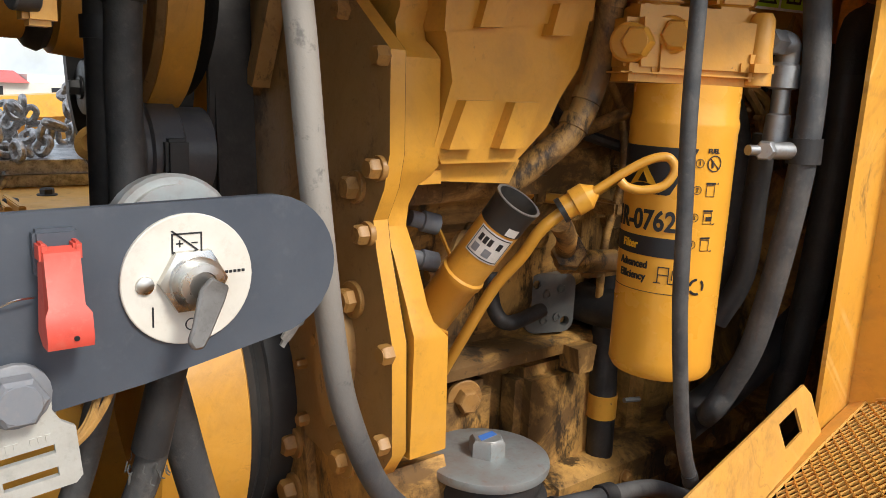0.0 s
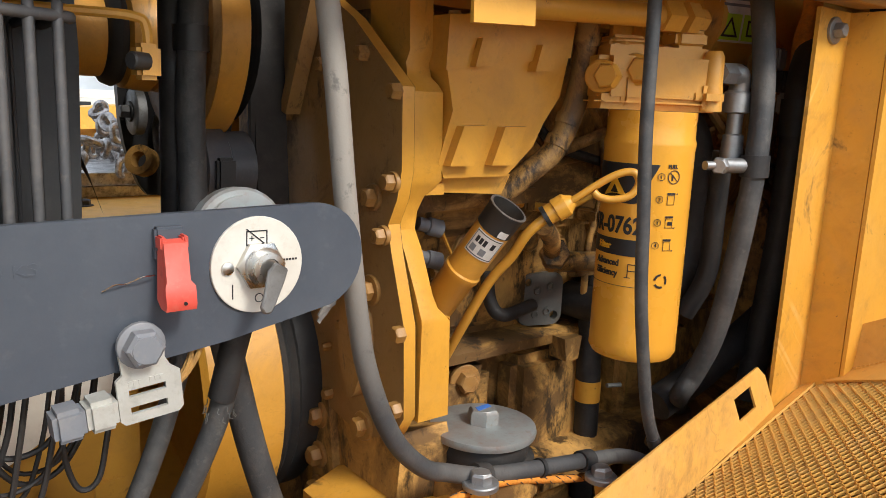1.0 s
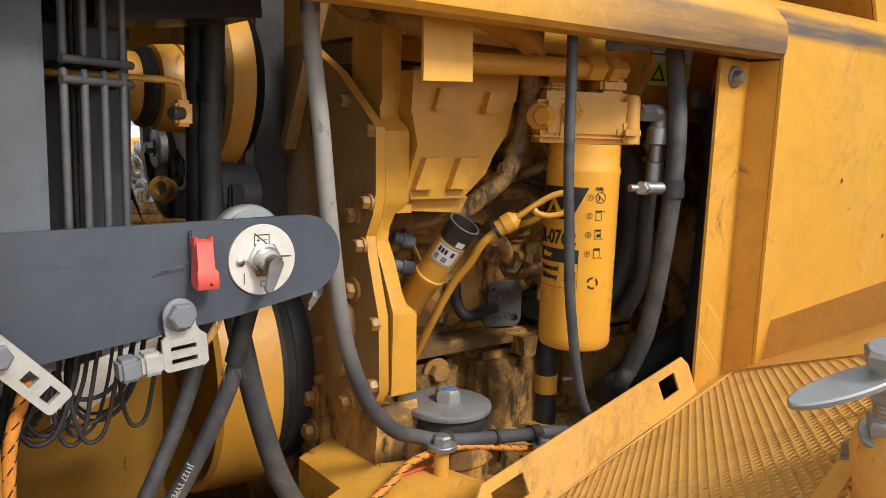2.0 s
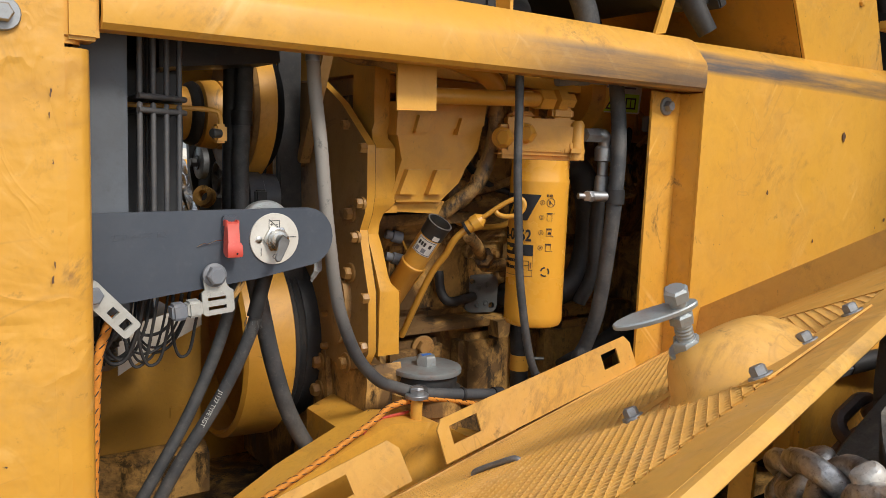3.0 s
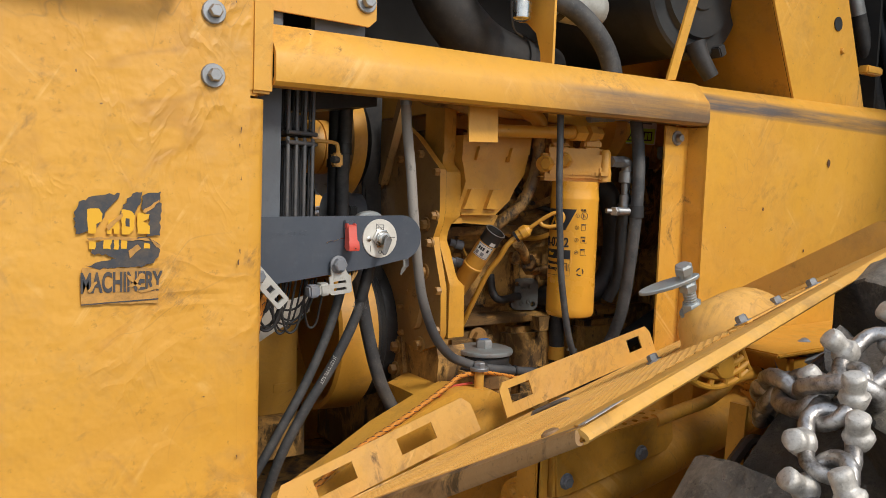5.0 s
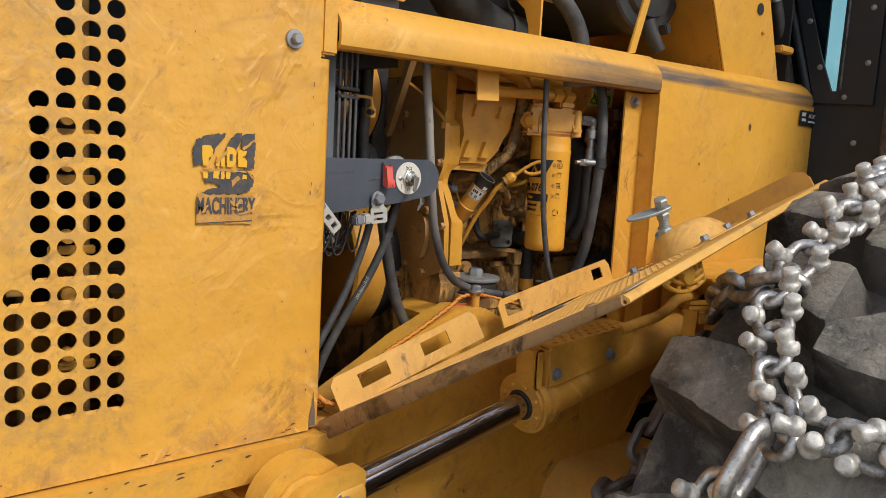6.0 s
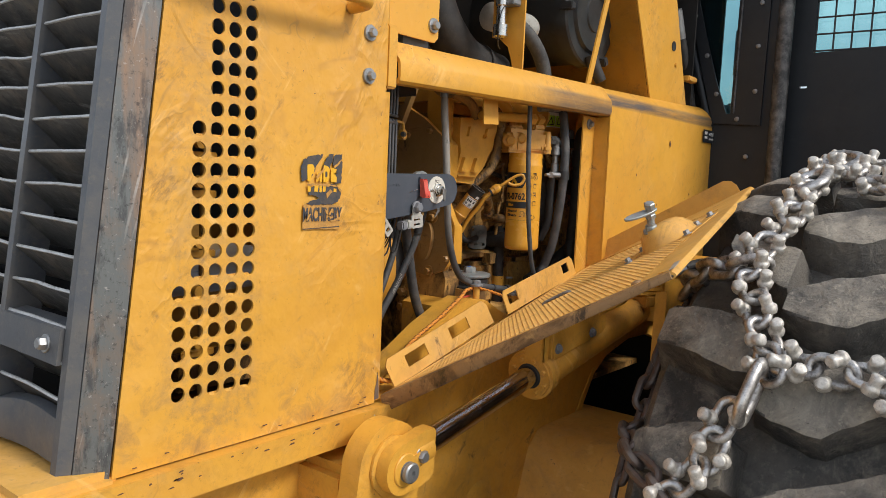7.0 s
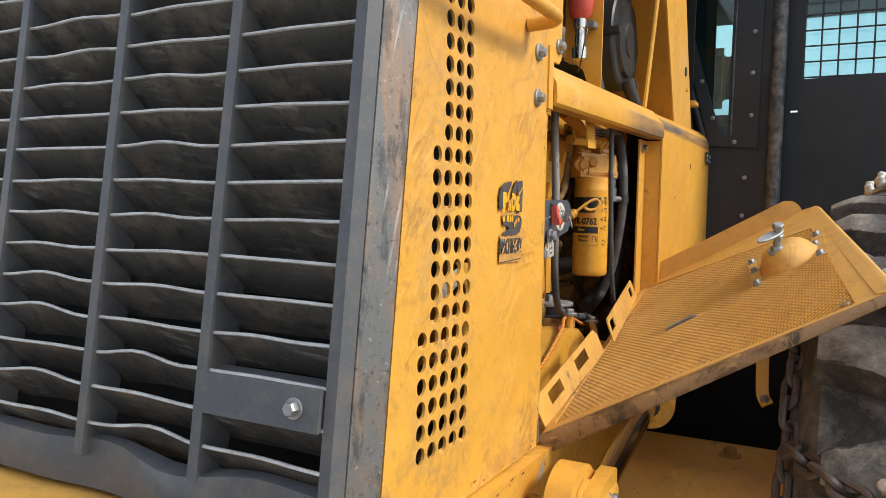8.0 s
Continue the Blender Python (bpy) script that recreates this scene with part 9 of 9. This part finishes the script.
    part("roof", box(B(), (1.8, -1.1, 2.75), (3.2, 1.2, 2.82), 0.02), M_CAB, t)
    part("floor", box(B(), (1.8, -1.1, 0.9), (3.2, 1.2, 1.0), 0.02), M_CAB, t)
    part("far_wall", box(B(), (1.86, 1.18, 0.9), (3.1, 1.2, 2.0), 0.01), M_CAB, t)
    part("far_post", rod(B(), (1.9, 1.17, 2.0), (1.9, 1.17, 2.75), 0.03, 16), M_CAB, t)
    part("rear_post", rod(B(), (3.1, 1.1, 1.7), (3.1, 1.1, 2.75), 0.03, 16), M_CAB, t)
    part("rear_post", rod(B(), (3.1, -1.0, 1.7), (3.1, -1.0, 2.75), 0.03, 16), M_CAB, t)
    part("rear_sill", box(B(), (3.1, -1.1, 1.0), (3.2, 1.2, 1.7), 0.02), M_CAB, t)
    seat = thing("operator_seat", (2.45, 0.3, 1.0), "grey fabric operator seat, lightened for the haze of the cab glass", "seat")
    part("backrest", box(B(), (2.50, 0.243, 1.6), (2.64, 0.546, 2.163), 0.065, seg=5), M_SEAT, seat)
    part("headrest", box(B(), (2.50, 0.323, 2.193), (2.60, 0.486, 2.496), 0.045, seg=5), M_SEAT, seat)
    part("cushion", box(B(), (2.2, 0.18, 1.45), (2.65, 0.62, 1.6), 0.05, seg=3), M_BLACK, seat)
    part("pedestal", box(B(), (2.3, 0.3, 1.0), (2.6, 0.5, 1.45), 0.02), M_BLACK, seat)


build_cab()


# ---- the far side of the machine and the yard, seen through the bay ----
def build_yard():
    f = thing("far_fender", (0.5, 1.9, 1.0), "dusty tan fender deck on the far side", "fender")
    part("deck", box(B(), (-0.3, 1.42, 1.44), (1.2, 2.3, 1.50), 0.01), M_DOOR, f)
    part("skirt", box(B(), (-0.3, 1.43, GROUND - 0.03), (1.2, 2.28, 1.439), 0.01), M_FRAME, f)
    for k in range(7):
        part("deck_rib", box(B(), (0.13 + k * 0.022, 1.5, 1.501), (0.142 + k * 0.022, 1.66, 1.518), 0.002), M_DOOR, f)
    for x, y in ((0.27, 1.62), (0.36, 1.75), (0.30, 1.9)):
        part("bolt", hexbolt(B(), (x, y, 1.50), (0, 0, 1), 0.014, 0.012, 0.02, 0.003), M_BLACK, f)
    me = link_mesh(0.040, 0.027, 0.0085, "pile_link", M_STEEL, 8)
    p = thing("chain_pile", (0.5, 2.1, 1.46), "heap of grey steel tyre chain on the far fender", "chain")
    po = ORIGIN[p.name]
    rs = random.Random(21)
    for k in range(280):
        x, y = rs.uniform(0.05, 0.95), rs.uniform(1.85, 2.4)
        z = 1.51 + 0.20 * (1 - ((x - 0.52) / 0.6) ** 2) * rs.random()
        ob = new("pile_link", me)
        ob.parent = p
        ob.matrix_local = Matrix.Translation(Vector((x, y, z)) - po) @ Euler((rs.uniform(0, 6), rs.uniform(0, 6), rs.uniform(0, 6))).to_matrix().to_4x4()
    part("pile_bed", box(B(), (0.0, 1.85, 1.501), (1.2, 2.5, 1.56), 0.03), M_STEEL, p)
    m = thing("parked_machine", (4.0, 12, GROUND), "yellow machine parked across the yard", "machine")
    part("boom", prism(B(), [(-1.0, 1.15), (2.2, 1.42), (4.6, 1.62), (6.5, 1.5), (6.5, 1.1), (4.6, 1.25), (2.2, 1.12), (-1.0, 0.85)], "y", 12, 12.5, 0.05), M_BEAM, m)
    part("body", box(B(), (-1.2, 12.6, 0.1), (8.0, 14.4, 1.25), 0.08), M_BEAM, m)
    part("cab", box(B(), (4.4, 12.8, 1.25), (6.0, 14.2, 2.6), 0.08), M_CAB, m)
    for x in (3.8, 7.0):
        part("wheel", lathe(B(), (x, 12.55, 0.5), (0, -1, 0), [(0, 0.3), (0, 0.75), (0.05, 0.8), (0.45, 0.8), (0.5, 0.75), (0.5, 0.3)], 32), M_TYRE, m)
    b = thing("far_building", (10, 60, GROUND), "long low white building with a red roof beyond the yard", "building")
    part("wall", box(B(), (-10, 60, GROUND), (40, 70, 0.95)), M_WHITE, b)
    part("roof", prism(B(), [(59.5, 0.95), (65, 1.75), (70.5, 0.95)], "x", -10.5, 11.6), M_RED, b)
    part("upper_storey", box(B(), (11.7, 61, 0.96), (40, 69, 1.55)), M_WHITE, b)
    for k in range(9):
        part("window", box(B(), (-7 + k * 5, 59.95, 0.1), (-5 + k * 5, 60.01, 0.7)), M_CAB, b)


build_yard()
